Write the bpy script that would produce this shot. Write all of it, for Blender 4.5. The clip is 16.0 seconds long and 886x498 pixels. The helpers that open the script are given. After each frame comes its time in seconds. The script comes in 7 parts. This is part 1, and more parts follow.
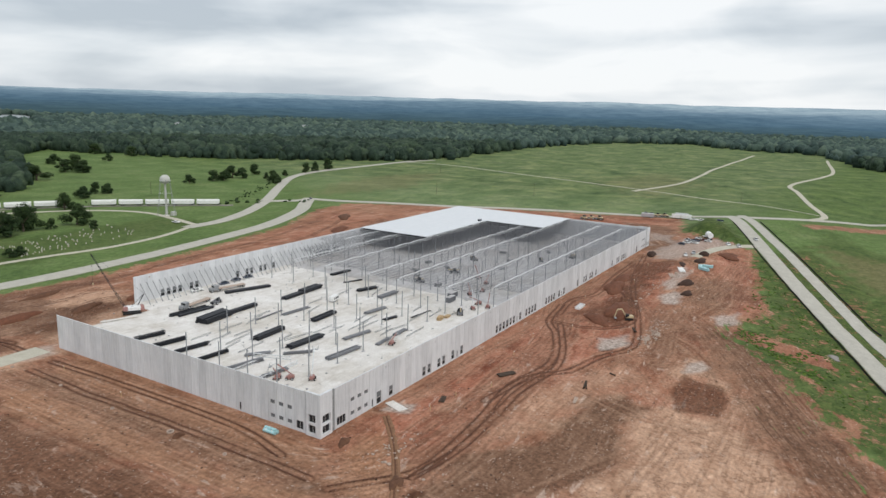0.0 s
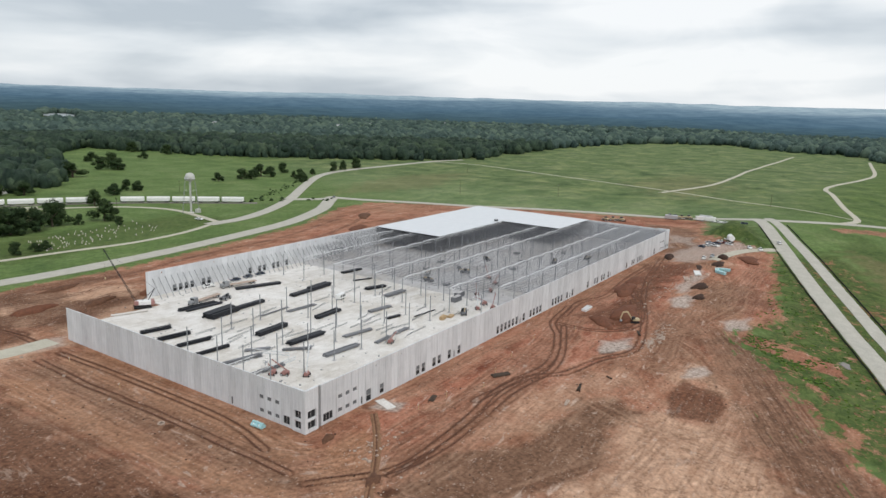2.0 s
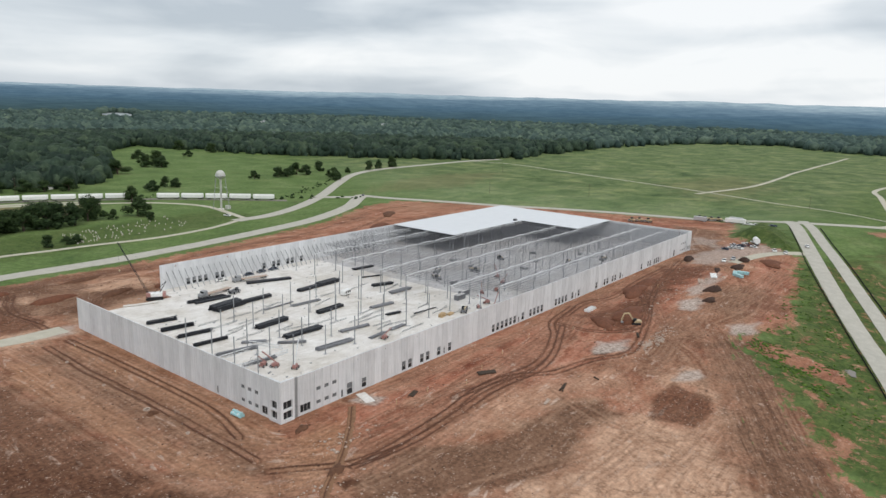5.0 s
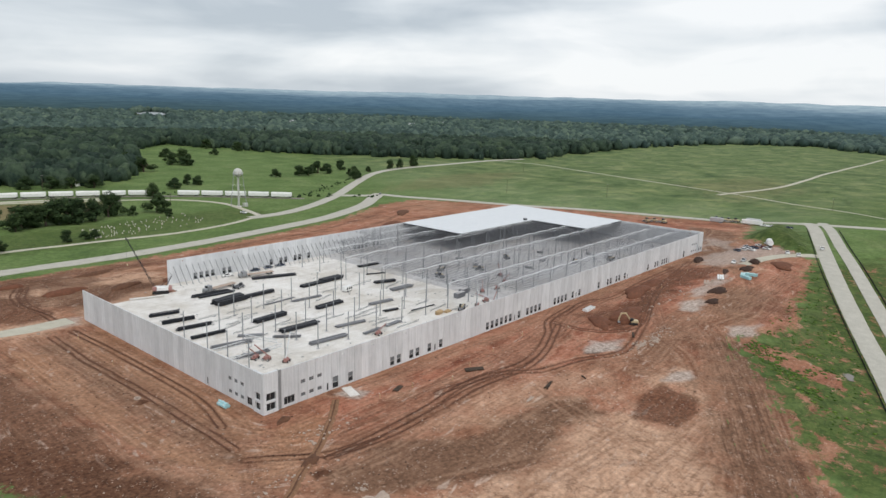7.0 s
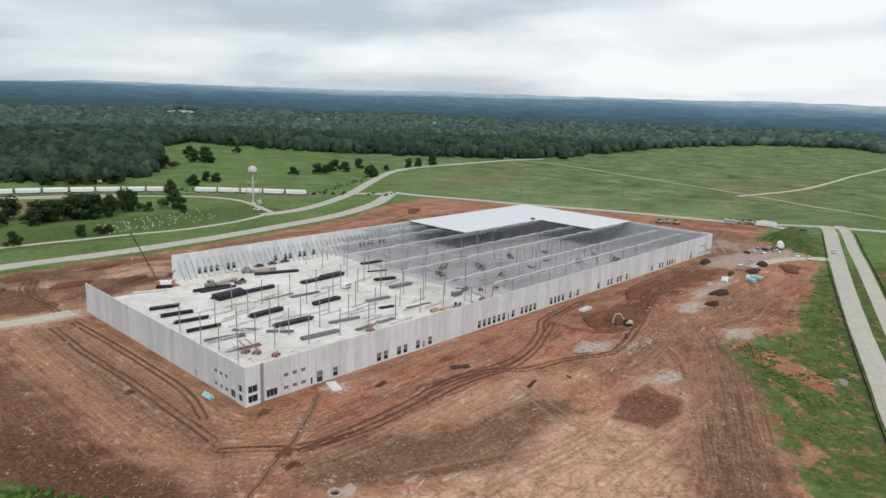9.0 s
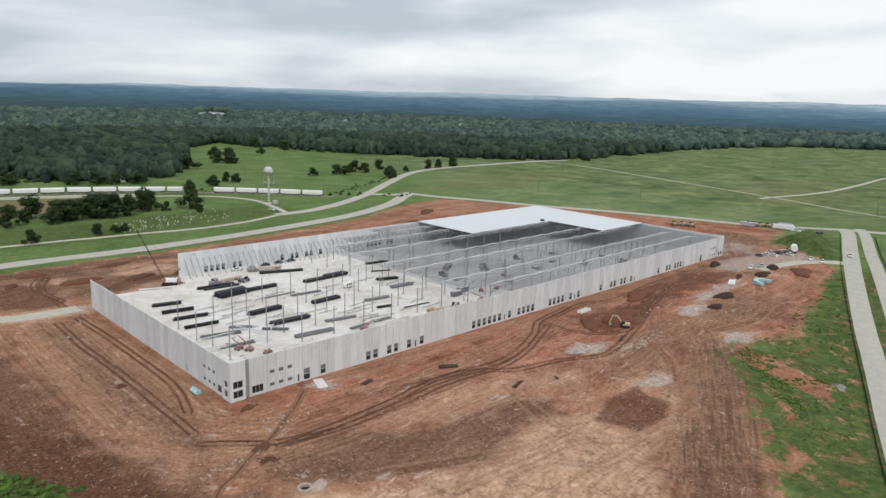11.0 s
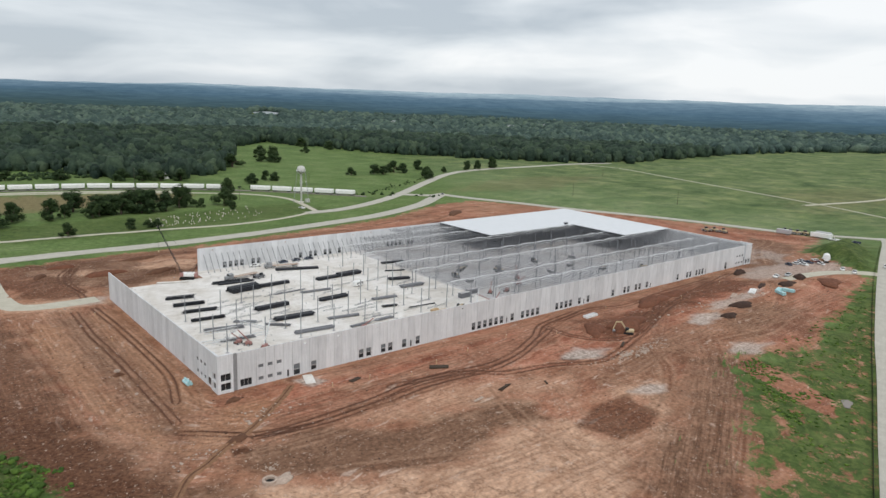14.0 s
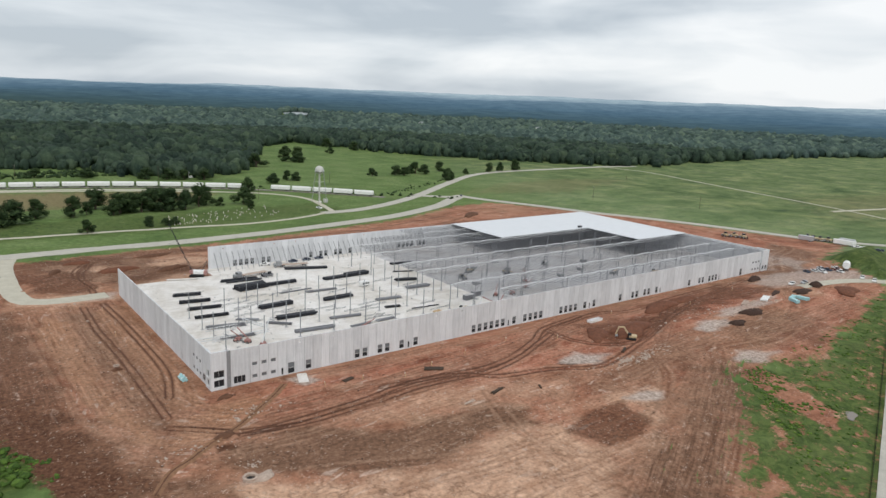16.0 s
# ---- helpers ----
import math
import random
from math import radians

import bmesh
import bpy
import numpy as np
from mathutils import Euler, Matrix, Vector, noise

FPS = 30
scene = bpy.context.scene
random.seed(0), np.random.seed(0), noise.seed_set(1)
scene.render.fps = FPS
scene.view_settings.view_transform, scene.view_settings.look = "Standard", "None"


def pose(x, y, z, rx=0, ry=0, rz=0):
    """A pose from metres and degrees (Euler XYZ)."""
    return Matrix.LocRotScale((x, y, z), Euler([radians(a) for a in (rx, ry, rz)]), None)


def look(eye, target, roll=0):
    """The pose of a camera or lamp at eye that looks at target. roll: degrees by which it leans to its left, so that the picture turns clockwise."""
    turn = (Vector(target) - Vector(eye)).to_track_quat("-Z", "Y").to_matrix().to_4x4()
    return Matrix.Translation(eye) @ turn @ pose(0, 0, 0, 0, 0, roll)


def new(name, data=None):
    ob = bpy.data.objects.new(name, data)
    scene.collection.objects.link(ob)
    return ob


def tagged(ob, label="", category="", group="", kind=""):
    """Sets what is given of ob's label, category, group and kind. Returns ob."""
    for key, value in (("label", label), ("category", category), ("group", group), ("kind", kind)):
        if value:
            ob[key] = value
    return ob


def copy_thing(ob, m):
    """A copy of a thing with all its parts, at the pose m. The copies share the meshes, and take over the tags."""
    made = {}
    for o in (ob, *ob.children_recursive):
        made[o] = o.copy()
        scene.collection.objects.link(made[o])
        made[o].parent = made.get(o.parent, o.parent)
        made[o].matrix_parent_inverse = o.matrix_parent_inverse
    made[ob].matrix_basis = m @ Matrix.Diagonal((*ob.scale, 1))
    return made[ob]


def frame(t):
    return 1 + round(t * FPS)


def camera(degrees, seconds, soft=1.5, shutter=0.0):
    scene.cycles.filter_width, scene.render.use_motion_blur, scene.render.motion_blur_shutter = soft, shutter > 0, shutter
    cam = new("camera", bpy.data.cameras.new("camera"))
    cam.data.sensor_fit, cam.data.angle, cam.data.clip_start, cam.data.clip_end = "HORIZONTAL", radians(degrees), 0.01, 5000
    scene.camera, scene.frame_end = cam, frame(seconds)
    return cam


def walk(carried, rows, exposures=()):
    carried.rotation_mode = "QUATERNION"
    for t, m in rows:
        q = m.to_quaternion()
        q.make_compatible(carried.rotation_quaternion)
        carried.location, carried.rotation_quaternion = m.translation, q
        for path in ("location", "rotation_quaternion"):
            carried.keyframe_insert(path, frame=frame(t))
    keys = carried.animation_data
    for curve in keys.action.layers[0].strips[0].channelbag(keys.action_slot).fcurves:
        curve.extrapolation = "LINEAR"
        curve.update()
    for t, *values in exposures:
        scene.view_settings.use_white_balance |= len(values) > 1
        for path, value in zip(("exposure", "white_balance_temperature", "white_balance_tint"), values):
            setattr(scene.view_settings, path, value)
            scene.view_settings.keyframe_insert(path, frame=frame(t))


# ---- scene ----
cam = camera(65.5, 16.0)

# t, eye, target, roll
PATH = [
    (0, (-118.029, -103.186, 80.027), (-116.345, -102.186, 79.619), 1.7),
    (0.5, (-116.295, -105.8, 80.111), (-114.622, -104.783, 79.702), 1.8),
    (1, (-114.736, -108.432, 80.199), (-113.08, -107.388, 79.789), 1.8),
    (1.5, (-113.279, -111.145, 80.297), (-111.633, -110.086, 79.886), 1.9),
    (2, (-111.82, -113.772, 80.489), (-110.193, -112.684, 80.077), 1.8),
    (2.5, (-110.314, -116.58, 80.624), (-108.697, -115.478, 80.211), 1.9),
    (3, (-108.69, -119.567, 80.644), (-107.09, -118.441, 80.23), 1.8),
    (3.5, (-107.08, -122.416, 80.623), (-105.491, -121.276, 80.208), 2.0),
    (4, (-105.624, -124.854, 80.728), (-104.05, -123.692, 80.312), 1.9),
    (6.5, (-97.851, -138.885, 81.069), (-96.351, -137.63, 80.649), 1.8),
    (7, (-96.301, -141.539, 81.115), (-94.815, -140.268, 80.694), 1.8),
    (7.5, (-94.577, -144.025, 81.28), (-93.101, -142.743, 80.856), 1.9),
    (8, (-92.854, -146.751, 81.396), (-91.396, -145.449, 80.972), 1.8),
    (8.5, (-91.152, -149.498, 81.503), (-89.71, -148.18, 81.079), 1.8),
    (9, (-89.305, -152.04, 81.574), (-87.873, -150.71, 81.148), 2.0),
    (11.5, (-79.206, -164.332, 81.948), (-77.851, -162.924, 81.522), 2.0),
    (12, (-77.094, -166.677, 82.149), (-75.755, -165.255, 81.721), 2.2),
    (12.5, (-74.877, -168.87, 82.274), (-73.55, -167.435, 81.847), 2.0),
    (13, (-72.588, -171.129, 82.391), (-71.275, -169.682, 81.964), 2.1),
    (13.5, (-70.319, -173.151, 82.557), (-69.044, -171.671, 82.127), 2.5),
    (14, (-68.165, -174.98, 82.644), (-66.906, -173.486, 82.217), 2.2),
    (14.5, (-66.105, -176.556, 82.749), (-64.855, -175.055, 82.322), 2.6),
    (15, (-64.157, -177.964, 82.901), (-62.923, -176.45, 82.474), 2.4),
    (15.5, (-61.946, -179.583, 82.946), (-60.725, -178.057, 82.519), 2.6),
    (16, (-59.838, -181.127, 83.002), (-58.646, -179.579, 82.576), 2.5),
]
walk(cam, [(t, look(e, g, r)) for t, e, g, r in PATH], exposures=[(0.0, 0.0), (16.0, 0.0)])

# ---- light ----
SUN_EL, SUN_AZ = 52.0, 215.0


def make_world():
    w = bpy.data.worlds.new("overcast_sky")
    scene.world = w
    w.use_nodes = True
    nt = w.node_tree
    nt.nodes.clear()
    N, Lk = nt.nodes.new, nt.links.new
    out = N("ShaderNodeOutputWorld")
    sky = N("ShaderNodeTexSky")
    sky.sky_type = "NISHITA"
    sky.sun_disc = False
    sky.sun_elevation = radians(SUN_EL)
    sky.sun_rotation = radians(SUN_AZ)
    bg_sky = N("ShaderNodeBackground")
    bg_sky.inputs["Strength"].default_value = 0.1
    Lk(sky.outputs[0], bg_sky.inputs[0])
    tc = N("ShaderNodeTexCoord")
    sep = N("ShaderNodeSeparateXYZ")
    Lk(tc.outputs["Generated"], sep.inputs[0])

    def math_node(op, a, b=None):
        m = N("ShaderNodeMath")
        m.operation = op
        for i, v in enumerate((a, b)):
            if v is None:
                continue
            if isinstance(v, (int, float)):
                m.inputs[i].default_value = v
            else:
                Lk(v, m.inputs[i])
        return m.outputs[0]

    up = math_node("MAXIMUM", sep.outputs[2], 0.0)
    # the cloud deck: broad flat-bottomed banks, billows and fine wisps
    def deck(scale, detail, rough, distort, squash, shift):
        mp = N("ShaderNodeMapping")
        mp.inputs["Location"].default_value = shift
        mp.inputs["Scale"].default_value = (1.0, 1.0, squash)
        Lk(tc.outputs["Generated"], mp.inputs[0])
        t = N("ShaderNodeTexNoise")
        t.inputs["Scale"].default_value = scale
        t.inputs["Detail"].default_value = detail
        t.inputs["Roughness"].default_value = rough
        t.inputs["Distortion"].default_value = distort
        Lk(mp.outputs[0], t.inputs["Vector"])
        return t.outputs[0]

    banks = deck(1.7, 4, 0.48, 0.3, 7.0, (5.2, 1.1, 0.35))
    billows = deck(5.0, 5, 0.52, 0.5, 3.0, (4.1, 0.0, 0.0))
    s = math_node("ADD", math_node("MULTIPLY", banks, 0.72), math_node("MULTIPLY", billows, 0.28))
    s = math_node("ADD", math_node("MULTIPLY", math_node("SUBTRACT", s, 0.5), 1.15), 0.490)
    ramp = N("ShaderNodeValToRGB")
    e = ramp.color_ramp.elements
    e[0].position, e[0].color = 0.34, (0.47, 0.525, 0.58, 1)
    e[1].position, e[1].color = 0.60, (0.86, 0.88, 0.895, 1)
    m = e.new(0.48)
    m.color = (0.67, 0.715, 0.755, 1)
    side = math_node("SUBTRACT", math_node("MULTIPLY", sep.outputs[0], 0.51), math_node("MULTIPLY", sep.outputs[1], 0.86))
    s = math_node("ADD", s, math_node("MULTIPLY", side, 0.10))
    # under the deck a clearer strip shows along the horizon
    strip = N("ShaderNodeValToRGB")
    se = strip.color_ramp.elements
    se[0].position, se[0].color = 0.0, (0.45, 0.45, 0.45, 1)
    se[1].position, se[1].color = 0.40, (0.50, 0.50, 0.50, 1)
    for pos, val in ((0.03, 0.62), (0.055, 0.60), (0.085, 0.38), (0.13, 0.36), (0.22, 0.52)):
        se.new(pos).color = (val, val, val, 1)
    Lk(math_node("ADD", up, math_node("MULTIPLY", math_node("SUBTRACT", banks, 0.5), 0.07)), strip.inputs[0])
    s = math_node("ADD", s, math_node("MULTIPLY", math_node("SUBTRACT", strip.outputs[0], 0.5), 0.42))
    Lk(s, ramp.inputs[0])
    bg_cloud = N("ShaderNodeBackground")
    bg_cloud.inputs["Strength"].default_value = 1.12
    Lk(ramp.outputs[0], bg_cloud.inputs[0])
    mix = N("ShaderNodeMixShader")
    mix.inputs[0].default_value = 0.93
    Lk(bg_sky.outputs[0], mix.inputs[1])
    Lk(bg_cloud.outputs[0], mix.inputs[2])
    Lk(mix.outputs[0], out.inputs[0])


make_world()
sun_data = bpy.data.lights.new("sun", "SUN")
sun_data.energy, sun_data.angle, sun_data.color = 1.25, radians(20), (1.0, 0.96, 0.9)
sun = new("sun", sun_data)
sun.matrix_world = look((0, 0, 300), (300 - 300 * math.sin(radians(SUN_AZ)) - 300, -300 * math.cos(radians(SUN_AZ)), 300 - 300 * math.tan(radians(SUN_EL))))


# ---- materials ----
class Mat:
    """A node material under construction."""

    def __init__(self, name, rough=0.85, metal=0.0):
        self.m = bpy.data.materials.new(name)
        self.m.use_nodes = True
        self.nt = self.m.node_tree
        self.bsdf = self.nt.nodes["Principled BSDF"]
        self.bsdf.inputs["Roughness"].default_value = rough
        self.bsdf.inputs["Metallic"].default_value = metal
        self.bsdf.inputs["Specular IOR Level"].default_value = 0.3
        self.pos = None

    def n(self, kind):
        return self.nt.nodes.new(kind)

    def link(self, a, b):
        self.nt.links.new(a, b)

    def coords(self):
        if self.pos is None:
            self.pos = self.n("ShaderNodeNewGeometry").outputs["Position"]
        return self.pos

    def noise(self, scale, detail=4, rough=0.55, stretch=None, distort=0.0):
        t = self.n("ShaderNodeTexNoise")
        t.inputs["Scale"].default_value = scale
        t.inputs["Detail"].default_value = detail
        t.inputs["Roughness"].default_value = rough
        t.inputs["Distortion"].default_value = distort
        src = self.coords()
        if stretch:
            mp = self.n("ShaderNodeMapping")
            mp.inputs["Scale"].default_value = stretch[:3]
            if len(stretch) > 3:
                mp.inputs["Rotation"].default_value = (0, 0, radians(stretch[3]))
            self.link(src, mp.inputs[0])
            src = mp.outputs[0]
        self.link(src, t.inputs["Vector"])
        return t.outputs[0]

    def attr(self, name):
        a = self.n("ShaderNodeAttribute")
        a.attribute_name = name
        return a.outputs["Fac"]

    def ramp(self, fac, *stops):
        r = self.n("ShaderNodeValToRGB")
        el = r.color_ramp.elements
        while len(el) < len(stops):
            el.new(0.5)
        for e, (p, c) in zip(el, stops):
            e.position = p
            e.color = (*c, 1) if len(c) == 3 else c
        self.link(fac, r.inputs[0])
        return r.outputs[0]

    def span(self, v, a, b, c=0.0, d=1.0):
        r = self.n("ShaderNodeMapRange")
        for i, x in enumerate((a, b, c, d)):
            r.inputs[i + 1].default_value = x
        self.link(v, r.inputs[0])
        return r.outputs[0]

    def math(self, op, a, b):
        m = self.n("ShaderNodeMath")
        m.operation = op
        for i, v in enumerate((a, b)):
            if isinstance(v, (int, float)):
                m.inputs[i].default_value = v
            else:
                self.link(v, m.inputs[i])
        return m.outputs[0]

    def mix(self, fac, a, b, mode="MIX"):
        m = self.n("ShaderNodeMix")
        m.data_type, m.blend_type = "RGBA", mode
        for i, v in ((0, fac), (6, a), (7, b)):
            if isinstance(v, (int, float)):
                m.inputs[i].default_value = v
            elif isinstance(v, tuple):
                m.inputs[i].default_value = (*v, 1)
            else:
                self.link(v, m.inputs[i])
        return m.outputs[2]

    def random(self):
        return self.n("ShaderNodeObjectInfo").outputs["Random"]

    def island(self):
        return self.n("ShaderNodeNewGeometry").outputs["Random Per Island"]

    def color(self, c):
        if isinstance(c, tuple):
            self.bsdf.inputs["Base Color"].default_value = (*c, 1)
        else:
            self.link(c, self.bsdf.inputs["Base Color"])
        return self

    def bump(self, v, strength=0.4, dist=0.1):
        b = self.n("ShaderNodeBump")
        b.inputs["Strength"].default_value = strength
        b.inputs["Distance"].default_value = dist
        self.link(v, b.inputs["Height"])
        self.link(b.outputs[0], self.bsdf.inputs["Normal"])
        return self


def simple(name, col, rough=0.7, metal=0.0, vary=0.25, scale=1.5):
    """Paint or bare stuff of one colour, with mottling at two scales."""
    k = Mat(name, rough, metal)
    n1, n2 = k.noise(scale, 4), k.noise(scale * 7, 3)
    f = k.math("ADD", k.math("MULTIPLY", n1, 0.6), k.math("MULTIPLY", n2, 0.4))
    lo, hi = tuple(c * (1 - vary) for c in col), tuple(min(1, c * (1 + vary)) for c in col)
    k.color(k.ramp(f, (0.3, lo), (0.7, hi)))
    return k.m


def ground_material():
    k = Mat("soil_and_grass", 0.95)
    k.bsdf.inputs["Specular IOR Level"].default_value = 0.12
    big, mid, small = k.noise(0.018, 5, 0.6), k.noise(0.11, 6, 0.62, distort=0.6), k.noise(0.9, 6, 0.68)
    grit = k.noise(4.5, 3, 0.7)

    def lanes(across, along, detail, rough, distort=0.0):
        """Noise drawn out along the way the machines drive."""
        got = []
        for a, b in (("across", "along"), ("fan_across", "fan_along")):
            c = k.n("ShaderNodeCombineXYZ")
            k.link(k.math("MULTIPLY", k.attr(a), across), c.inputs[0])
            k.link(k.math("MULTIPLY", k.attr(b), along), c.inputs[1])
            t = k.n("ShaderNodeTexNoise")
            t.inputs["Scale"].default_value = 1.0
            t.inputs["Detail"].default_value = detail
            t.inputs["Roughness"].default_value = rough
            t.inputs["Distortion"].default_value = distort
            k.link(c.outputs[0], t.inputs["Vector"])
            got.append(t.outputs[0])
        f = k.attr("fan")
        return k.math("ADD", k.math("MULTIPLY", got[1], f), k.math("MULTIPLY", got[0], k.math("SUBTRACT", 1.0, f)))

    wide, scrape, scratch = lanes(0.10, 0.018, 6, 0.62, 0.5), lanes(0.38, 0.045, 6, 0.66, 0.9), lanes(1.25, 0.07, 4, 0.6, 0.4)
    # bare subsoil
    soil = k.ramp(k.math("ADD", k.math("MULTIPLY", mid, 0.5), k.math("MULTIPLY", wide, 0.5)), (0.36, (0.165, 0.082, 0.050)), (0.5, (0.285, 0.152, 0.096)), (0.64, (0.400, 0.242, 0.165)))
    red = k.ramp(k.math("ADD", k.math("MULTIPLY", mid, 0.5), k.math("MULTIPLY", wide, 0.5)), (0.36, (0.150, 0.050, 0.029)), (0.5, (0.310, 0.130, 0.084)), (0.66, (0.450, 0.240, 0.170)))
    tan = k.ramp(mid, (0.34, (0.285, 0.150, 0.086)), (0.66, (0.420, 0.245, 0.155)))
    pale = k.ramp(k.noise(0.3, 6, 0.66), (0.34, (0.370, 0.232, 0.155)), (0.66, (0.520, 0.360, 0.258)))
    brown = k.ramp(k.math("ADD", k.math("MULTIPLY", small, 0.5), k.math("MULTIPLY", mid, 0.5)), (0.34, (0.112, 0.064, 0.041)), (0.66, (0.196, 0.122, 0.081)))
    dark = k.ramp(small, (0.3, (0.050, 0.021, 0.012)), (0.7, (0.118, 0.054, 0.030)))
    grey = k.ramp(small, (0.3, (0.29, 0.25, 0.22)), (0.7, (0.48, 0.43, 0.39)))
    white = (0.53, 0.43, 0.36)
    soil = k.mix(k.span(big, 0.44, 0.62, 0, 0.55), soil, red)
    soil = k.mix(k.attr("tan"), soil, tan)
    soil = k.mix(k.attr("red"), soil, red)
    soil = k.mix(k.attr("brown"), soil, brown)
    soil = k.mix(k.span(k.noise(0.07, 7, 0.68, distort=0.8), 0.53, 0.66, 0, 0.32), soil, brown)
    soil = k.mix(k.attr("pale"), soil, pale)
    soil = k.mix(k.math("MULTIPLY", k.math("MULTIPLY", k.span(scrape, 0.56, 0.68, 0, 0.5), k.span(k.noise(0.045, 3), 0.42, 0.58)), k.span(k.attr("pale"), 0, 1, 1, 0.1)), soil, brown)
    soil = k.mix(k.math("MULTIPLY", k.span(scrape, 0.43, 0.34, 0, 0.34), k.span(k.noise(0.05, 3), 0.44, 0.58)), soil, pale)
    # erosion gullies wander over the washed flats
    warp = k.n("ShaderNodeVectorMath")
    warp.operation = "ADD"
    wn = k.n("ShaderNodeTexNoise")
    wn.inputs["Scale"].default_value = 0.11
    wn.inputs["Detail"].default_value = 6
    k.link(k.coords(), wn.inputs["Vector"])
    wsc = k.n("ShaderNodeVectorMath")
    wsc.operation = "SCALE"
    wsc.inputs["Scale"].default_value = 34
    k.link(wn.outputs["Color"], wsc.inputs[0])
    k.link(k.coords(), warp.inputs[0])
    k.link(wsc.outputs[0], warp.inputs[1])
    vor = k.n("ShaderNodeTexVoronoi")
    vor.feature = "DISTANCE_TO_EDGE"
    vor.inputs["Scale"].default_value = 0.075
    k.link(warp.outputs[0], vor.inputs["Vector"])
    gully = k.math("MULTIPLY", k.span(vor.outputs["Distance"], 0.0, 0.055, 1, 0), k.span(k.noise(0.07, 4), 0.44, 0.56))
    soil = k.mix(k.math("MULTIPLY", gully, k.math("ADD", k.math("MULTIPLY", k.attr("pale"), 0.55), 0.08)), soil, brown)
    # scraped chips and smears of the pale rock below
    smear = k.math("MULTIPLY", k.span(lanes(0.30, 0.10, 5, 0.62, 0.6), 0.60, 0.67), k.span(k.noise(0.035, 3), 0.40, 0.56))
    soil = k.mix(k.math("MULTIPLY", smear, 0.7), soil, white)
    soil = k.mix(k.attr("dark"), soil, dark)
    soil = k.mix(k.attr("grey"), soil, grey)
    soil = k.mix(k.math("ADD", k.math("MULTIPLY", k.attr("fan"), 0.35), k.span(k.noise(0.028, 3), 0.4, 0.62, 0.10, 0.50)), soil, k.ramp(scratch, (0.34, (0.55, 0.50, 0.47)), (0.5, (1, 1, 1)), (0.66, (1.35, 1.36, 1.38))), "MULTIPLY")
    soil = k.mix(0.6, soil, k.ramp(small, (0.32, (0.46, 0.42, 0.39)), (0.47, (1, 1, 1)), (0.66, (1.48, 1.48, 1.48))), "MULTIPLY")
    chips = k.span(k.math("MULTIPLY", k.noise(0.55, 2), k.noise(2.2, 2)), 0.365, 0.42)
    soil = k.mix(k.math("MULTIPLY", chips, 0.5), soil, white)
    soil = k.mix(1.0, soil, (1.045, 0.99, 0.965), "MULTIPLY")
    # grass
    g1 = k.ramp(k.noise(0.03, 6, 0.6), (0.3, (0.080, 0.132, 0.042)), (0.5, (0.120, 0.184, 0.060)), (0.72, (0.172, 0.230, 0.092)))
    lush = k.ramp(k.noise(0.30, 8, 0.74, distort=1.0), (0.38, (0.016, 0.029, 0.007)), (0.5, (0.050, 0.076, 0.017)), (0.62, (0.112, 0.134, 0.040)))
    tufts = k.noise(0.35, 5, 0.7)
    grass = k.mix(0.7, g1, k.ramp(tufts, (0.36, (0.55, 0.58, 0.55)), (0.64, (1.3, 1.25, 1.2))), "MULTIPLY")
    hay = k.ramp(k.noise(0.022, 7, 0.66, distort=0.4), (0.34, (0.100, 0.152, 0.062)), (0.5, (0.146, 0.200, 0.086)), (0.66, (0.212, 0.252, 0.126)))
    hay = k.mix(0.6, hay, k.ramp(k.noise(0.05, 9, 0.82, (1.0, 1.7, 1, 32), 0.4), (0.38, (0.50, 0.58, 0.54)), (0.51, (1, 1, 1)), (0.63, (1.30, 1.22, 1.12))), "MULTIPLY")
    grass = k.mix(k.attr("meadow"), grass, hay)
    wild = k.ramp(k.noise(0.028, 9, 0.78, distort=0.5), (0.38, (0.48, 0.55, 0.50)), (0.5, (0.86, 0.86, 0.80)), (0.62, (1.22, 1.10, 1.02)))
    grass = k.mix(k.attr("rough_field"), grass, k.mix(1.0, grass, wild, "MULTIPLY"))
    grass = k.mix(k.attr("lush"), grass, lush)
    grass = k.mix(k.attr("dry"), grass, k.ramp(tufts, (0.3, (0.13, 0.10, 0.05)), (0.7, (0.26, 0.20, 0.11))))
    grass = k.mix(k.span(k.noise(0.045, 6, 0.7), 0.52, 0.68, 0, 0.3), grass, (0.15, 0.155, 0.07))
    edge = k.math("ADD", k.attr("soil"), k.math("MULTIPLY", k.math("SUBTRACT", k.noise(0.16, 9, 0.82), 0.5), 2.1))
    edge = k.math("ADD", edge, k.math("MULTIPLY", k.math("MULTIPLY", k.math("SUBTRACT", scrape, 0.5), k.attr("fan")), 2.4))
    k.color(k.mix(k.span(edge, 0.44, 0.56), grass, soil))
    k.bump(k.math("ADD", k.math("ADD", k.math("MULTIPLY", small, 0.6), k.math("MULTIPLY", scratch, 0.5)), k.math("MULTIPLY", grit, 0.3)), 0.7, 0.45)
    return k.m


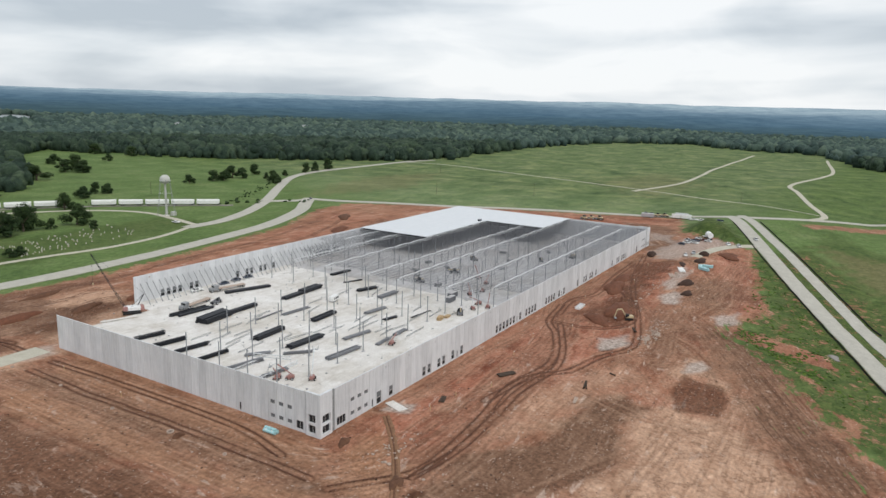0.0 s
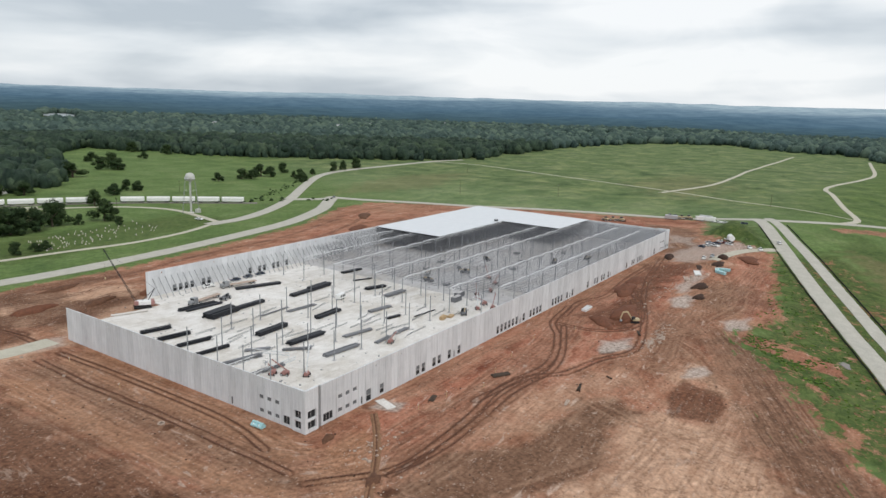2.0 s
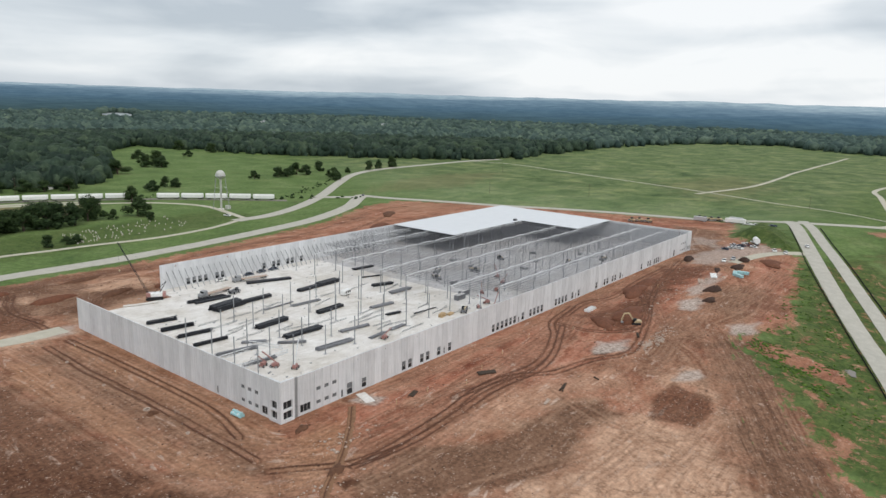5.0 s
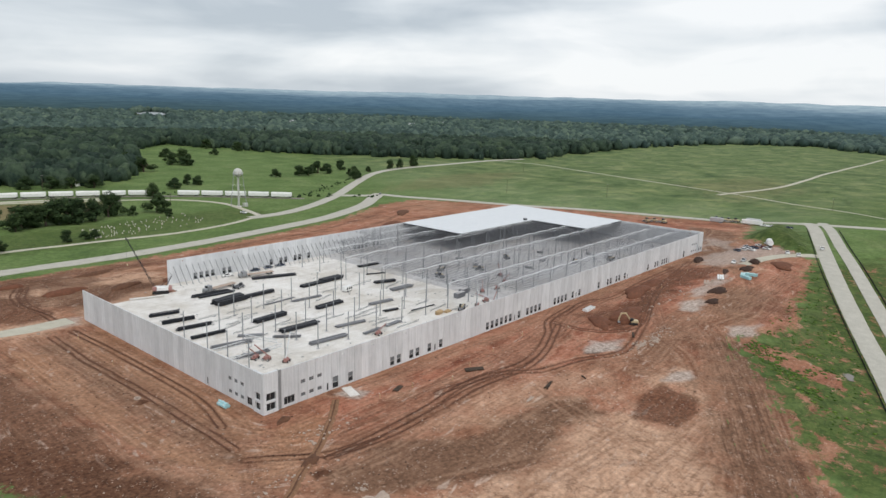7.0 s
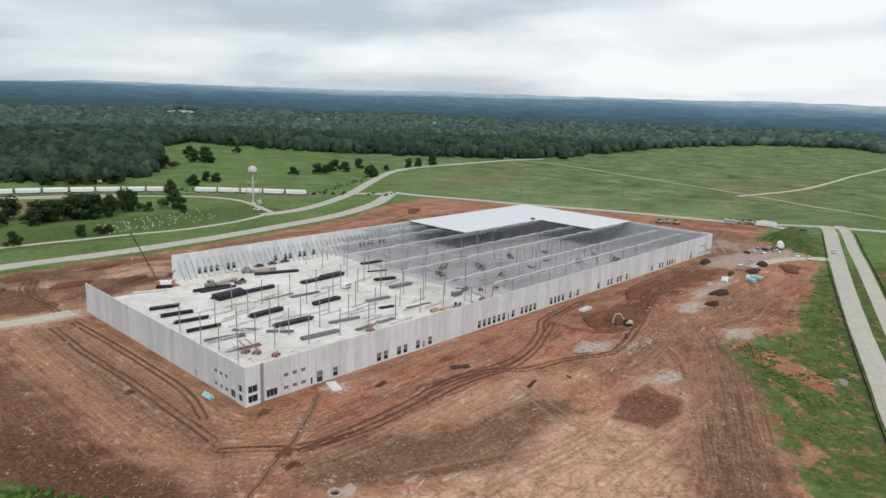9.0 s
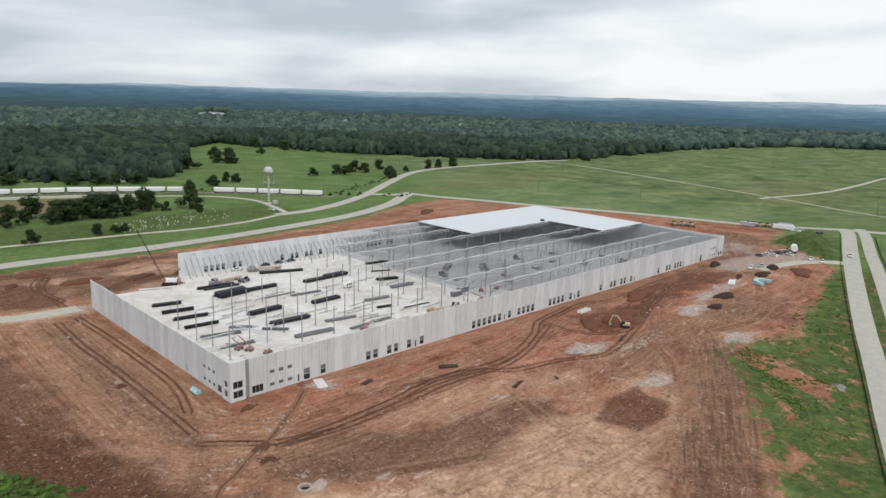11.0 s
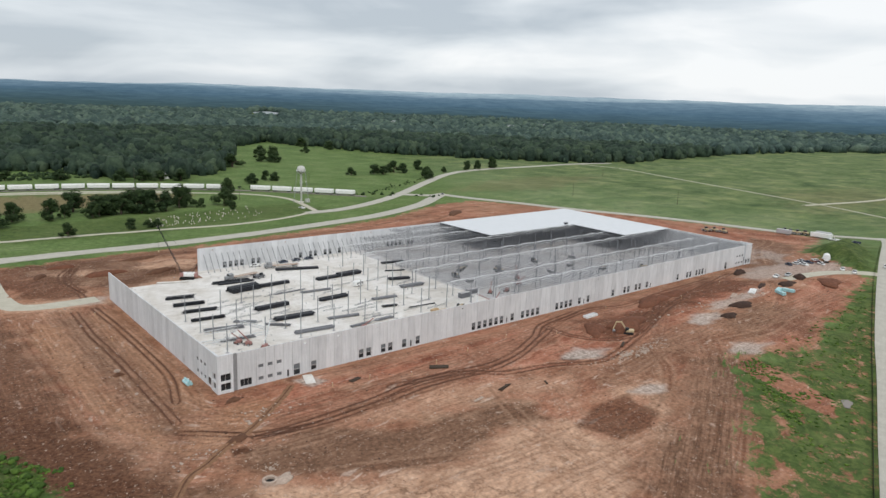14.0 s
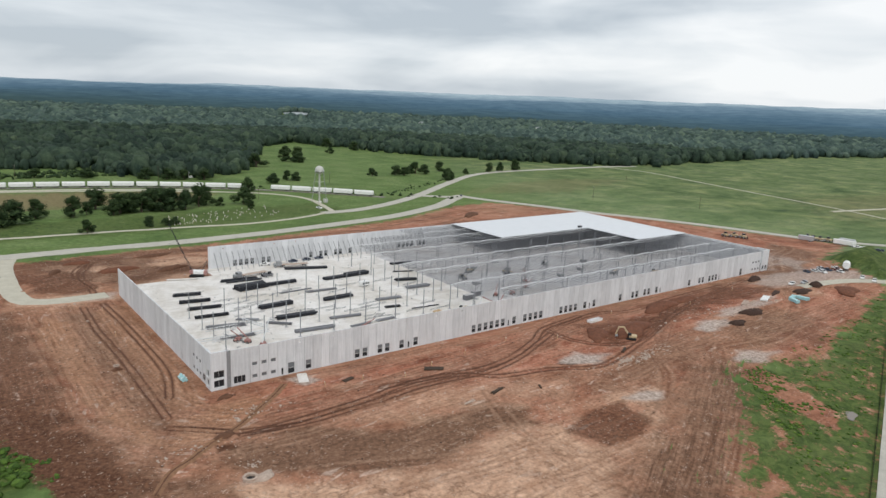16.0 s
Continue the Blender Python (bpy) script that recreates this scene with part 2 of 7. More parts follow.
def concrete(name, lo, hi, stain=0.5, per_piece=0.0, grime=0.0):
    k = Mat(name, 0.85)
    n1, n2, n3 = k.noise(0.25, 5, 0.6), k.noise(2.2, 5, 0.65), k.noise(1.2, 3, 0.5, (1.5, 1.5, 0.12))
    c = k.ramp(k.math("ADD", k.math("MULTIPLY", n1, 0.5), k.math("MULTIPLY", n2, 0.5)), (0.35, lo), (0.65, hi))
    c = k.mix(stain, c, k.ramp(n3, (0.35, (0.72, 0.72, 0.73)), (0.6, (1, 1, 1))), "MULTIPLY")
    if grime:
        c = k.mix(grime, c, k.ramp(k.noise(0.045, 7, 0.7, distort=0.7), (0.38, (0.74, 0.69, 0.62)), (0.5, (0.97, 0.95, 0.93)), (0.62, (1.12, 1.12, 1.13))), "MULTIPLY")
        c = k.mix(grime, c, k.ramp(k.noise(0.3, 6, 0.7, (0.25, 1.6, 1, 3)), (0.36, (0.80, 0.78, 0.75)), (0.52, (1, 1, 1))), "MULTIPLY")
    if per_piece:
        c = k.mix(1.0, c, k.ramp(k.random(), (0.0, (1 - per_piece,) * 3), (1.0, (1, 1, 1))), "MULTIPLY")
    k.color(c)
    k.bump(n2, 0.3, 0.03)
    return k.m


def foliage(name, lo, hi, scale=0.5):
    k = Mat(name, 0.8)
    k.bsdf.inputs["Specular IOR Level"].default_value = 0.12
    n1, n2 = k.noise(scale, 5, 0.7), k.noise(0.02, 3)
    c = k.ramp(n1, (0.3, lo), (0.7, hi))
    c = k.mix(0.8, c, k.ramp(k.island(), (0, (0.40, 0.46, 0.48)), (0.7, (1.05, 1.05, 1.0)), (1, (1.65, 1.5, 1.3))), "MULTIPLY")
    c = k.mix(0.7, c, k.ramp(n2, (0.35, (0.75, 0.8, 0.85)), (0.65, (1.2, 1.15, 1.0))), "MULTIPLY")
    k.color(c)
    k.bump(k.noise(2.5, 4, 0.7), 0.8, 0.5)
    return k.m


M_GROUND = ground_material()
M_PANEL = concrete("tilt_up_concrete", (0.66, 0.675, 0.695), (0.79, 0.80, 0.815), 0.45, 0.16)
M_SLAB = concrete("slab_concrete", (0.63, 0.605, 0.575), (0.80, 0.785, 0.76), 0.25, 0.0, 0.6)
# greyer slab copy; on floor_3 its grey stands in for the joists' shade
M_SLAB_GREY = concrete("slab_concrete_grey", (0.43, 0.425, 0.435), (0.60, 0.59, 0.59), 0.3, 0.0, 0.6)
M_ROAD = concrete("road_concrete", (0.39, 0.37, 0.32), (0.52, 0.50, 0.44), 0.3)
M_GRAVEL = concrete("gravel_track", (0.42, 0.39, 0.31), (0.56, 0.53, 0.44), 0.3)
M_ROOF = concrete("white_roof_membrane", (0.63, 0.655, 0.68), (0.70, 0.72, 0.745), 0.15)
M_STEEL = simple("grey_primed_steel", (0.30, 0.31, 0.32), 0.55, 0.2)
M_GALV = simple("white_primed_steel", (0.68, 0.69, 0.70), 0.5, 0.1)
M_JOIST = simple("grey_joist_steel", (0.20, 0.205, 0.22), 0.55, 0.2)
M_BLACK = simple("dark_painted_steel", (0.022, 0.024, 0.030), 0.5, 0.1, 0.4)
M_GLASS = Mat("dark_window_glass", 0.08).color((0.03, 0.033, 0.037)).m
# paler copy of the glass: brightness of the slab behind put into its colour
M_GLASS_LIT = Mat("bright_backed_glass", 0.12).color((0.16, 0.17, 0.18)).m
M_FRAME = simple("grey_window_frame", (0.42, 0.42, 0.42), 0.5)
M_DECK = simple("dark_metal_deck", (0.055, 0.057, 0.065), 0.6, 0.1)
M_WHITE = simple("white_paint", (0.78, 0.78, 0.77), 0.45)
M_RED = simple("red_orange_paint", (0.36, 0.19, 0.17), 0.5)
M_YELLOW = simple("yellow_machine_paint", (0.50, 0.40, 0.25), 0.5)
M_RUBBER = simple("black_rubber", (0.02, 0.02, 0.021), 0.8)
M_TEAL = simple("teal_plastic_wrap", (0.36, 0.60, 0.63), 0.4)
M_TIMBER = simple("dark_timber", (0.06, 0.042, 0.03), 0.8)
M_LUMBER = simple("raw_lumber", (0.48, 0.34, 0.19), 0.75)
M_STONE = simple("pale_rubble", (0.42, 0.33, 0.27), 0.9)
M_BARK = simple("bark", (0.085, 0.066, 0.05), 0.9)
M_LEAF = foliage("oak_foliage", (0.022, 0.040, 0.018), (0.060, 0.098, 0.040), 0.6)
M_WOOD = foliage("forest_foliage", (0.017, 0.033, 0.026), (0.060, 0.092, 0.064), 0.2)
# same woods farther off: haze put into the leaf colour, paler and bluer
M_WOOD_HAZED = foliage("hazed_forest_foliage", (0.040, 0.068, 0.062), (0.092, 0.136, 0.120), 0.1)


def hillside():
    """Wooded ridges; haze is painted in, dark green to pale blue by attribute 'far'."""
    k = Mat("hazed_ridges", 0.95)
    k.bsdf.inputs["Specular IOR Level"].default_value = 0.0
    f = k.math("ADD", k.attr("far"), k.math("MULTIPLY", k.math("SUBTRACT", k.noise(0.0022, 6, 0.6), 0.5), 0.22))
    # distance haze as base colour: paler and bluer as far grows
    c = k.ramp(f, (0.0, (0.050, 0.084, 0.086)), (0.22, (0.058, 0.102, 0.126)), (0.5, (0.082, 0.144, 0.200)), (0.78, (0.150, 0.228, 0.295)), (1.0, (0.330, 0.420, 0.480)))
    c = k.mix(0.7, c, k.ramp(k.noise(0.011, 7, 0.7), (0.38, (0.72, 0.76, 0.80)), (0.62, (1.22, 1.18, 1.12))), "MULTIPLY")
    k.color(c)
    return k.m


M_HILL = hillside()


# ---- mesh helpers ----
def mesh_of(name, bm, material, smooth=False):
    me = bpy.data.meshes.new(name)
    bm.to_mesh(me)
    bm.free()
    me.materials.append(material)
    if smooth:
        me.polygons.foreach_set("use_smooth", [True] * len(me.polygons))
    return me


def part(name, bm, material, parent, label="", smooth=False):
    ob = new(name, mesh_of(name, bm, material, smooth) if isinstance(bm, bmesh.types.BMesh) else bm)
    ob.parent = parent
    return tagged(ob, label)


def thing(name, x, y, z=None, rz=0.0):
    ob = new(name)
    ob.matrix_basis = pose(x, y, height(x, y) if z is None else z, 0, 0, rz)
    ob.empty_display_size = 0.5
    return ob


def box(bm, cx, cy, cz, sx, sy, sz, bevel=0.0, rz=0.0, m=None):
    """A box by its centre and full sizes, optionally bevelled and turned."""
    mat = Matrix.Translation((cx, cy, cz)) @ Matrix.Rotation(radians(rz), 4, "Z") @ Matrix.Diagonal((sx, sy, sz, 1))
    if m is not None:
        mat = m @ mat
    r = bmesh.ops.create_cube(bm, size=1, matrix=mat)
    if bevel:
        es = list({e for v in r["verts"] for e in v.link_edges})
        bmesh.ops.bevel(bm, geom=es, offset=bevel, segments=1, affect="EDGES")
    return bm


def rod(bm, a, b, r, seg=8, r2=None):
    a, b = Vector(a), Vector(b)
    d = b - a
    if d.length < 1e-6:
        return bm
    mat = Matrix.Translation((a + b) / 2) @ d.to_track_quat("Z", "Y").to_matrix().to_4x4()
    bmesh.ops.create_cone(bm, cap_ends=True, segments=seg, radius1=r, radius2=r if r2 is None else r2, depth=d.length, matrix=mat)
    return bm


def beam(bm, a, b, w, h):
    """A square bar from a to b."""
    a, b = Vector(a), Vector(b)
    d = b - a
    mat = Matrix.Translation((a + b) / 2) @ d.to_track_quat("Z", "Y").to_matrix().to_4x4() @ Matrix.Diagonal((w, h, d.length, 1))
    bmesh.ops.create_cube(bm, size=1, matrix=mat)
    return bm


B = bmesh.new


def smooth_line(pts, step=6.0):
    """A smooth curve through the points."""
    P = [Vector(p) for p in pts]
    P = [2 * P[0] - P[1]] + P + [2 * P[-1] - P[-2]]
    out = []
    for i in range(1, len(P) - 2):
        a, b, c, d = P[i - 1:i + 3]
        n = max(2, int((c - b).length / step))
        for k in range(n):
            t = k / n
            out.append(0.5 * (2 * b + (c - a) * t + (2 * a - 5 * b + 4 * c - d) * t * t + (3 * b - a - 3 * c + d) * t ** 3))
    out.append(P[-2])
    return out


# ---- ground ----
EYE = (-90.0, -140.0)
FAR_R = (0, 900, 1500, 2300, 2900, 3500, 4200, 4900, 5600)
FAR_Z = (0, 0, 0, 2, 8, 36, 76, 120, 120)
LOW_AZ = (-0.3, 0.12, 0.3, 0.46, 0.65, 0.95)
LOW_K = (0.62, 0.70, 0.84, 0.90, 0.86, 1.0)
LAKE = (949, 1945, 170, 42, 0.462)     # centre, half length, half width, bearing
NX = 300.6      # length of the long wall
NY = 133.0      # width of the hall


def wobble(x, y, s, seed):
    """Cheap smooth noise from sines, for arrays."""
    a = np.sin(x / s + seed) * np.cos(y / (s * 0.83) - seed * 1.7)
    b = np.sin((x * 0.6 + y * 0.8) / (s * 0.47) + seed * 2.3) * 0.5
    c = np.sin((x * 0.8 - y * 0.6) / (s * 0.29) + seed * 0.7) * np.cos((x + y) / (s * 0.37)) * 0.35
    return (a + b + c) / 1.85


def inside(poly, x, y):
    """Signed distance to a polygon, positive inside, for arrays."""
    d = np.full(np.shape(x), 1e9)
    odd = np.zeros(np.shape(x), bool)
    n = len(poly)
    for i in range(n):
        (ax, ay), (bx, by) = poly[i], poly[(i + 1) % n]
        ex, ey = bx - ax, by - ay
        t = np.clip(((x - ax) * ex + (y - ay) * ey) / (ex * ex + ey * ey + 1e-9), 0, 1)
        d = np.minimum(d, np.hypot(x - ax - t * ex, y - ay - t * ey))
        cross = ((ay > y) != (by > y)) & (x < (bx - ax) * (y - ay) / ((by - ay) if by != ay else 1e-9) + ax)
        odd ^= cross
    return np.where(odd, d, -d)


def to_line(pts, x, y):
    """Distance to a polyline, for arrays."""
    d = np.full(np.shape(x), 1e9)
    for (ax, ay), (bx, by) in zip(pts, pts[1:]):
        ex, ey = bx - ax, by - ay
        t = np.clip(((x - ax) * ex + (y - ay) * ey) / (ex * ex + ey * ey + 1e-9), 0, 1)
        d = np.minimum(d, np.hypot(x - ax - t * ex, y - ay - t * ey))
    return d


SITE = [(-110, -150), (60, -140), (81, -115), (95, -107), (109, -97), (131, -85), (151, -69), (166, -70), (186, -80), (198, -80), (223, -71), (252, -69), (281, -60), (304, -60),
        (316, -46), (330, -28), (338, -12), (372, -4), (402, 2), (408, 40), (395, 90), (372, 150), (345, 205), (318, 247), (276, 243), (203, 209), (150, 200),
        (107, 192), (69, 188), (20, 186), (-18, 184), (-40, 190), (-60, 100), (-75, 40), (-62, 18), (-52, -5), (-46, -18), (-45, -34), (-75, -70), (-120, -90)]
MOUND = [(334, -16), (344, -9), (372, -9), (396, -20), (374, -36), (313, -58), (318, -44), (330, -30)]
BARE = [([(149, -68), (142, -99), (142, -107), (154, -102), (164, -68)], 5, 1.0), ([(134, -87), (129, -97), (125, -105), (116, -103)], 8, 0.75), ([(107, -104), (105, -114), (93, -116), (89, -112)], 8, 0.8), ([(250, -80), (275, -74), (262, -88)], 10, 0.5), ([(120, -88), (150, -82), (135, -100)], 12, 0.5)]
VERGE = [(81, -115), (109, -97), (151, -69), (200, -80), (281, -60), (340, -84), (240, -128), (150, -150), (80, -140)]
FALLOW = [(425, -62), (520, -145), (470, -160), (392, -78)]


def height_array(x, y):
    x, y = np.asarray(x, float), np.asarray(y, float)
    r = np.hypot(x - EYE[0], y - EYE[1])
    z = np.interp(r, FAR_R, FAR_Z) * np.interp(np.arctan2(x - EYE[0], y - EYE[1]), LOW_AZ, LOW_K)
    k = np.clip((r - 1400) / 1500, 0, 1)
    z = z + k * 6 * wobble(x, y, 420, 1.3) + np.clip((r - 500) / 900, 0, 1) * 3.0 * wobble(x, y, 170, 4.1)
    z = z - 0.0006 * np.clip(-y - 12, 0, 105) ** 2 * np.clip((900 - r) / 300, 0, 1)
    u = ((x - LAKE[0]) * math.sin(LAKE[4]) + (y - LAKE[1]) * math.cos(LAKE[4])) / LAKE[2]
    v = ((x - LAKE[0]) * math.cos(LAKE[4]) - (y - LAKE[1]) * math.sin(LAKE[4])) / LAKE[3]
    z = z + (15.0 - z) * np.clip((1.9 - np.hypot(u, v)) / 0.7, 0, 1)
    # the building pad stays level, the ground climbs to the road junction
    pad = np.maximum(np.maximum(-x - 4, x - NX - 4), np.maximum(-y - 4, y - NY - 4))
    climb = 8 * np.exp(-((x - 400) / 150) ** 2) / (1 + np.exp(np.clip(y / 20, -50, 50)))
    z = z + climb * np.clip(pad / 30, 0, 1) * np.clip((900 - r) / 300, 0, 1)
    rough = np.clip(pad / 14, 0, 1) * np.clip((450 - r) / 150, 0, 1)
    z = z + rough * (0.45 * wobble(x, y, 17, 0.4) + 0.22 * wobble(x, y, 5.3, 2.2))
    m = np.clip(inside(MOUND, x, y) / 16, 0, 1)
    z = z + 6.0 * m * m * (3 - 2 * m)
    return z


def height(x, y):
    return float(height_array(np.array([x]), np.array([y]))[0])


def grid_axis(fine0, fine1, fine, mid1, mid, reach, back=None):
    a = list(np.arange(fine0, fine1, fine)) + list(np.arange(fine1, mid1, mid))
    s, v = mid, mid1
    while v < reach:
        a.append(v)
        s *= 1.14
        v += s
    a.append(reach)
    s, v = fine * 2, fine0
    out = []
    while v > -(back or reach):
        s *= 1.14
        v -= s
        out.append(max(v, -(back or reach)))
    return np.array(out[::-1] + a)


RUTS = []


def rut(pts, gauge, width, depth):
    """A haul track: its line, gauge, tyre width and depth."""
    RUTS.append((pts, gauge, width, depth))


rut([(-1, 171), (-8, 157), (-10, 140), (-8, 126), (-8, 114)], 2.0, 0.9, 0.35)
rut([(0, 167), (-6, 153), (-8, 139), (-6, 125)], 2.0, 0.9, 0.35)
rut([(-15, 99), (-16, 68), (-15, 43), (-15, 12), (-15, -10)], 2.0, 0.8, 0.3)
rut([(-12, 100), (-11.5, 72), (-12, 46), (-12, 17), (-12, -6)], 1.7, 0.7, 0.25)
rut([(-8, 100), (-7, 75), (-6.5, 47), (-7, 20), (-11, 2)], 2.0, 0.8, 0.3)
rut([(-40, 103), (-26, 105), (-18, 102), (-13, 104), (-8, 98)], 2.0, 0.8, 0.2)
rut([(-16, -16), (0, -27), (17, -28), (40, -26), (58, -24), (76, -27), (92, -24), (111, -16), (122, -9), (146, -5)], 2.2, 0.9, 0.35)
rut([(-2, -28), (16, -30), (40, -29), (57, -28), (76, -30), (93, -26), (110, -19), (121, -14)], 2.0, 0.8, 0.3)
rut([(42, -23), (65, -26), (77, -34), (96, -38), (115, -44), (148, -36), (177, -26), (215, -16), (267, -7)], 2.2, 0.8, 0.3)
rut([(21, -2), (47, -4), (74, -4), (103, -7), (130, -7)], 2.0, 0.8, 0.2)
rut([(132, -9), (155, -6), (171, -11), (208, -8), (245, -7)], 2.2, 0.9, 0.3)
rut([(122, -11), (122, -23), (129, -32), (141, -36), (165, -29), (185, -18)], 2.2, 0.9, 0.35)
rut([(50, -110), (66, -103), (95, -91), (128, -75), (164, -51)], 2.0, 0.9, 0.25)
rut([(52, -113), (69, -105), (98, -93), (133, -77), (163, -57)], 2.0, 0.9, 0.25)
rut([(60, -118), (78, -110), (105, -97), (131, -81), (168, -47)], 2.0, 0.9, 0.25)
rut([(95, -75), (112, -69), (128, -59), (136, -47)], 2.0, 0.9, 0.2)
rut([(56, -115), (72, -107), (94, -97), (119, -83), (146, -59)], 2.0, 0.9, 0.25)
rut([(14, -68), (34, -70), (56, -72), (76, -82), (101, -79)], 2.0, 0.8, 0.2)
rut([(30, -72), (44, -73), (53, -82), (72, -83)], 2.0, 0.8, 0.2)
rut([(66, -41), (60, -61), (61, -75), (62, -85)], 2.0, 0.8, 0.2)
rut([(4, -52), (21, -58), (42, -66), (65, -68)], 2.0, 0.8, 0.2)
rut([(-30, 70), (-28, 30), (-26, 0), (-20, -22), (-14, -36)], 2.2, 0.9, 0.15)
rut([(-36, 150), (-20, 160), (0, 165), (30, 160), (50, 166)], 2.0, 0.8, 0.2)
rut([(-20, 140), (0, 150), (20, 146), (40, 150), (55, 142)], 2.0, 0.8, 0.2)
rut([(-24, 172), (10, 178), (60, 176), (110, 184), (170, 190), (240, 210)], 2.0, 0.8, 0.2)
rut([(60, 150), (110, 158), (170, 170), (230, 190), (280, 215)], 2.0, 0.8, 0.2)
rut([(310, 10), (330, 40), (350, 70), (345, 120), (320, 170)], 2.2, 0.9, 0.2)
rut([(306, -4), (330, 10), (365, 20), (385, 50)], 2.2, 0.9, 0.2)
rut([(228, -60), (250, -55), (275, -58), (285, -45)], 2.0, 0.8, 0.2)
rut([(165, -50), (190, -47), (215, -52), (240, -45), (262, -30)], 2.0, 0.8, 0.2)
rut([(167, -58), (195, -62), (220, -58), (238, -64)], 2.0, 0.8, 0.2)
rut([(-34, 80), (-33, 40), (-31, 5), (-25, -25)], 2.2, 0.9, 0.12)
PATCHES = {"red": [], "tan": [], "brown": [], "pale": [], "dry": [], "dark": [], "grey": [], "lush": []}


def patch(kind, poly, soft, amount):
    """A stretch of ground of one kind of soil or growth: its outline, soft edge and strength."""
    PATCHES[kind].append((poly, soft, amount))


patch("red", [(60, 150), (116, 194), (178, 200), (264, 217), (338, 194), (335, 140), (60, 137)], 12, 0.3)
patch("red", [(305, -5), (330, -4), (400, 6), (380, 110), (340, 150), (303, 130)], 16, 0.6)
patch("pale", [(151, -102), (158, -101), (160, -106), (152, -107)], 1.5, 1.0)
patch("pale", [(28, 162), (44, 165), (52, 157), (44, 137), (27, 151)], 4, 0.8)
patch("pale", [(-8, 159), (18, 171), (47, 162), (46, 146), (24, 141), (-4, 134)], 6, 0.9)
patch("pale", [(-35, 120), (-13, 119), (1, 110), (5, 105), (-16, 103), (-37, 110)], 4, 0.8)
patch("pale", [(1, 110), (24, 110), (44, 132), (30, 134), (4, 122)], 5, 0.7)
patch("pale", [(100, 152), (180, 150), (190, 162), (110, 166)], 6, 0.5)
patch("dry", [(-200, 345), (-20, 335), (60, 340), (130, 365), (105, 395), (60, 403), (-60, 426), (-200, 438)], 12, 0.85)
patch("dry", [(345, -92), (280, -112), (240, -140), (330, -150)], 14, 0.5)
patch("dry", [(330, 300), (420, 345), (520, 360), (600, 330), (440, 270)], 20, 0.35)
patch("dry", [(540, 60), (700, 40), (820, 120), (640, 150)], 40, 0.3)
patch("dark", [(-38, 160), (-5, 150), (25, 152), (55, 140), (40, 136), (0, 138), (-40, 145)], 5, 0.7)
patch("dark", [(60, 142), (130, 146), (200, 152), (200, 160), (120, 158), (60, 156)], 5, 0.5)
patch("dark", [(-45, 190), (-10, 184), (60, 188), (60, 172), (10, 170), (-50, 140)], 8, 0.55)
patch("dark", [(-25, 156), (-12, 160), (-6, 137), (-7, 118), (-18, 120), (-29, 128)], 3, 0.7)
patch("dark", [(7, 179), (31, 170), (20, 145), (-1, 134)], 4, 0.6)
patch("dark", [(-13, 142), (4, 150), (36, 146), (50, 138), (50, 132), (0, 130)], 5, 0.45)
patch("grey", [(200, -32), (248, -32), (234, -37), (202, -35.5)], 2, 0.8)
patch("grey", [(175, -38), (197, -39), (188, -46), (173, -41)], 2.5, 0.85)
patch("grey", [(262, -14), (286, -6), (322, -16), (322, -36), (312, -50), (290, -38), (262, -27)], 6, 0.7)
patch("grey", [(303, 0), (330, 6), (345, 30), (325, 40), (305, 20)], 8, 0.5)
patch("grey", [(20, -2), (26, -2), (30, -9), (24, -10)], 1.5, 0.9)
patch("lush", VERGE, 10, 0.7)
patch("lush", MOUND, 8, 0.75)
patch("lush", [(-50, 4), (-46, -14), (-40, -18), (-42, -31), (-75, -24)], 3, 0.8)
patch("lush", [(60, 232), (140, 246), (190, 262), (180, 300), (60, 290), (-40, 285), (-60, 240)], 10, 0.55)
patch("lush", [(345, -88), (250, -112), (190, -135), (300, -150), (420, -90)], 10, 0.5)
patch("red", [(10, -9), (12, -26), (51, -28), (74, -35), (115, -44), (156, -39), (193, -34), (243, -34), (264, -10), (188, -6), (143, -3), (100, -1), (44, -3), (15, -4)], 8, 0.85)
patch("dark", [(135, -13), (159, -15), (168, -20), (204, -13), (245, -6), (261, -22), (249, -29), (205, -26), (170, -30), (146, -35), (131, -37), (132, -22)], 7, 0.74)
patch("red", [(242, -49), (278, -43), (291, -57), (247, -67), (192, -75), (176, -68), (196, -60)], 8, 0.9)
patch("pale", [(-12, -49), (13, -59), (32, -67), (41, -63), (56, -60), (70, -66), (75, -79), (68, -87), (54, -100), (40, -100), (-12, -62)], 5, 0.95)
patch("pale", [(103, -58), (119, -65), (102, -78), (88, -87), (74, -85), (74, -79), (90, -80), (99, -70), (93, -63)], 5, 0.75)
patch("pale", [(26, -33), (51, -30), (73, -37), (95, -46), (81, -56), (69, -49), (45, -44), (27, -40)], 8, 0.55)
patch("brown", [(-8, -33), (6, -31), (21, -34), (25, -43), (38, -45), (61, -46), (69, -53), (69, -64), (52, -60), (40, -62), (30, -66), (13, -57), (-5, -48), (-11, -45)], 5, 0.9)
patch("brown", [(165, -66), (146, -78), (113, -93), (76, -112), (65, -120), (50, -108), (62, -96), (84, -85), (98, -85), (121, -74), (145, -60)], 8, 0.85)
patch("brown", [(95, -47), (118, -46), (150, -42), (170, -45), (160, -58), (120, -63), (98, -56)], 10, 0.5)
patch("dark", [(89, -64), (99, -65), (97, -70), (97, -77), (88, -80), (76, -79), (71, -69), (78, -65)], 1.6, 0.7)
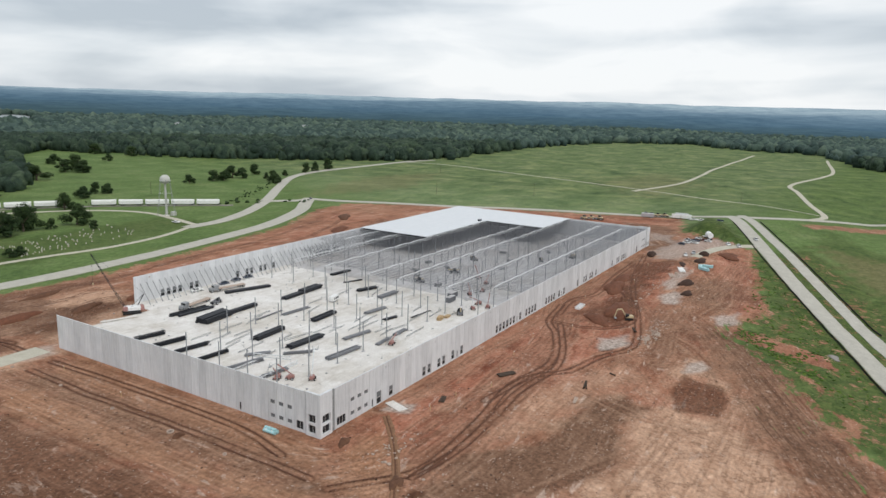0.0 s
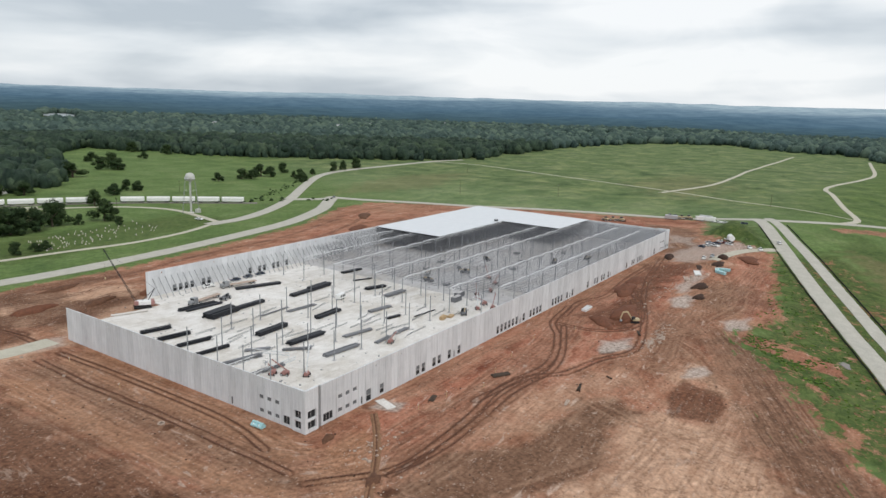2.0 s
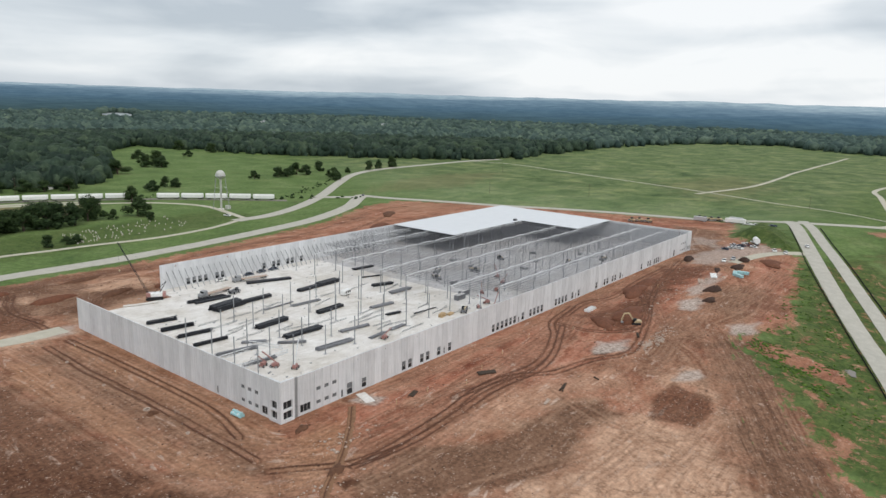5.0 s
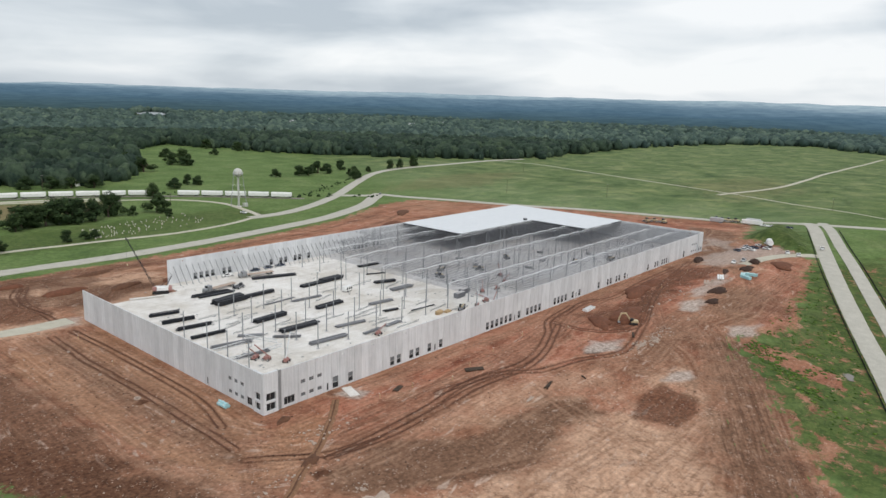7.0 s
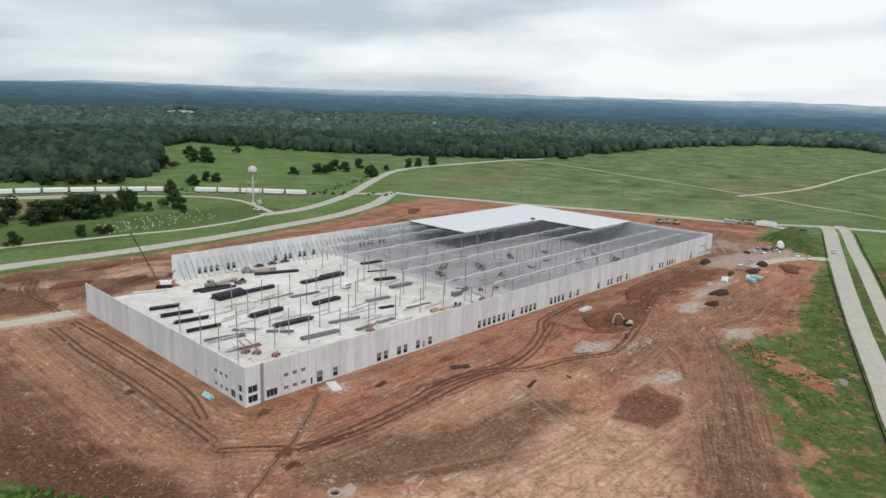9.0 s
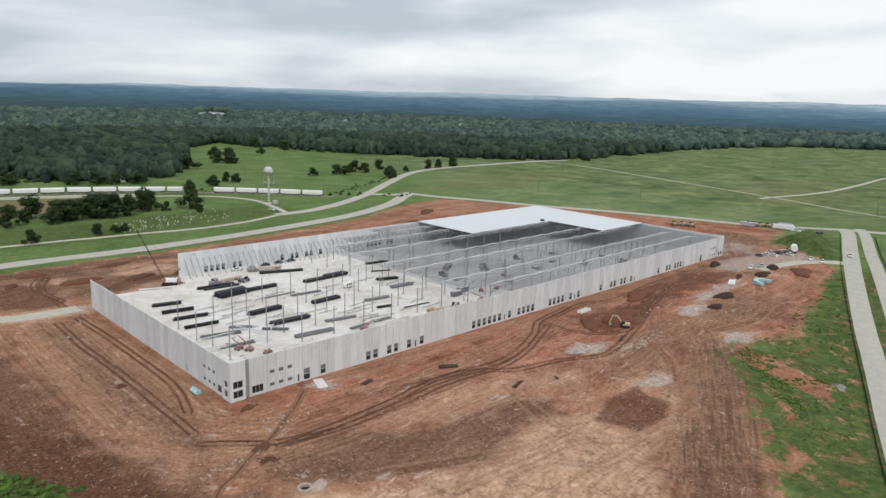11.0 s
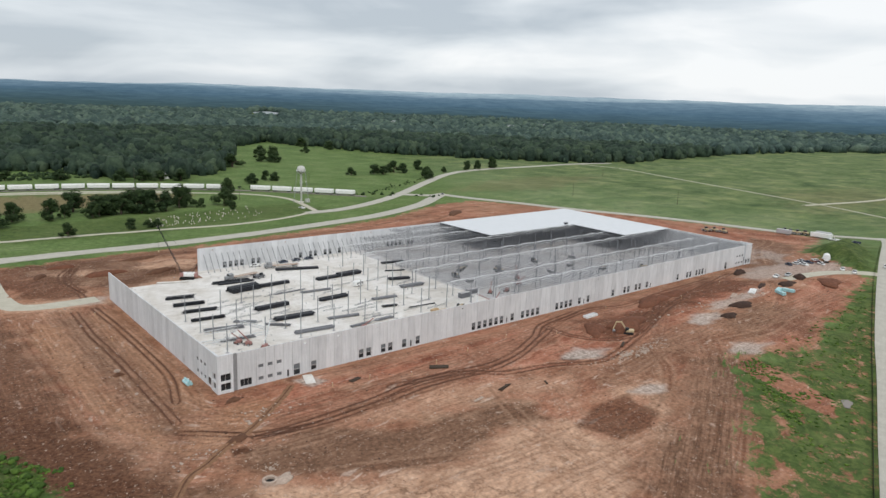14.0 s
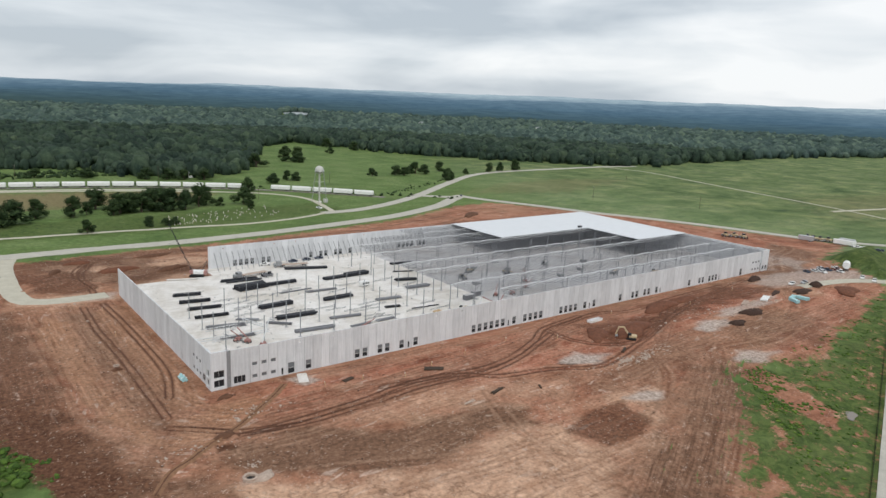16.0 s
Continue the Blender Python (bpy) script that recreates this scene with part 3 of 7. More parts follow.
patch("grey", [(100, -64), (108, -63), (116, -67), (111, -70), (102, -67)], 2, 0.8)
patch("grey", [(167, -60), (182, -69), (168, -71), (158, -66)], 2.5, 0.8)
patch("grey", [(114, -32), (124, -39), (113, -42), (101, -36)], 2.5, 0.9)
patch("grey", [(-10, -46), (-5, -47), (-5, -50), (-10, -49)], 1.2, 0.6)
patch("tan", [(-29, 91), (-22, 86), (-24, 19), (-21, -7), (-17, -31), (-24, -20), (-30, 10), (-32, 43), (-34, 73)], 3, 0.9)
patch("tan", [(2, 100), (-4, 5), (-4, -8), (-14, -8), (-14, 89)], 4, 0.75)
patch("tan", [(-7, -10), (17, -8), (0, -25), (-12, -31), (-19, -23), (-13, -10)], 5, 0.85)
patch("brown", [(-22, 95), (-14, 89), (-15, -8), (-19, -20), (-21, -3), (-23, 32)], 4, 0.7)
patch("brown", [(-40, 108), (-35, 73), (-33, 20), (-36, 0), (-52, 10), (-70, 40)], 6, 0.75)
patch("dark", [(-1, 105), (-2, 5), (-3, 5), (-4, 95)], 3, 0.45)
patch("brown", [(-62, 62), (-44, 40), (-36, 6), (-28, -24), (-18, -48), (-16, -80), (-90, -70), (-90, 50)], 8, 0.85)
patch("dark", [(-56, 40), (-38, 14), (-32, -12), (-27, -36), (-24, -60), (-70, -60), (-70, 30)], 9, 0.72)
patch("brown", [(-33, -12), (-22, -36), (-8, -54), (-20, -75), (-60, -60)], 10, 0.7)
patch("dark", [(-10, -30.5), (-6, -30.5), (-5, -33.5), (-10, -33.5)], 1.2, 0.9)
patch("brown", [(-19, 182), (18, 179), (43, 146), (34, 115), (8, 111), (-9, 141), (-21, 163)], 6, 0.85)
patch("dark", [(-10, 151), (1, 170), (-5, 128), (-13, 123)], 3, 0.7)
patch("pale", [(24, 156), (47, 162), (52, 148), (45, 143), (24, 144)], 4, 0.9)
patch("brown", [(334, 26), (373, 35), (360, 1), (308, -17), (273, -13)], 6, 0.8)
patch("grey", [(330, 11), (330, -6), (315, -12), (315, 2)], 5, 0.6)
patch("grey", [(195, -35), (243, -33), (236, -38), (195, -38)], 3, 0.85)
patch("grey", [(177, -36), (191, -38), (187, -45), (175, -44)], 3, 0.9)
patch("brown", [(185, -47), (216, -41), (233, -52), (227, -68), (205, -74), (177, -64)], 8, 0.6)
patch("lush", [(169, -48), (179, -48), (179, -53), (169, -54)], 3, 0.9)
patch("pale", [(25, -14), (36, -14), (50, -18), (72, -18), (66, -23), (36, -21)], 5, 0.55)
patch("brown", [(60, 136), (116, 150), (178, 160), (264, 180), (330, 150), (335, 138)], 7, 0.6)
patch("pale", [(24, -2), (60, -2), (120, -3), (190, -4), (190, -8), (120, -9), (60, -8), (30, -9)], 5, 0.4)
patch("dark", [(100, -36), (104, -39.5), (110, -39.5), (117, -42), (116, -39.5), (109, -37), (104, -35)], 1.2, 0.95)
patch("pale", [(-19, 171), (-11, 173), (-3, 165), (-8, 154), (-18, 158)], 3, 0.9)
patch("pale", [(14, 161), (22, 165), (31, 158), (26, 150), (16, 154)], 3, 0.9)
patch("grey", [(-20, 114), (-10, 117), (1, 113), (-3, 106), (-16, 107)], 3, 0.7)
patch("dark", [(2, 145), (18, 144), (26, 128), (11, 123), (1, 133)], 3, 0.6)
patch("dark", [(165, -66), (146, -80), (113, -95), (76, -114), (55, -125), (44, -112), (62, -96), (84, -86), (98, -86), (121, -74), (145, -60)], 10, 0.42)
patch("dark", [(-38, 100), (-35, 60), (-34, 20), (-30, -10), (-24, -34), (-60, -30), (-70, 40)], 10, 0.36)
patch("dark", [(40, -2.5), (60, -2.5), (58, -8), (44, -9)], 5, 0.35)


def build_ground():
    xs = grid_axis(-75, 215, 0.6, 480, 1.8, 5300, 1600)
    ys = grid_axis(-140, 25, 0.6, 330, 1.8, 5300, 1500)
    X, Y = np.meshgrid(xs, ys)
    x, y = X.ravel(), Y.ravel()
    z = height_array(x, y)
    soil = np.clip(0.5 + inside(SITE, x, y) / np.where(x > 60, 20, 12), 0, 1)
    soil = np.maximum(soil, 0.72 * np.clip(inside(FALLOW, x, y) / 15, 0, 1))
    soil = np.maximum(soil, 0.37 * np.clip(inside(VERGE, x, y) / 8, 0, 1))
    for poly, soft, amount in BARE:
        soil = np.maximum(soil, amount * np.clip(0.5 + inside(poly, x, y) / soft, 0, 1))
    vals = {"soil": soil}
    for key, polys in PATCHES.items():
        v = np.zeros_like(x)
        for poly, soft, amount in polys:
            px = [p[0] for p in poly]
            py = [p[1] for p in poly]
            near = (x > min(px) - 20) & (x < max(px) + 20) & (y > min(py) - 20) & (y < max(py) + 20)
            sd = inside(poly, x[near], y[near]) + soft * 0.7 * wobble(x[near], y[near], 3.1, 1.1)
            v[near] = np.maximum(v[near], amount * np.clip(0.5 + sd / soft, 0, 1))
        vals[key] = v
    fan = random.Random(8)
    extra = []
    for k in range(34):
        u, q = fan.uniform(-9, 14), fan.uniform(0.0, 0.55)
        extra.append(([(44 + u * 0.5 + 60 * q, -106 - u + 26 * q), (70 + u * 0.4 + 40 * q, -98 - u * 0.8 + 20 * q), (112 + 20 * q + u * 0.3, -82 - u * 0.7 + 14 * q), (140 + 8 * q, -66 - u * 0.5 + 6 * q)], 0.0, 0.7, 0.08, 0.35))
    for k in range(46):
        x0, y0, a = fan.uniform(0, 95), fan.uniform(-88, -60), fan.uniform(-0.7, 0.5)
        L = fan.uniform(6, 22)
        extra.append(([(x0, y0), (x0 + L * 0.5 * math.cos(a), y0 + L * 0.5 * math.sin(a) + fan.uniform(-2, 2)), (x0 + L * math.cos(a), y0 + L * math.sin(a))], 0.0, 0.6, 0.05, 0.22))
    for k in range(40):
        x0, y0 = fan.uniform(-34, -6), fan.uniform(-20, 90)
        L = fan.uniform(8, 30)
        extra.append(([(x0, y0), (x0 + fan.uniform(-2, 2), y0 - L * 0.5), (x0 + fan.uniform(-2, 3), y0 - L)], 0.0, 0.7, 0.06, 0.3))
    for k in range(40):
        x0, y0 = fan.uniform(20, 240), fan.uniform(-32, -6)
        L = fan.uniform(8, 30)
        extra.append(([(x0, y0), (x0 + L * 0.5, y0 + fan.uniform(-1.5, 1.5)), (x0 + L, y0 + fan.uniform(-2, 3))], 0.0, 0.7, 0.06, 0.35))
    flows = [([(-24, 98), (-24, 45), (-20, 0), (-12, -22), (8, -29), (36, -27), (70, -24)], 22, 7.0), ([(-10, 98), (-10, 50), (-10, 8), (-14, -14), (-26, -34)], 14, 4.0), ([(10, -22), (60, -25), (110, -18), (150, -8), (210, -10), (268, -8)], 22, 6.0),
             ([(118, -50), (165, -44), (215, -52), (270, -56)], 12, 5.0), ([(150, -62), (148, -48), (156, -36), (176, -26), (205, -18)], 14, 4.0), ([(100, -56), (108, -66), (104, -78), (88, -86), (60, -90)], 10, 3.5), ([(-20, 135), (-14, 150), (-16, 168), (10, 176), (70, 178)], 14, 5.0)]
    for line, n, spread in flows:
        for k in range(n):
            off, a, b = fan.gauss(0, spread), fan.uniform(0, 0.55), fan.uniform(0.45, 1.0)
            lo, hi = int(a * (len(line) - 2)), min(len(line), int(b * len(line)) + 2)
            extra.append(([(px + off * 0.7 + fan.gauss(0, 0.8), py + off * 0.7 + fan.gauss(0, 0.8)) for px, py in line[lo:hi]], 1.9, 0.7, 0.06, fan.uniform(0.2, 0.5)))
    for pts, gauge, width, depth, *shades in RUTS + extra:
        shade = shades[0] if shades else (0.85 if depth >= 0.28 else 0.34)
        width = width if shades else width * 1.35
        line = [(p.x, p.y) for p in smooth_line([(a, b, 0) for a, b in pts], 5)]
        px = [p[0] for p in line]
        py = [p[1] for p in line]
        near = (x > min(px) - 6) & (x < max(px) + 6) & (y > min(py) - 6) & (y < max(py) + 6)
        d = to_line(line, x[near], y[near])
        cut = np.exp(-((d - gauge / 2) / (width / 2)) ** 2)
        rim = np.exp(-((d - gauge / 2 - width) / (width * 0.6)) ** 2)
        z[near] += 0.4 * depth * (0.6 * rim - cut)
        vals["dark"][near] = np.maximum(vals["dark"][near], shade * cut)
        vals["pale"][near] = np.maximum(vals["pale"][near], 0.3 * rim)
    fan_poly = [(170, -66), (146, -80), (113, -95), (76, -114), (55, -125), (40, -108), (62, -94), (84, -84), (98, -84), (121, -72), (145, -58)]
    vals["fan"] = np.clip(0.5 + inside(fan_poly, x, y) / 8, 0, 1)
    ex, ey = np.maximum(np.maximum(-x, x - NX), 0), np.maximum(np.maximum(-y, y - 109), 0)
    vals["across"], vals["along"] = np.hypot(ex, ey), x - y
    vals["fan_across"], vals["fan_along"] = y * 0.893 - x * 0.451 + 900, x * 0.893 + y * 0.451
    vals["meadow"] = np.clip((x * 0.62 - y * 0.35 - 95) / 60, 0, 1) * np.clip((y + 40 + 0.05 * x) / 60, 0, 1)
    vals["rough_field"] = np.clip((x - 420) / 120, 0, 1) * np.clip((900 - y) / 200, 0, 1)
    ny, nx = X.shape
    idx = np.arange(nx * ny).reshape(ny, nx)
    q = np.stack([idx[:-1, :-1], idx[:-1, 1:], idx[1:, 1:], idx[1:, :-1]], -1).reshape(-1, 4)
    me = bpy.data.meshes.new("ground")
    me.vertices.add(nx * ny)
    me.vertices.foreach_set("co", np.stack([x, y, z], -1).ravel())
    me.loops.add(q.size)
    me.loops.foreach_set("vertex_index", q.ravel())
    me.polygons.add(len(q))
    me.polygons.foreach_set("loop_start", np.arange(0, q.size, 4))
    me.polygons.foreach_set("use_smooth", np.ones(len(q), bool))
    me.update(calc_edges=True)
    for key, v in vals.items():
        a = me.attributes.new(key, "FLOAT", "POINT")
        a.data.foreach_set("value", v.astype(np.float32))
    me.materials.append(M_GROUND)
    return tagged(new("ground", me), "red-brown graded earth giving way to green meadow", "ground", kind="structure")


build_ground()



def wheel_ruts():
    """The pressed wheel lines of the haul tracks, darker and damp, laid into the soil."""
    rng = random.Random(15)
    for pts, gauge, width, depth, *_ in RUTS:
        if depth < 0.28 and pts[0][1] < 120:
            continue
        line = smooth_line([(a, b, 0) for a, b in pts], 1.6)
        bm = B()
        for side in (-0.5, 0.5):
            prev = None
            gap = 0
            for i, p in enumerate(line):
                d = (line[min(i + 1, len(line) - 1)] - line[max(i - 1, 0)]).normalized()
                s = Vector((-d.y, d.x, 0))
                w = 0.2 * (0.8 + 0.5 * noise.noise(Vector((p.x * 0.2, p.y * 0.2, side))))
                c = p + s * (side * gauge + 0.18 * noise.noise(Vector((p.x * 0.12, p.y * 0.12, 3 + side))))
                if noise.noise(Vector((p.x * 0.06, p.y * 0.06, side * 2))) < -0.28:
                    prev = None
                    continue
                a, b = c + s * w, c - s * w
                row = (bm.verts.new((a.x, a.y, height(a.x, a.y) + 0.05)), bm.verts.new((c.x, c.y, height(c.x, c.y) + 0.035)), bm.verts.new((b.x, b.y, height(b.x, b.y) + 0.05)))
                if prev:
                    bm.faces.new((prev[0], prev[1], row[1], row[0]))
                    bm.faces.new((prev[1], prev[2], row[2], row[1]))
                prev = row
        bmesh.ops.recalc_face_normals(bm, faces=bm.faces)
        tagged(new("wheel_rut", mesh_of("wheel_rut", bm, M_RUT)), "pair of dark wheel ruts pressed into red earth", "wheel rut", kind="structure")


M_RUT = simple("damp_rut_soil", (0.115, 0.050, 0.030), 0.9, 0, 0.4, 0.5)
wheel_ruts()


def ribbon(name, pts, width, material, label, lift=0.12, category="road"):
    """A road: a slab with kerb-like edges that follows the ground."""
    line = smooth_line([(a, b, 0) for a, b in pts], 5)
    bm = B()
    prev = None
    for i, p in enumerate(line):
        d = (line[min(i + 1, len(line) - 1)] - line[max(i - 1, 0)]).normalized()
        s = Vector((-d.y, d.x, 0))
        row = []
        for k, dz in ((-0.5, -0.6), (-0.5, 0), (-0.25, 0.04), (0, 0.06), (0.25, 0.04), (0.5, 0), (0.5, -0.6)):
            v = p + s * (k * width)
            row.append(bm.verts.new((v.x, v.y, height(v.x, v.y) + lift + dz)))
        if prev:
            for a in range(6):
                bm.faces.new((prev[a], prev[a + 1], row[a + 1], row[a]))
        prev = row
    bmesh.ops.recalc_face_normals(bm, faces=bm.faces)
    return tagged(new(name, mesh_of(name, bm, material)), label, category, kind="structure")


ribbon("road_1", [(-260, 215), (-120, 203), (-35, 199), (0, 199), (27, 199), (50, 199), (79, 201), (114, 205), (160, 213), (208, 224), (262, 248), (296, 272), (318, 288)], 10.5, M_ROAD, "pale concrete access road curving past the site", 0.25)
ribbon("road_11", [(314, 283), (301, 288), (293, 295), (285, 302)], 9, M_ROAD, "short pale concrete link between the two roads", 0.22)
ribbon("road_2", [(-30, 197), (-34, 175), (-35, 135), (-31, 116), (-18, 112), (-4, 112)], 8, M_GRAVEL, "pale dusty haul road into the site", 0.08)
ribbon("road_3", [(-160, 262), (-40, 246), (20, 243), (46, 241), (73, 239), (102, 236), (140, 242), (171, 255), (180, 258)], 3.6, M_GRAVEL, "narrow pale lane beside the cemetery", 0.2)
ribbon("road_4", [(166, 254), (197, 257), (240, 276), (291, 309), (359, 362), (432, 415), (495, 439), (593, 449), (698, 450), (760, 440)], 9, M_ROAD, "pale concrete country road running to the woods", 0.28)
ribbon("road_5", [(176, 257), (183, 290), (186, 322), (172, 352), (140, 376), (60, 410), (-60, 436), (-200, 450)], 4.2, M_GRAVEL, "pale gravel lane round the cemetery", 0.2)
ribbon("road_6", [(316, 292), (324, 262), (344, 219), (361, 176), (382, 136), (400, 94), (411, 52), (413, 12), (418, -28), (440, -62), (520, -128), (640, -230)], 8.5, M_ROAD, "pale concrete road behind the site", 0.25)
ribbon("road_7", [(424, -26), (404, -35.0), (350, -51.5), (294, -69.5), (226, -92.5), (191, -105.3), (147, -120.8), (104, -135.8), (0, -171), (-150, -222)], 8.0, M_ROAD, "pale concrete carriageway beside the site", 0.2)
ribbon("road_8", [(432, -34), (404, -44.8), (350, -62.0), (303, -78.7), (230, -103.8), (197, -115.1), (170, -124.5), (114, -144), (0, -183), (-150, -234)], 6.4, M_ROAD, "pale concrete carriageway across the median", 0.2)
ribbon("road_10", [(318, -60), (307, -47), (292, -39), (270, -33)], 6.0, M_GRAVEL, "pale gravel drive into the site yard", 0.1)
ribbon("track_1", [(455, -78), (508, -86), (600, -70), (703, -52), (760, -40), (831, -45), (950, -66), (1077, -73), (1357, -53)], 5, M_GRAVEL, "pale dirt track across the meadow", 0.3, "track")
ribbon("track_2", [(576, 88), (697, 67), (830, 70), (962, 77), (1150, 78), (1369, 74)], 4.5, M_GRAVEL, "pale dirt track climbing the meadow", 0.3, "track")
ribbon("track_3", [(698, 450), (707, 380), (668, 275), (601, 92), (560, 10), (508, -84)], 2.6, M_GRAVEL, "faint pale track across the meadow", 0.22, "track")


# ---- building shell ----
def wall_piece(bm, u0, u1, z0, z1, v0, v1, axis):
    """A block of wall from u0 to u1 along the wall and v0 to v1 across it."""
    if axis == "x":
        box(bm, (u0 + u1) / 2, (v0 + v1) / 2, (z0 + z1) / 2, u1 - u0, v1 - v0, z1 - z0)
    else:
        box(bm, (v0 + v1) / 2, (u0 + u1) / 2, (z0 + z1) / 2, v1 - v0, u1 - u0, z1 - z0)


BAY = 2.86
THICK = 0.3
TOP = 11.0


def panel_mesh(width, openings=(), proud=0.0, top=TOP):
    """A tilt-up panel, outer face at v = 0, with rectangular openings (u0, u1, z0, z1) and a chamfered joint at both edges."""
    bm = B()
    cuts_u = sorted({0.0, width, *(o[0] for o in openings), *(o[1] for o in openings)})
    cuts_z = sorted({-0.6, top, *(o[2] for o in openings), *(o[3] for o in openings)})
    for a, b in zip(cuts_u, cuts_u[1:]):
        for c, d in zip(cuts_z, cuts_z[1:]):
            cu, cz = (a + b) / 2, (c + d) / 2
            if any(o[0] < cu < o[1] and o[2] < cz < o[3] for o in openings):
                continue
            wall_piece(bm, a, b, c, d, -proud, THICK, "x")
    bmesh.ops.remove_doubles(bm, verts=bm.verts, dist=0.001)
    # joint groove: the outer edges step back
    for v in bm.verts:
        if v.co.y <= -proud + 0.001:
            if v.co.x < 0.001:
                v.co.x = 0.035
            elif v.co.x > width - 0.001:
                v.co.x = width - 0.035
    me = mesh_of("panel", bm, M_PANEL)
    return me




# kinds of panel: plain, dock window, small office windows in two rows, narrow door, tall door, scupper
PLAIN = panel_mesh(BAY - 0.02)
O_DOCK = (0.5, 2.35, 0.55, 3.45)
O_LOW, O_HIGH = (0.6, 2.2, 1.35, 2.45), (0.6, 2.2, 5.1, 6.2)
O_SLIT = (1.05, 1.75, 0.3, 2.5)
O_TALL = (0.35, 2.5, 0.25, 3.75)
O_SCUPPER = (1.1, 1.75, 9.4, 9.9)
KINDS = {"": (), "w": (O_DOCK,), "o": (O_LOW, O_HIGH), "n": (O_SLIT,), "d": (O_TALL,), "s": (O_SCUPPER,)}
PANELS = {k: panel_mesh(BAY - 0.02, v) for k, v in KINDS.items()}


def window_meshes(w, h, rows, cols):
    bm = B()
    for z in [0.04] + [h * k / rows for k in range(1, rows)] + [h - 0.04]:
        box(bm, w / 2, 0, z, w, 0.09, 0.09 if z in (0.04, h - 0.04) else 0.16)
    for u in [0.04] + [w * k / cols for k in range(1, cols)] + [w - 0.04]:
        box(bm, u, 0.005, h / 2, 0.08, 0.08, h)
    frame_me = mesh_of("window_frame", bm, M_FRAME)
    bm = B()
    box(bm, w / cols / 2, 0, h / rows / 2, w / cols - 0.1, 0.02, h / rows - 0.14)
    # small panes and upper rows get the glass with painted-in brightness
    pane = mesh_of("pane", bm, M_GLASS if h > 1.5 else M_GLASS_LIT)
    lit = pane.copy()
    lit.materials[0] = M_GLASS_LIT
    return frame_me, pane, lit


WINDOW_SETS = {}


def put_window(wall, m, o, rows=2, cols=1, label="dark glazed steel window with a light frame"):
    w, h = o[1] - o[0], o[3] - o[2]
    key = (round(w, 2), round(h, 2), rows, cols)
    if key not in WINDOW_SETS:
        WINDOW_SETS[key] = window_meshes(w, h, rows, cols)
    fm, pm, lit = WINDOW_SETS[key]
    win = part("window", fm, None, wall, label)
    win.matrix_basis = m @ pose(o[0], 0.14, o[2])
    for a in range(rows):
        for b in range(cols):
            p = part("pane", lit if a and rows == 2 else pm, None, win)
            p.matrix_basis = pose(b * w / cols + 0.05 - 0.05, 0.03, a * h / rows)
    return win


def wall_base(name, x0, y0, x1, y1, label):
    """The footing under a run of panels, which carries them."""
    bm = B()
    box(bm, (x0 + x1) / 2, (y0 + y1) / 2, -0.35, abs(x1 - x0) + 0.5, abs(y1 - y0) + 0.5, 0.6, 0.04)
    return tagged(new(name, mesh_of(name, bm, M_SLAB)), label, "wall", kind="structure")


def run_of_panels(wall, start, step, count, kinds, width=None):
    """Panels along a wall; start: pose of the first, step: the way along; kinds: {index: kind}."""
    for k in range(count):
        kind = kinds.get(k, "")
        if kind == "-":
            continue
        m = Matrix.Translation(Vector(step) * k) @ start
        p = part("panel", PANELS[kind], None, wall)
        p.matrix_basis = m
        if kind in "wnd" and kind:
            o = KINDS[kind][0]
            put_window(wall, m, o, 2 if kind != "n" else 1, 1)
        elif kind == "o":
            for o in KINDS[kind]:
                put_window(wall, m, o, 1, 1)


def kinds_at(places, first, bay, kind, out):
    for v in places:
        out[int((v - first) / bay)] = kind
    return out


S0, BW = 5.5, 2.85
south = wall_base("wall_south", 0.4, 0.15, NX - 0.4, 0.15, "long wall of pale grey tilt-up concrete panels")
ks = {0: "-", 1: "-", 2: "o", 3: "o", 4: "o", 5: "n", 6: "d", 98: "o", 99: "o", 100: "o", 94: "d"}
for k in range(7, 98, 9):
    ks.setdefault(k, "s")
    ks.setdefault(k + 4, "s")
kinds_at((29.5, 46.6, 49.4, 55.2, 57.9, 63.6, 69.3, 95.0, 97.7, 100.8, 103.6, 106.4, 109.0, 114.9, 120.7, 123.5, 126.3, 129.2), S0, BW, "w", ks)
kinds_at((141.0, 144.0, 146.8, 149.9, 156.0, 161.8, 176.6, 185.8, 188.7, 194.5, 197.5, 203.6, 227.9, 237.1, 239.9, 246.2, 249.3, 252.4), S0, BW, "w", ks)
kinds_at((66.4, 112.0, 159.0, 206.6, 255.0), S0, BW, "n", ks)
run_of_panels(south, pose(S0, 0, 0), (BW, 0, 0), 101, ks)

WB = (109.6 - 5.5) / 36
west = wall_base("wall_west", 0.15, 0.4, 0.15, 109.4, "end wall of pale grey tilt-up concrete panels")
kw = {0: "-", 1: "o", 2: "o", 3: "o", 7: "n"}
for k in range(9, 36, 9):
    kw[k] = "s"
    kw[k + 4] = "s"
run_of_panels(west, pose(0, S0 + WB, 0, 0, 0, -90), (0, WB, 0), 36, kw)

north = wall_base("wall_north", 44.5, NY + 0.15, NX - 0.4, NY + 0.15, "far wall of tilt-up concrete panels propped by braces")
kn = {}
for k in range(2, 90, 9):
    kn[k] = "s"
    kn[k + 4] = "s"
NB = 2.85
kinds_at((55.8, 58.8, 61.6, 64.7, 71.1, 74.0, 97.0, 102.8, 105.7, 111.4, 114.4, 120.2, 150.0, 152.9, 155.7, 158.6, 164.0, 167.0), 44.0, NB, "w", kn)
run_of_panels(north, pose(44.0 + NB, NY + THICK, 0, 0, 0, 180), (NB, 0, 0), 90, kn)

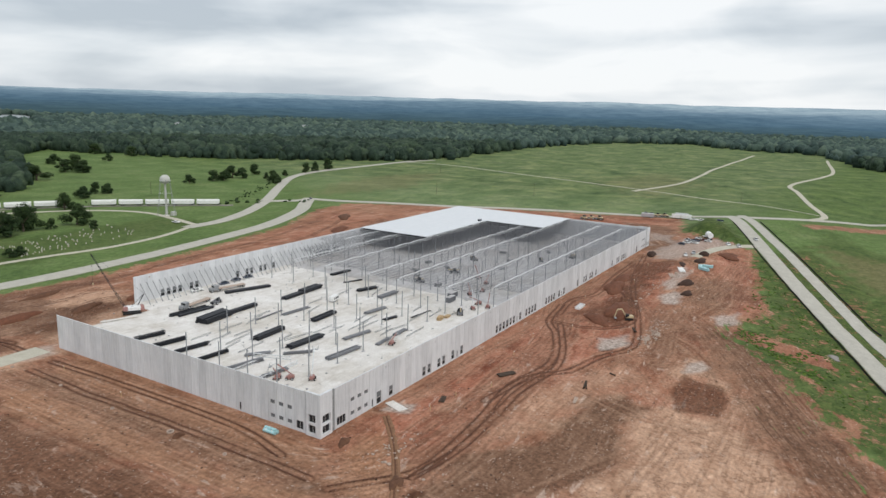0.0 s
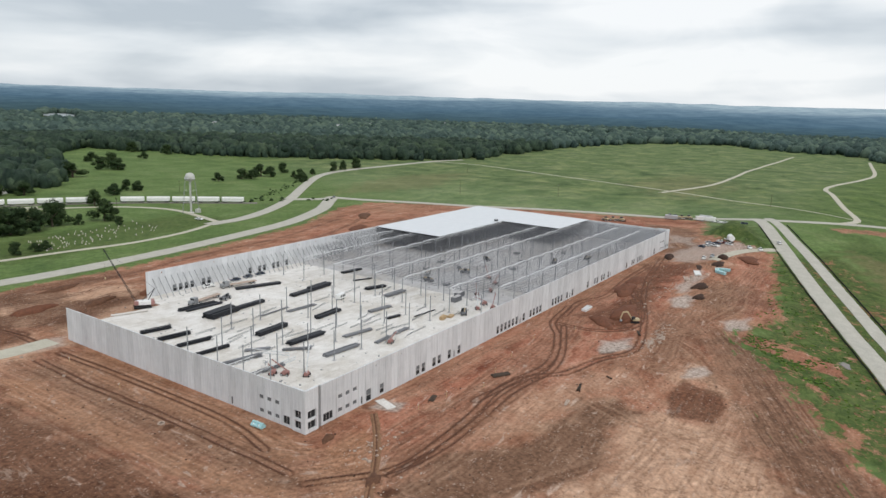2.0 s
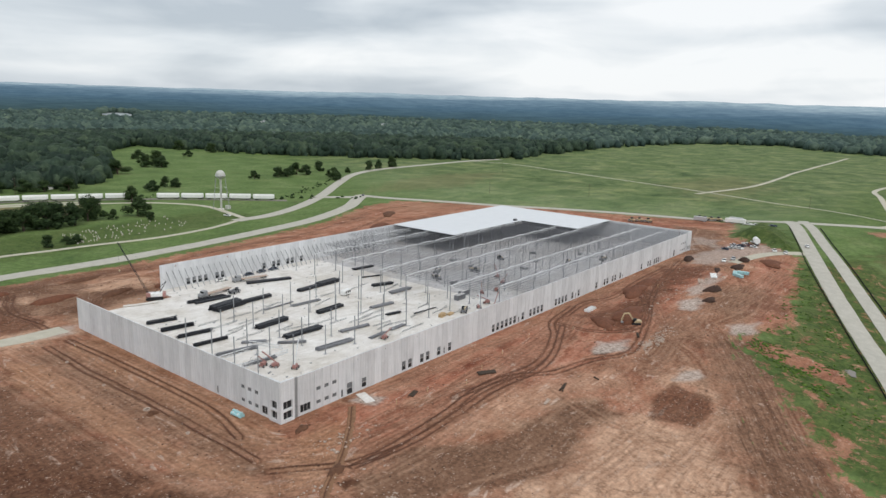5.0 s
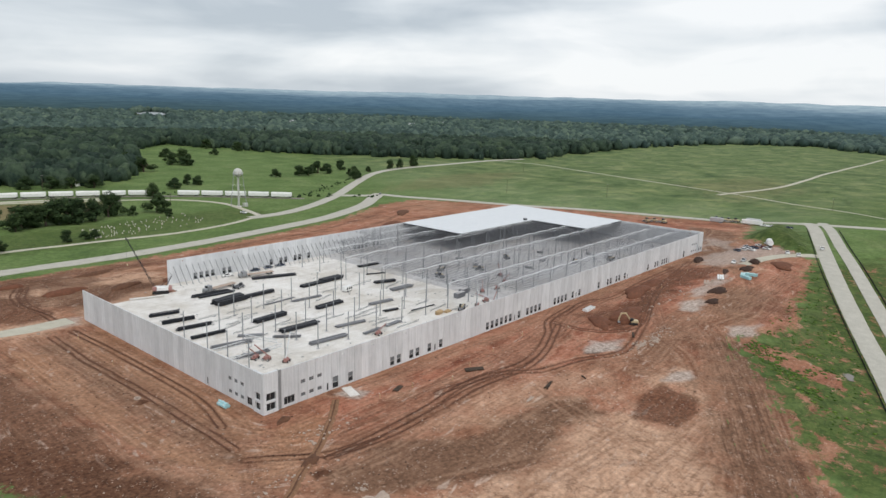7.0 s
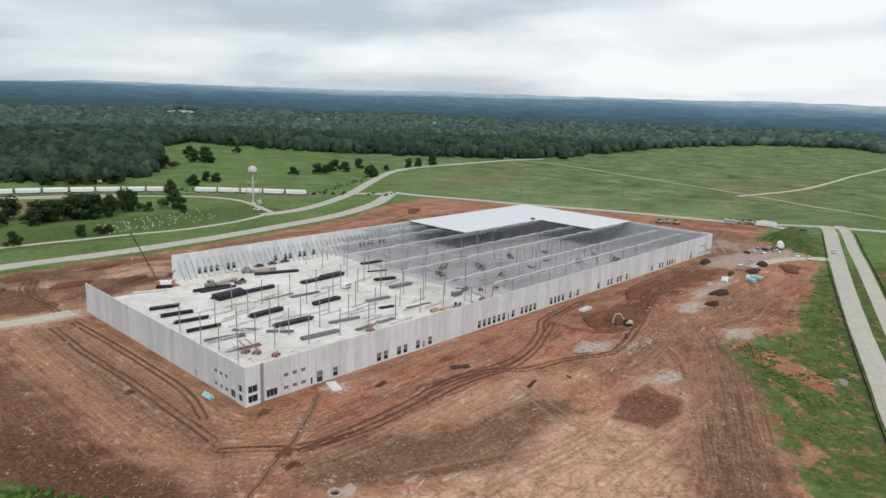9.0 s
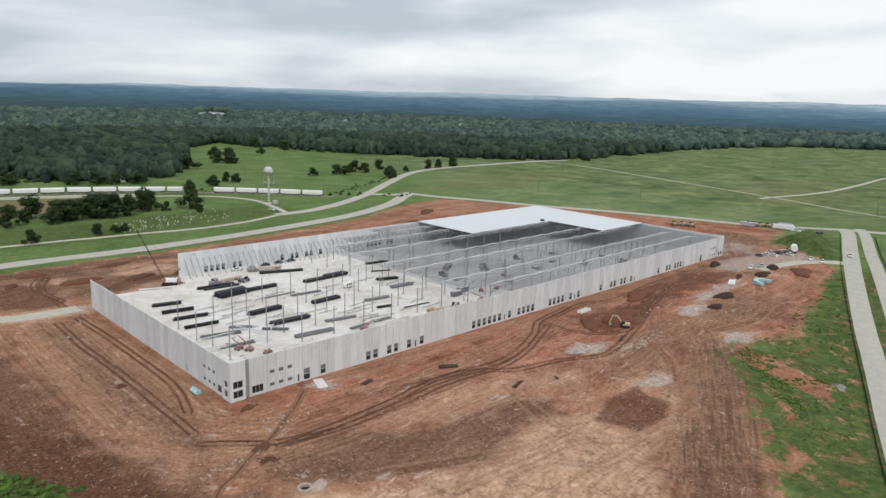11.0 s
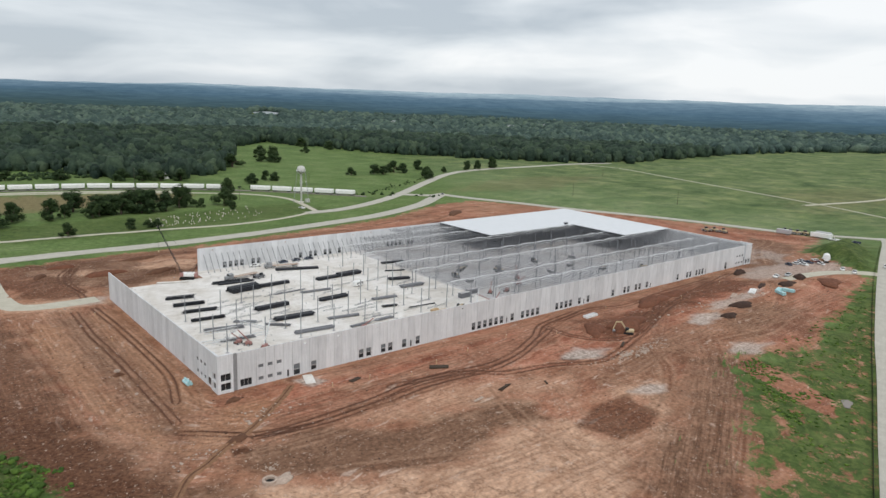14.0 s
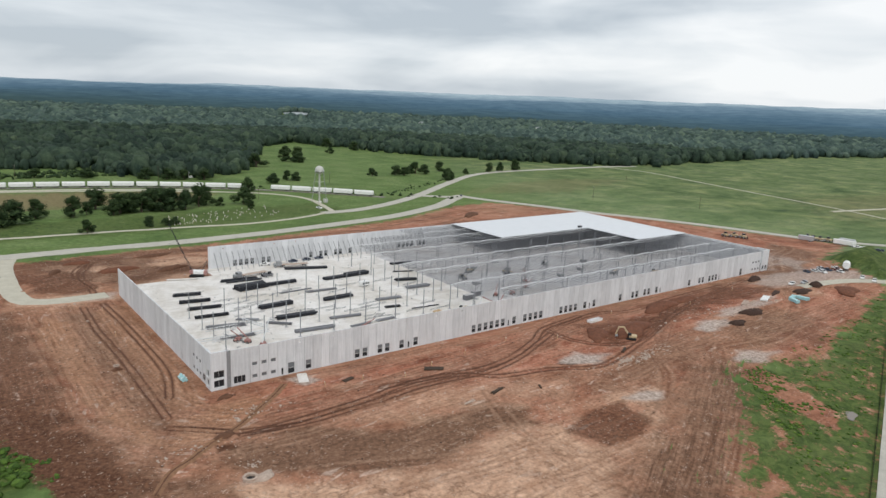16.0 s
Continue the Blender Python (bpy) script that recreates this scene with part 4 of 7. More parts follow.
east = wall_base("wall_east", NX - 0.15, 0.4, NX - 0.15, NY - 0.2, "far end wall of pale tilt-up concrete panels")
run_of_panels(east, pose(NX, 7.2, 0, 0, 0, 90), (0, 2.86, 0), 44, {})


def corner_block(wall, m, length, openings, rows=1, cols=1):
    """A wide corner panel that stands proud of the wall, with its windows."""
    p = part("panel", panel_mesh(length, openings, 0.35, TOP + 0.3), None, wall)
    p.matrix_basis = m
    for o in openings:
        put_window(wall, m, o, rows, cols)


# the glazed office corner and its flanks
BLOCK = ((0.9, 3.9, 0.75, 2.95), (0.9, 3.9, 3.5, 5.7))
corner_block(south, pose(-0.35, 0, 0), 4.6, BLOCK, 1, 2)
corner_block(west, pose(0, 4.25, 0, 0, 0, -90), 4.25, ((0.7, 3.1, 0.75, 2.95), (0.7, 3.1, 3.5, 5.7)), 1, 2)
FLANK = panel_mesh(5.68, ((0.8, 4.3, 0.7, 2.9),))
p = part("panel", FLANK, None, south)
p.matrix_basis = pose(S0, 0, 0)
put_window(south, pose(S0, 0, 0), (0.8, 4.3, 0.7, 2.9), 1, 3)
p = part("panel", panel_mesh(WB + 0.9, ((0.7, 3.1, 0.7, 2.9),)), None, west)
p.matrix_basis = pose(0, S0 + WB, 0, 0, 0, -90)
put_window(west, pose(0, S0 + WB, 0, 0, 0, -90), (0.7, 3.1, 0.7, 2.9), 1, 2)
corner_block(south, pose(NX - 6.2, 0, 0), 6.5, ((0.6, 2.9, 0.75, 2.95), (3.5, 5.8, 0.75, 2.95)), 1, 2)
corner_block(east, pose(NX, 0.3, 0, 0, 0, 90), 6.6, ((1, 5.4, 0.75, 2.95),), 1, 2)
for x, y in ((4.85, 0.16), (0.16, 4.85)):
    bm = B()
    box(bm, 0, 0, (TOP + 0.6) / 2 - 0.6, 1.3 if y < 1 else 0.24, 0.24 if y < 1 else 1.3, TOP + 0.6)
    part("panel", bm, M_STEEL, south if y < 1 else west, "recessed grey joint strip").matrix_basis = pose(x, y + 0.05, 0)


def slab(name, x0, y0, x1, y1, z, material, label):
    bm = B()
    box(bm, (x0 + x1) / 2, (y0 + y1) / 2, z - 0.4, x1 - x0, y1 - y0, 0.8)
    return tagged(new(name, mesh_of(name, bm, material)), label, "floor", kind="structure")


slab("floor_1", 0.45, 0.45, 128, 109.5, 0.3, M_SLAB, "pale dusty concrete floor slab littered with steel")
slab("floor_2", 42, 109.5, 128, NY - 0.02, 0.3, M_SLAB, "dusty concrete floor slab along the propped wall")
slab("floor_4", 9.0, 109.5, 42, 121.0, 0.296, M_SLAB, "dusty concrete floor slab at the open corner")
# shade of the overhead steel is put into this floor's colour
slab("floor_3", 128, 0.45, NX - 0.45, NY - 0.02, 0.3, M_SLAB_GREY, "smooth concrete floor slab, coloured greyer for shade under the steel")


# ---- woods and hills ----
EDGE = [(-400, 520), (23, 579), (75, 555), (92, 502), (175, 476), (235, 538), (300, 700), (360, 821), (441, 907), (470, 800), (500, 690), (560, 640), (632, 540), (700, 475), (794, 432),
        (1012, 450), (1339, 460), (1640, 425), (1700, 250), (1512, 104), (1500, -26), (1100, -137), (1000, -400)]
EDGE_AZ = [math.atan2(x - EYE[0], y - EYE[1]) for x, y in EDGE]
EDGE_R = [math.hypot(x - EYE[0], y - EYE[1]) for x, y in EDGE]


def blob(rng, sub=1, flat=0.75, jag=0.28):
    """The vertices and faces of one uneven clump of leaves, about 1 across."""
    bm = B()
    bmesh.ops.create_icosphere(bm, subdivisions=sub, radius=0.5)
    vs = []
    for v in bm.verts:
        k = 1 + rng.uniform(-jag, jag)
        vs.append((v.co.x * k, v.co.y * k, v.co.z * k * flat))
    fs = [[v.index for v in f.verts] for f in bm.faces]
    bm.free()
    return np.array(vs), np.array(fs)


def scatter_mesh(name, places, shapes, material, rng):
    """One mesh of many clumps; places: rows of x, y, z, width, height."""
    vs, fs, base = [], [], 0
    for i, (x, y, z, w, h) in enumerate(places):
        v, f = shapes[i % len(shapes)]
        a = rng.uniform(0, 6.28)
        c, s = math.cos(a), math.sin(a)
        p = np.empty_like(v)
        p[:, 0] = x + w * (v[:, 0] * c - v[:, 1] * s)
        p[:, 1] = y + w * (v[:, 0] * s + v[:, 1] * c)
        p[:, 2] = z + h * v[:, 2]
        vs.append(p)
        fs.append(f + base)
        base += len(v)
    v, f = np.concatenate(vs), np.concatenate(fs)
    me = bpy.data.meshes.new(name)
    me.vertices.add(len(v))
    me.vertices.foreach_set("co", v.ravel())
    me.loops.add(f.size)
    me.loops.foreach_set("vertex_index", f.ravel())
    me.polygons.add(len(f))
    me.polygons.foreach_set("loop_start", np.arange(0, f.size, 3))
    me.update(calc_edges=True)
    me.materials.append(material)
    return me


def lake_reach(x, y):
    """How far a place lies from the middle of the lake, as a share of its shore."""
    u = ((x - LAKE[0]) * math.sin(LAKE[4]) + (y - LAKE[1]) * math.cos(LAKE[4])) / LAKE[2]
    v = ((x - LAKE[0]) * math.cos(LAKE[4]) - (y - LAKE[1]) * math.sin(LAKE[4])) / LAKE[3]
    return u, math.hypot(u, v)


def forest():
    """Woods of many uneven crowns: big domes with smaller ones leaning on them, in stands of different age."""
    rng = random.Random(5)
    dome = [blob(rng, 2, 0.95, 0.26) for k in range(10)]
    knob = [blob(rng, 1, 0.95, 0.30) for k in range(8)]
    near, side, far = [], [], []
    r = 560.0
    while r < 2560:
        step = 9.2 * (1 + max(0, r - 800) / 1050)
        az = 0.02
        while az < 1.75:
            a = az + rng.uniform(-0.9, 0.9) * step / r
            rr = r + rng.uniform(-0.9, 0.9) * step
            lim = np.interp(a, EDGE_AZ, EDGE_R)
            x, y = EYE[0] + rr * math.sin(a), EYE[1] + rr * math.cos(a)
            u, reach = lake_reach(x, y)
            az += step / r
            if rr < lim + rng.uniform(-14, 16) or reach < 1.02:
                continue
            stand = noise.noise(Vector((x * 0.006, y * 0.006, 2.0)))
            if noise.noise(Vector((x * 0.0045, y * 0.011, 7.0))) > 0.50 and rr > lim + 60:
                continue
            w = step * min(2.3, rng.lognormvariate(0.08, 0.34)) * (1 + 0.35 * stand)
            h = min(w * rng.uniform(0.7, 1.15) + 2 + 4 * max(0, stand), 20)
            if u < 0 and abs(a - LAKE[4]) < 0.021 and 2050 < rr:
                continue
            if rr < 1350:
                near.append((x, y, 0.0, w, h))
                for k in range(rng.randrange(1, 4)):
                    b = rng.uniform(0, 6.28)
                    q = rng.uniform(0.4, 0.66)
                    side.append((x + 0.42 * w * math.cos(b), y + 0.42 * w * math.sin(b), h * rng.uniform(0.0, 0.5), w * q, h * q))
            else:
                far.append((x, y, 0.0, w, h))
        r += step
    # crowns beyond 1350 m take the foliage copy with haze in its colour
    for rows, shp, mat in ((near, dome, M_WOOD), (side, knob, M_WOOD), (far, knob, M_WOOD_HAZED)):
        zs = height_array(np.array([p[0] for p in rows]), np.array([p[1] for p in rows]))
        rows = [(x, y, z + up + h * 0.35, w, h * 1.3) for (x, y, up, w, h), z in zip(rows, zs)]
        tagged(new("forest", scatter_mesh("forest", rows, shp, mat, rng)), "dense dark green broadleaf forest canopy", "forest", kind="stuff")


forest()


def hills():
    bm = B()
    rows = []
    for r in np.linspace(2500, 4820, 60):
        row = []
        for az in np.linspace(-0.35, 2.1, 180):
            x, y = EYE[0] + r * math.sin(az), EYE[1] + r * math.cos(az)
            row.append((x, y))
        rows.append(row)
    P = np.array(rows)
    X, Y = P[..., 0], P[..., 1]
    R = np.linspace(2500, 4820, 60)[:, None]
    Z = height_array(X, Y) + 14 + 7 * wobble(X, Y, 260, 3.3) * np.clip((R - 2500) / 600, 0, 1) + 5 * wobble(X, Y, 60, 0.3)
    Z[0] -= 30
    az = np.linspace(-0.35, 2.1, 180)[None, :]
    # share of painted haze: grows with distance and eastwards, palest at the skyline
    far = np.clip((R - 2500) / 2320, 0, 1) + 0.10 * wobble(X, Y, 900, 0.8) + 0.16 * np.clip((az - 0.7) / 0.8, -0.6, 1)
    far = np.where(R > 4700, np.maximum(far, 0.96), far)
    vs = [[bm.verts.new((X[i, j], Y[i, j], Z[i, j])) for j in range(X.shape[1])] for i in range(X.shape[0])]
    for i in range(len(vs) - 1):
        for j in range(len(vs[0]) - 1):
            bm.faces.new((vs[i][j], vs[i][j + 1], vs[i + 1][j + 1], vs[i + 1][j]))
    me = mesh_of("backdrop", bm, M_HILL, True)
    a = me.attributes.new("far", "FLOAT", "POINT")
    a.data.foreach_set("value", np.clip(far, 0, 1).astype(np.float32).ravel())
    tagged(new("backdrop", me), "distant wooded ridges, coloured paler and bluer with distance for haze", "hills", kind="structure")


hills()


# ---- roof steel ----
ROWS_Y = (13.5, 28.0, 39.5, 51.2, 65.6, 77.0, 89.0, 107.5, 120.7)
GIRDERS = ((13.5, 118), (28.0, 106), (51.2, 98), (65.6, 98), (89.0, 108), (107.5, 109), (120.7, 150))
STEEL_Z = 10.5
PITCH = 13.1


def column_model():
    ob = thing("steel_column", 0, 0, 0)
    bm = B()
    box(bm, 0, 0, 5.0, 0.26, 0.26, 9.6, 0.02)
    part("shaft", bm, M_STEEL, ob)
    bm = B()
    box(bm, 0, 0, 0.02, 0.6, 0.6, 0.04)
    part("base_plate", bm, M_STEEL, ob)
    bm = B()
    box(bm, 0, 0, 9.82, 0.4, 0.4, 0.05)
    part("cap_plate", bm, M_STEEL, ob)
    bm = B()
    rod(bm, (0, 0, 0.0), (0, 0, 0.012), 0.75, 10)
    part("grout_pad", bm, M_SLAB_GREY, ob, "grey grout patch")
    return tagged(ob, "slender grey steel column on a base plate", "column", "steel columns")


def columns():
    model = column_model()
    first = True
    for i in range(22):
        x = 14.2 + PITCH * i
        for y in ROWS_Y:
            if x < 100 and (y > 80 or y < 20):
                continue
            if x < 30 and y > 66:
                continue
            m = pose(x, y, 0.3)
            if first:
                model.matrix_basis = m
                first = False
            else:
                copy_thing(model, m)


columns()


def girder_model():
    """One bay of a joist girder: cambered top chord, bottom chord and webs."""
    ob = thing("joist_girder", 0, 0, 0)
    n = 8
    top = [(PITCH * k / n, 0, 0.42 * math.sin(math.pi * k / n)) for k in range(n + 1)]
    bm = B()
    prev = None
    for x, _, z in top:
        ring = [bm.verts.new((x, y, z + h)) for y, h in ((-0.21, -0.15), (0.21, -0.15), (0.21, 0.15), (-0.21, 0.15))]
        if prev:
            for i in range(4):
                bm.faces.new((prev[i], prev[(i + 1) % 4], ring[(i + 1) % 4], ring[i]))
        prev = ring
    bmesh.ops.recalc_face_normals(bm, faces=bm.faces)
    part("top_chord", bm, M_GALV, ob)
    bm = B()
    beam(bm, (1.6, 0, -1.0), (PITCH - 1.6, 0, -1.0), 0.12, 0.2)
    part("bottom_chord", bm, M_GALV, ob)
    bm = B()
    zig = [top[0]]
    for k in range(n):
        a, b = top[k], top[k + 1]
        zig += [((a[0] + b[0]) / 2, 0, -1.0), b]
    prev = None
    for x, _, z in zig:
        ring = [bm.verts.new((x + u, v, z)) for u, v in ((-0.06, -0.04), (0.06, -0.04), (0.06, 0.04), (-0.06, 0.04))]
        if prev:
            for i in range(4):
                bm.faces.new((prev[i], prev[(i + 1) % 4], ring[(i + 1) % 4], ring[i]))
        prev = ring
    bmesh.ops.recalc_face_normals(bm, faces=bm.faces)
    part("web", bm, M_GALV, ob)
    return tagged(ob, "white-primed steel joist girder over the columns", "girder", "roof girders")


def girders():
    model, first = girder_model(), True
    for y, x0 in GIRDERS:
        end = 298.0
        k = 0
        while True:
            x = 14.2 + PITCH * math.ceil((x0 - 14.2 - 4) / PITCH) + PITCH * k
            if x + PITCH > end + 3:
                break
            m = pose(x, y, STEEL_Z - 0.25)
            if first:
                model.matrix_basis = m
                first = False
            else:
                copy_thing(model, m)
            k += 1


girders()


def joist_mesh(length):
    bm = B()
    beam(bm, (0, 0, 0), (0, length, 0), 0.13, 0.09)
    beam(bm, (0, 0.8, -0.6), (0, length - 0.8, -0.6), 0.1, 0.08)
    n = max(4, int(length / 1.5))
    for k in range(n):
        a, b = length * k / n, length * (k + 1) / n
        beam(bm, (0, a, 0), (0, (a + b) / 2, -0.6), 0.045, 0.045)
        beam(bm, (0, (a + b) / 2, -0.6), (0, b, 0), 0.045, 0.045)
    return mesh_of("joist", bm, M_JOIST)


def joists():
    """Open-web joists across the bays; the strip beside the long wall as single pieces."""
    steel = thing("roof_joists", 200, 14, 0.3)
    steel.matrix_basis = pose(0, 0, 0)
    tagged(steel, "rows of grey open-web steel roof joists", "roof joists")
    bays = ((0.4, 13.5, 118), (13.5, 28.0, 106), (28.0, 51.2, 106), (51.2, 65.6, 106), (65.6, 89.0, 110), (89.0, 107.5, 110), (107.5, 120.7, 124), (120.7, 132.6, 150))
    rest = []
    for y0, y1, x0 in bays:
        me = joist_mesh(y1 - y0)
        x = x0 + 1.0
        while x < 299:
            covered = (x > 187 and y0 > 88) or (x > 256 and y0 > 50)
            if not covered:
                if y1 < 30:
                    part("joist", me, None, steel).matrix_basis = pose(x, y0, STEEL_Z)
                else:
                    rest.append((me, x, y0))
            x += 2.3
    vs, fs, base = [], [], 0
    cache = {}
    for me, x, y in rest:
        if me.name not in cache:
            v = np.empty(len(me.vertices) * 3)
            me.vertices.foreach_get("co", v)
            cache[me.name] = (v.reshape(-1, 3), np.array([p.vertices[:] for p in me.polygons]))
        v, f = cache[me.name]
        vs.append(v + np.array((x, y, STEEL_Z)))
        fs.append(f + base)
        base += len(v)
    v, f = np.concatenate(vs), np.concatenate(fs)
    me = bpy.data.meshes.new("joist_rest")
    me.from_pydata(v.tolist(), [], f.tolist())
    me.materials.append(M_JOIST)
    tagged(part("joist_rest", me, None, steel), kind="stuff")


joists()


def roof():
    bm = B()
    box(bm, (187.5 + NX - 1.0) / 2, (88.6 + NY - 0.5) / 2, 11.2, NX - 1.0 - 187.5, NY - 0.5 - 88.6, 0.35)
    box(bm, (256.0 + NX - 1.0) / 2, (50.8 + 88.6) / 2, 11.2, NX - 1.0 - 256.0, 88.6 - 50.8, 0.35)
    tagged(new("roof", mesh_of("roof", bm, M_ROOF)), "white membrane roof over the finished part", "roof", kind="structure")
    bm = B()
    box(bm, (187.6 + NX - 1.1) / 2, (88.7 + NY - 0.6) / 2, 10.97, NX - 1.1 - 187.6, NY - 0.6 - 88.7, 0.1)
    box(bm, (256.1 + NX - 1.1) / 2, (50.9 + 88.7) / 2, 10.97, NX - 1.1 - 256.1, 88.7 - 50.9, 0.1)
    for k in range(54):
        x = 188.5 + 2.05 * k
        y0 = 89.0 if x < 256.5 else 51.2
        box(bm, x, (y0 + NY - 1) / 2, 10.6, 0.12, NY - 1 - y0, 0.55)
    tagged(new("ceiling", mesh_of("ceiling", bm, M_DECK)), "dark ribbed metal deck under the finished roof", "ceiling", kind="structure")
    # laps of the membrane
    bm = B()
    for k in range(1, 8):
        y = 88.6 + k * 5.5
        box(bm, (188 + NX - 1.5) / 2, y, 11.385, NX - 189.5, 0.12, 0.012)
    tagged(new("trim", mesh_of("trim", bm, M_GALV)), "seams of the white roof membrane", "roof seam", kind="structure")
    u = thing("roof_hatch", 252, 91, 11.375)
    bm = B()
    box(bm, 0, 0, 0.5, 2.2, 1.6, 1.0, 0.08)
    part("body", bm, M_BLACK, u)
    bm = B()
    box(bm, 0, 0, 1.05, 2.4, 1.8, 0.1, 0.03)
    part("lid", bm, M_STEEL, u)
    tagged(u, "dark box of materials on the white roof", "roof hatch")


roof()


def braces():
    ob = thing("wall_brace", 0, 0, 0)
    bm = B()
    rod(bm, (0, -0.1, 7.4), (0, -5.6, 0.14), 0.15, 6)
    part("pipe", bm, M_STEEL, ob)
    bm = B()
    box(bm, 0, -5.65, 0.06, 0.4, 0.5, 0.12, 0.02)
    part("shoe", bm, M_STEEL, ob)
    bm = B()
    box(bm, 0, -0.05, 7.4, 0.25, 0.1, 0.3)
    part("bracket", bm, M_STEEL, ob)
    tagged(ob, "slanting grey pipe brace propping a concrete panel", "brace", "wall braces")
    ob.matrix_basis = pose(46.8, NY, 0.3)
    for k in range(1, 50):
        copy_thing(ob, pose(46.8 + 2.85 * k, NY, 0.3))


braces()


# ---- steel and machines on the slab ----
def bundle(x0, y0, x1, y1, wide=2.0, tall=0.9, material=None, label="stacked bundle of dark steel joists on timbers", n=4, layers=2, open_web=False):
    a, b = Vector((x0, y0, 0)), Vector((x1, y1, 0))
    L = (b - a).length
    ob = thing("joist_bundle", (x0 + x1) / 2, (y0 + y1) / 2, 0.3, math.degrees(math.atan2(y1 - y0, x1 - x0)))
    rng = random.Random(int(x0 * 7 + y0))
    for k in range(3):
        bm = B()
        box(bm, (k - 1) * L * 0.36, 0, 0.08, 0.16, wide * 1.15, 0.16, 0.02)
        part("timber", bm, M_LUMBER, ob)
    w, h = wide / n, tall / layers
    for j in range(layers):
        for i in range(n):
            if j and rng.random() < 0.12:
                continue
            off = rng.uniform(-0.4, 0.4)
            bm = B()
            y, z = (i - (n - 1) / 2) * w, 0.16 + (j + 0.5) * h
            if open_web:
                for s in (-0.4, 0.4):
                    beam(bm, (-L / 2 + off, y, z + s * h), (L / 2 + off, y, z + s * h), w * 0.5, h * 0.2)
                m = int(L / 1.2)
                for q in range(m):
                    u = -L / 2 + off + L * (q + 0.5) / m
                    beam(bm, (u - 0.3, y, z - 0.4 * h), (u + 0.3, y, z + 0.4 * h), w * 0.4, 0.14)
            else:
                box(bm, off, y, z, L, w * 0.86, h * 0.88, 0.03)
            part("joist", bm, material or M_BLACK, ob)
    return tagged(ob, label, "steel bundle", "steel bundles on the slab")


for row in ((17.0, 95.5, 27.5, 93.5), (16.4, 84.8, 28.0, 83.2), (16.5, 75.0, 28.6, 73.4)):
    bundle(*row, wide=1.8, tall=1.1, open_web=True, label="bundle of dark open-web joists on timbers")
bundle(15.6, 63.9, 27.8, 62.9, 1.7, 1.0, open_web=True, label="bundle of dark open-web joists on timbers")
bundle(15.4, 50.8, 28.4, 48.4, 1.9, 1.1, M_JOIST, open_web=True, label="bundle of grey open-web joists on timbers")
bundle(28.0, 55.5, 34.5, 51.0, 1.6, 0.6, M_JOIST)
bundle(16.0, 38.0, 27.5, 37.0, 1.6, 0.8, M_JOIST, open_web=True, label="bundle of grey open-web joists on timbers")
bundle(36.0, 46.5, 43.0, 40.5, 1.2, 0.7, M_JOIST, open_web=True, label="grey open-web joist laid on the slab")
bundle(41.0, 108.2, 56.8, 107.0, 2.2, 0.8)
bundle(42.5, 105.6, 58.0, 104.8, 1.8, 0.6)
bundle(42.0, 92.2, 55.5, 94.0, 5.6, 1.9, n=6, layers=3, label="broad stack of dark steel joists on timbers")
bundle(55.5, 93.4, 69.5, 93.8, 2.6, 1.3)
bundle(40.4, 63.4, 54.2, 64.4, 2.3, 1.5)
bundle(41.0, 49.0, 56.4, 48.4, 2.8, 1.1)
bundle(40.6, 32.2, 55.0, 31.0, 2.2, 0.8, M_JOIST)
bundle(82.0, 90.6, 94.0, 91.2, 2.6, 1.1)
bundle(93.5, 91.6, 105.5, 92.2, 3.6, 1.5)
bundle(67.0, 61.8, 80.2, 62.6, 2.6, 1.1)
bundle(74.6, 116.5, 93.6, 110.0, 2.4, 0.9)
bundle(110.0, 74.4, 119.5, 71.4, 2.2, 1.0)
bundle(107.0, 60.6, 118.8, 60.2, 2.4, 1.0, M_JOIST)
bundle(58.2, 40.0, 70.4, 38.2, 2.2, 0.7, M_JOIST)
bundle(60.6, 27.4, 69.0, 28.2, 1.6, 0.5, M_JOIST)
bundle(72.0, 28.4, 79.4, 28.8, 1.6, 0.6, M_JOIST)
bundle(66.5, 76.0, 80.0, 75.0, 1.8, 0.5, M_JOIST)
bundle(86.0, 51.8, 97.0, 50.6, 2.0, 0.7, M_JOIST)
bundle(84.0, 41.5, 90.0, 40.2, 1.8, 0.7)
bundle(92.0, 35.0, 104.5, 34.0, 0.5, 0.35)
bundle(56.0, 79.5, 70.5, 80.5, 0.8, 0.35, M_JOIST)
bundle(125.0, 101.5, 137.0, 100.5, 2.0, 0.8)
bundle(118.0, 88.5, 127.0, 85.0, 0.9, 0.4)
bundle(22.0, 121.5, 34.0, 117.5, 1.4, 0.4, M_SLAB, "pale formwork boards laid beside the slab")


def wheel(parent, x, y, r=0.38, w=0.26):
    bm = B()
    rod(bm, (x, y - w / 2, r), (x, y + w / 2, r), r, 14)
    tyre = part("wheel", bm, M_RUBBER, parent)
    bm = B()
    rod(bm, (x, y - w / 2 - 0.01, r), (x, y + w / 2 + 0.01, r), r * 0.55, 10)
    part("rim", bm, M_GALV, tyre)


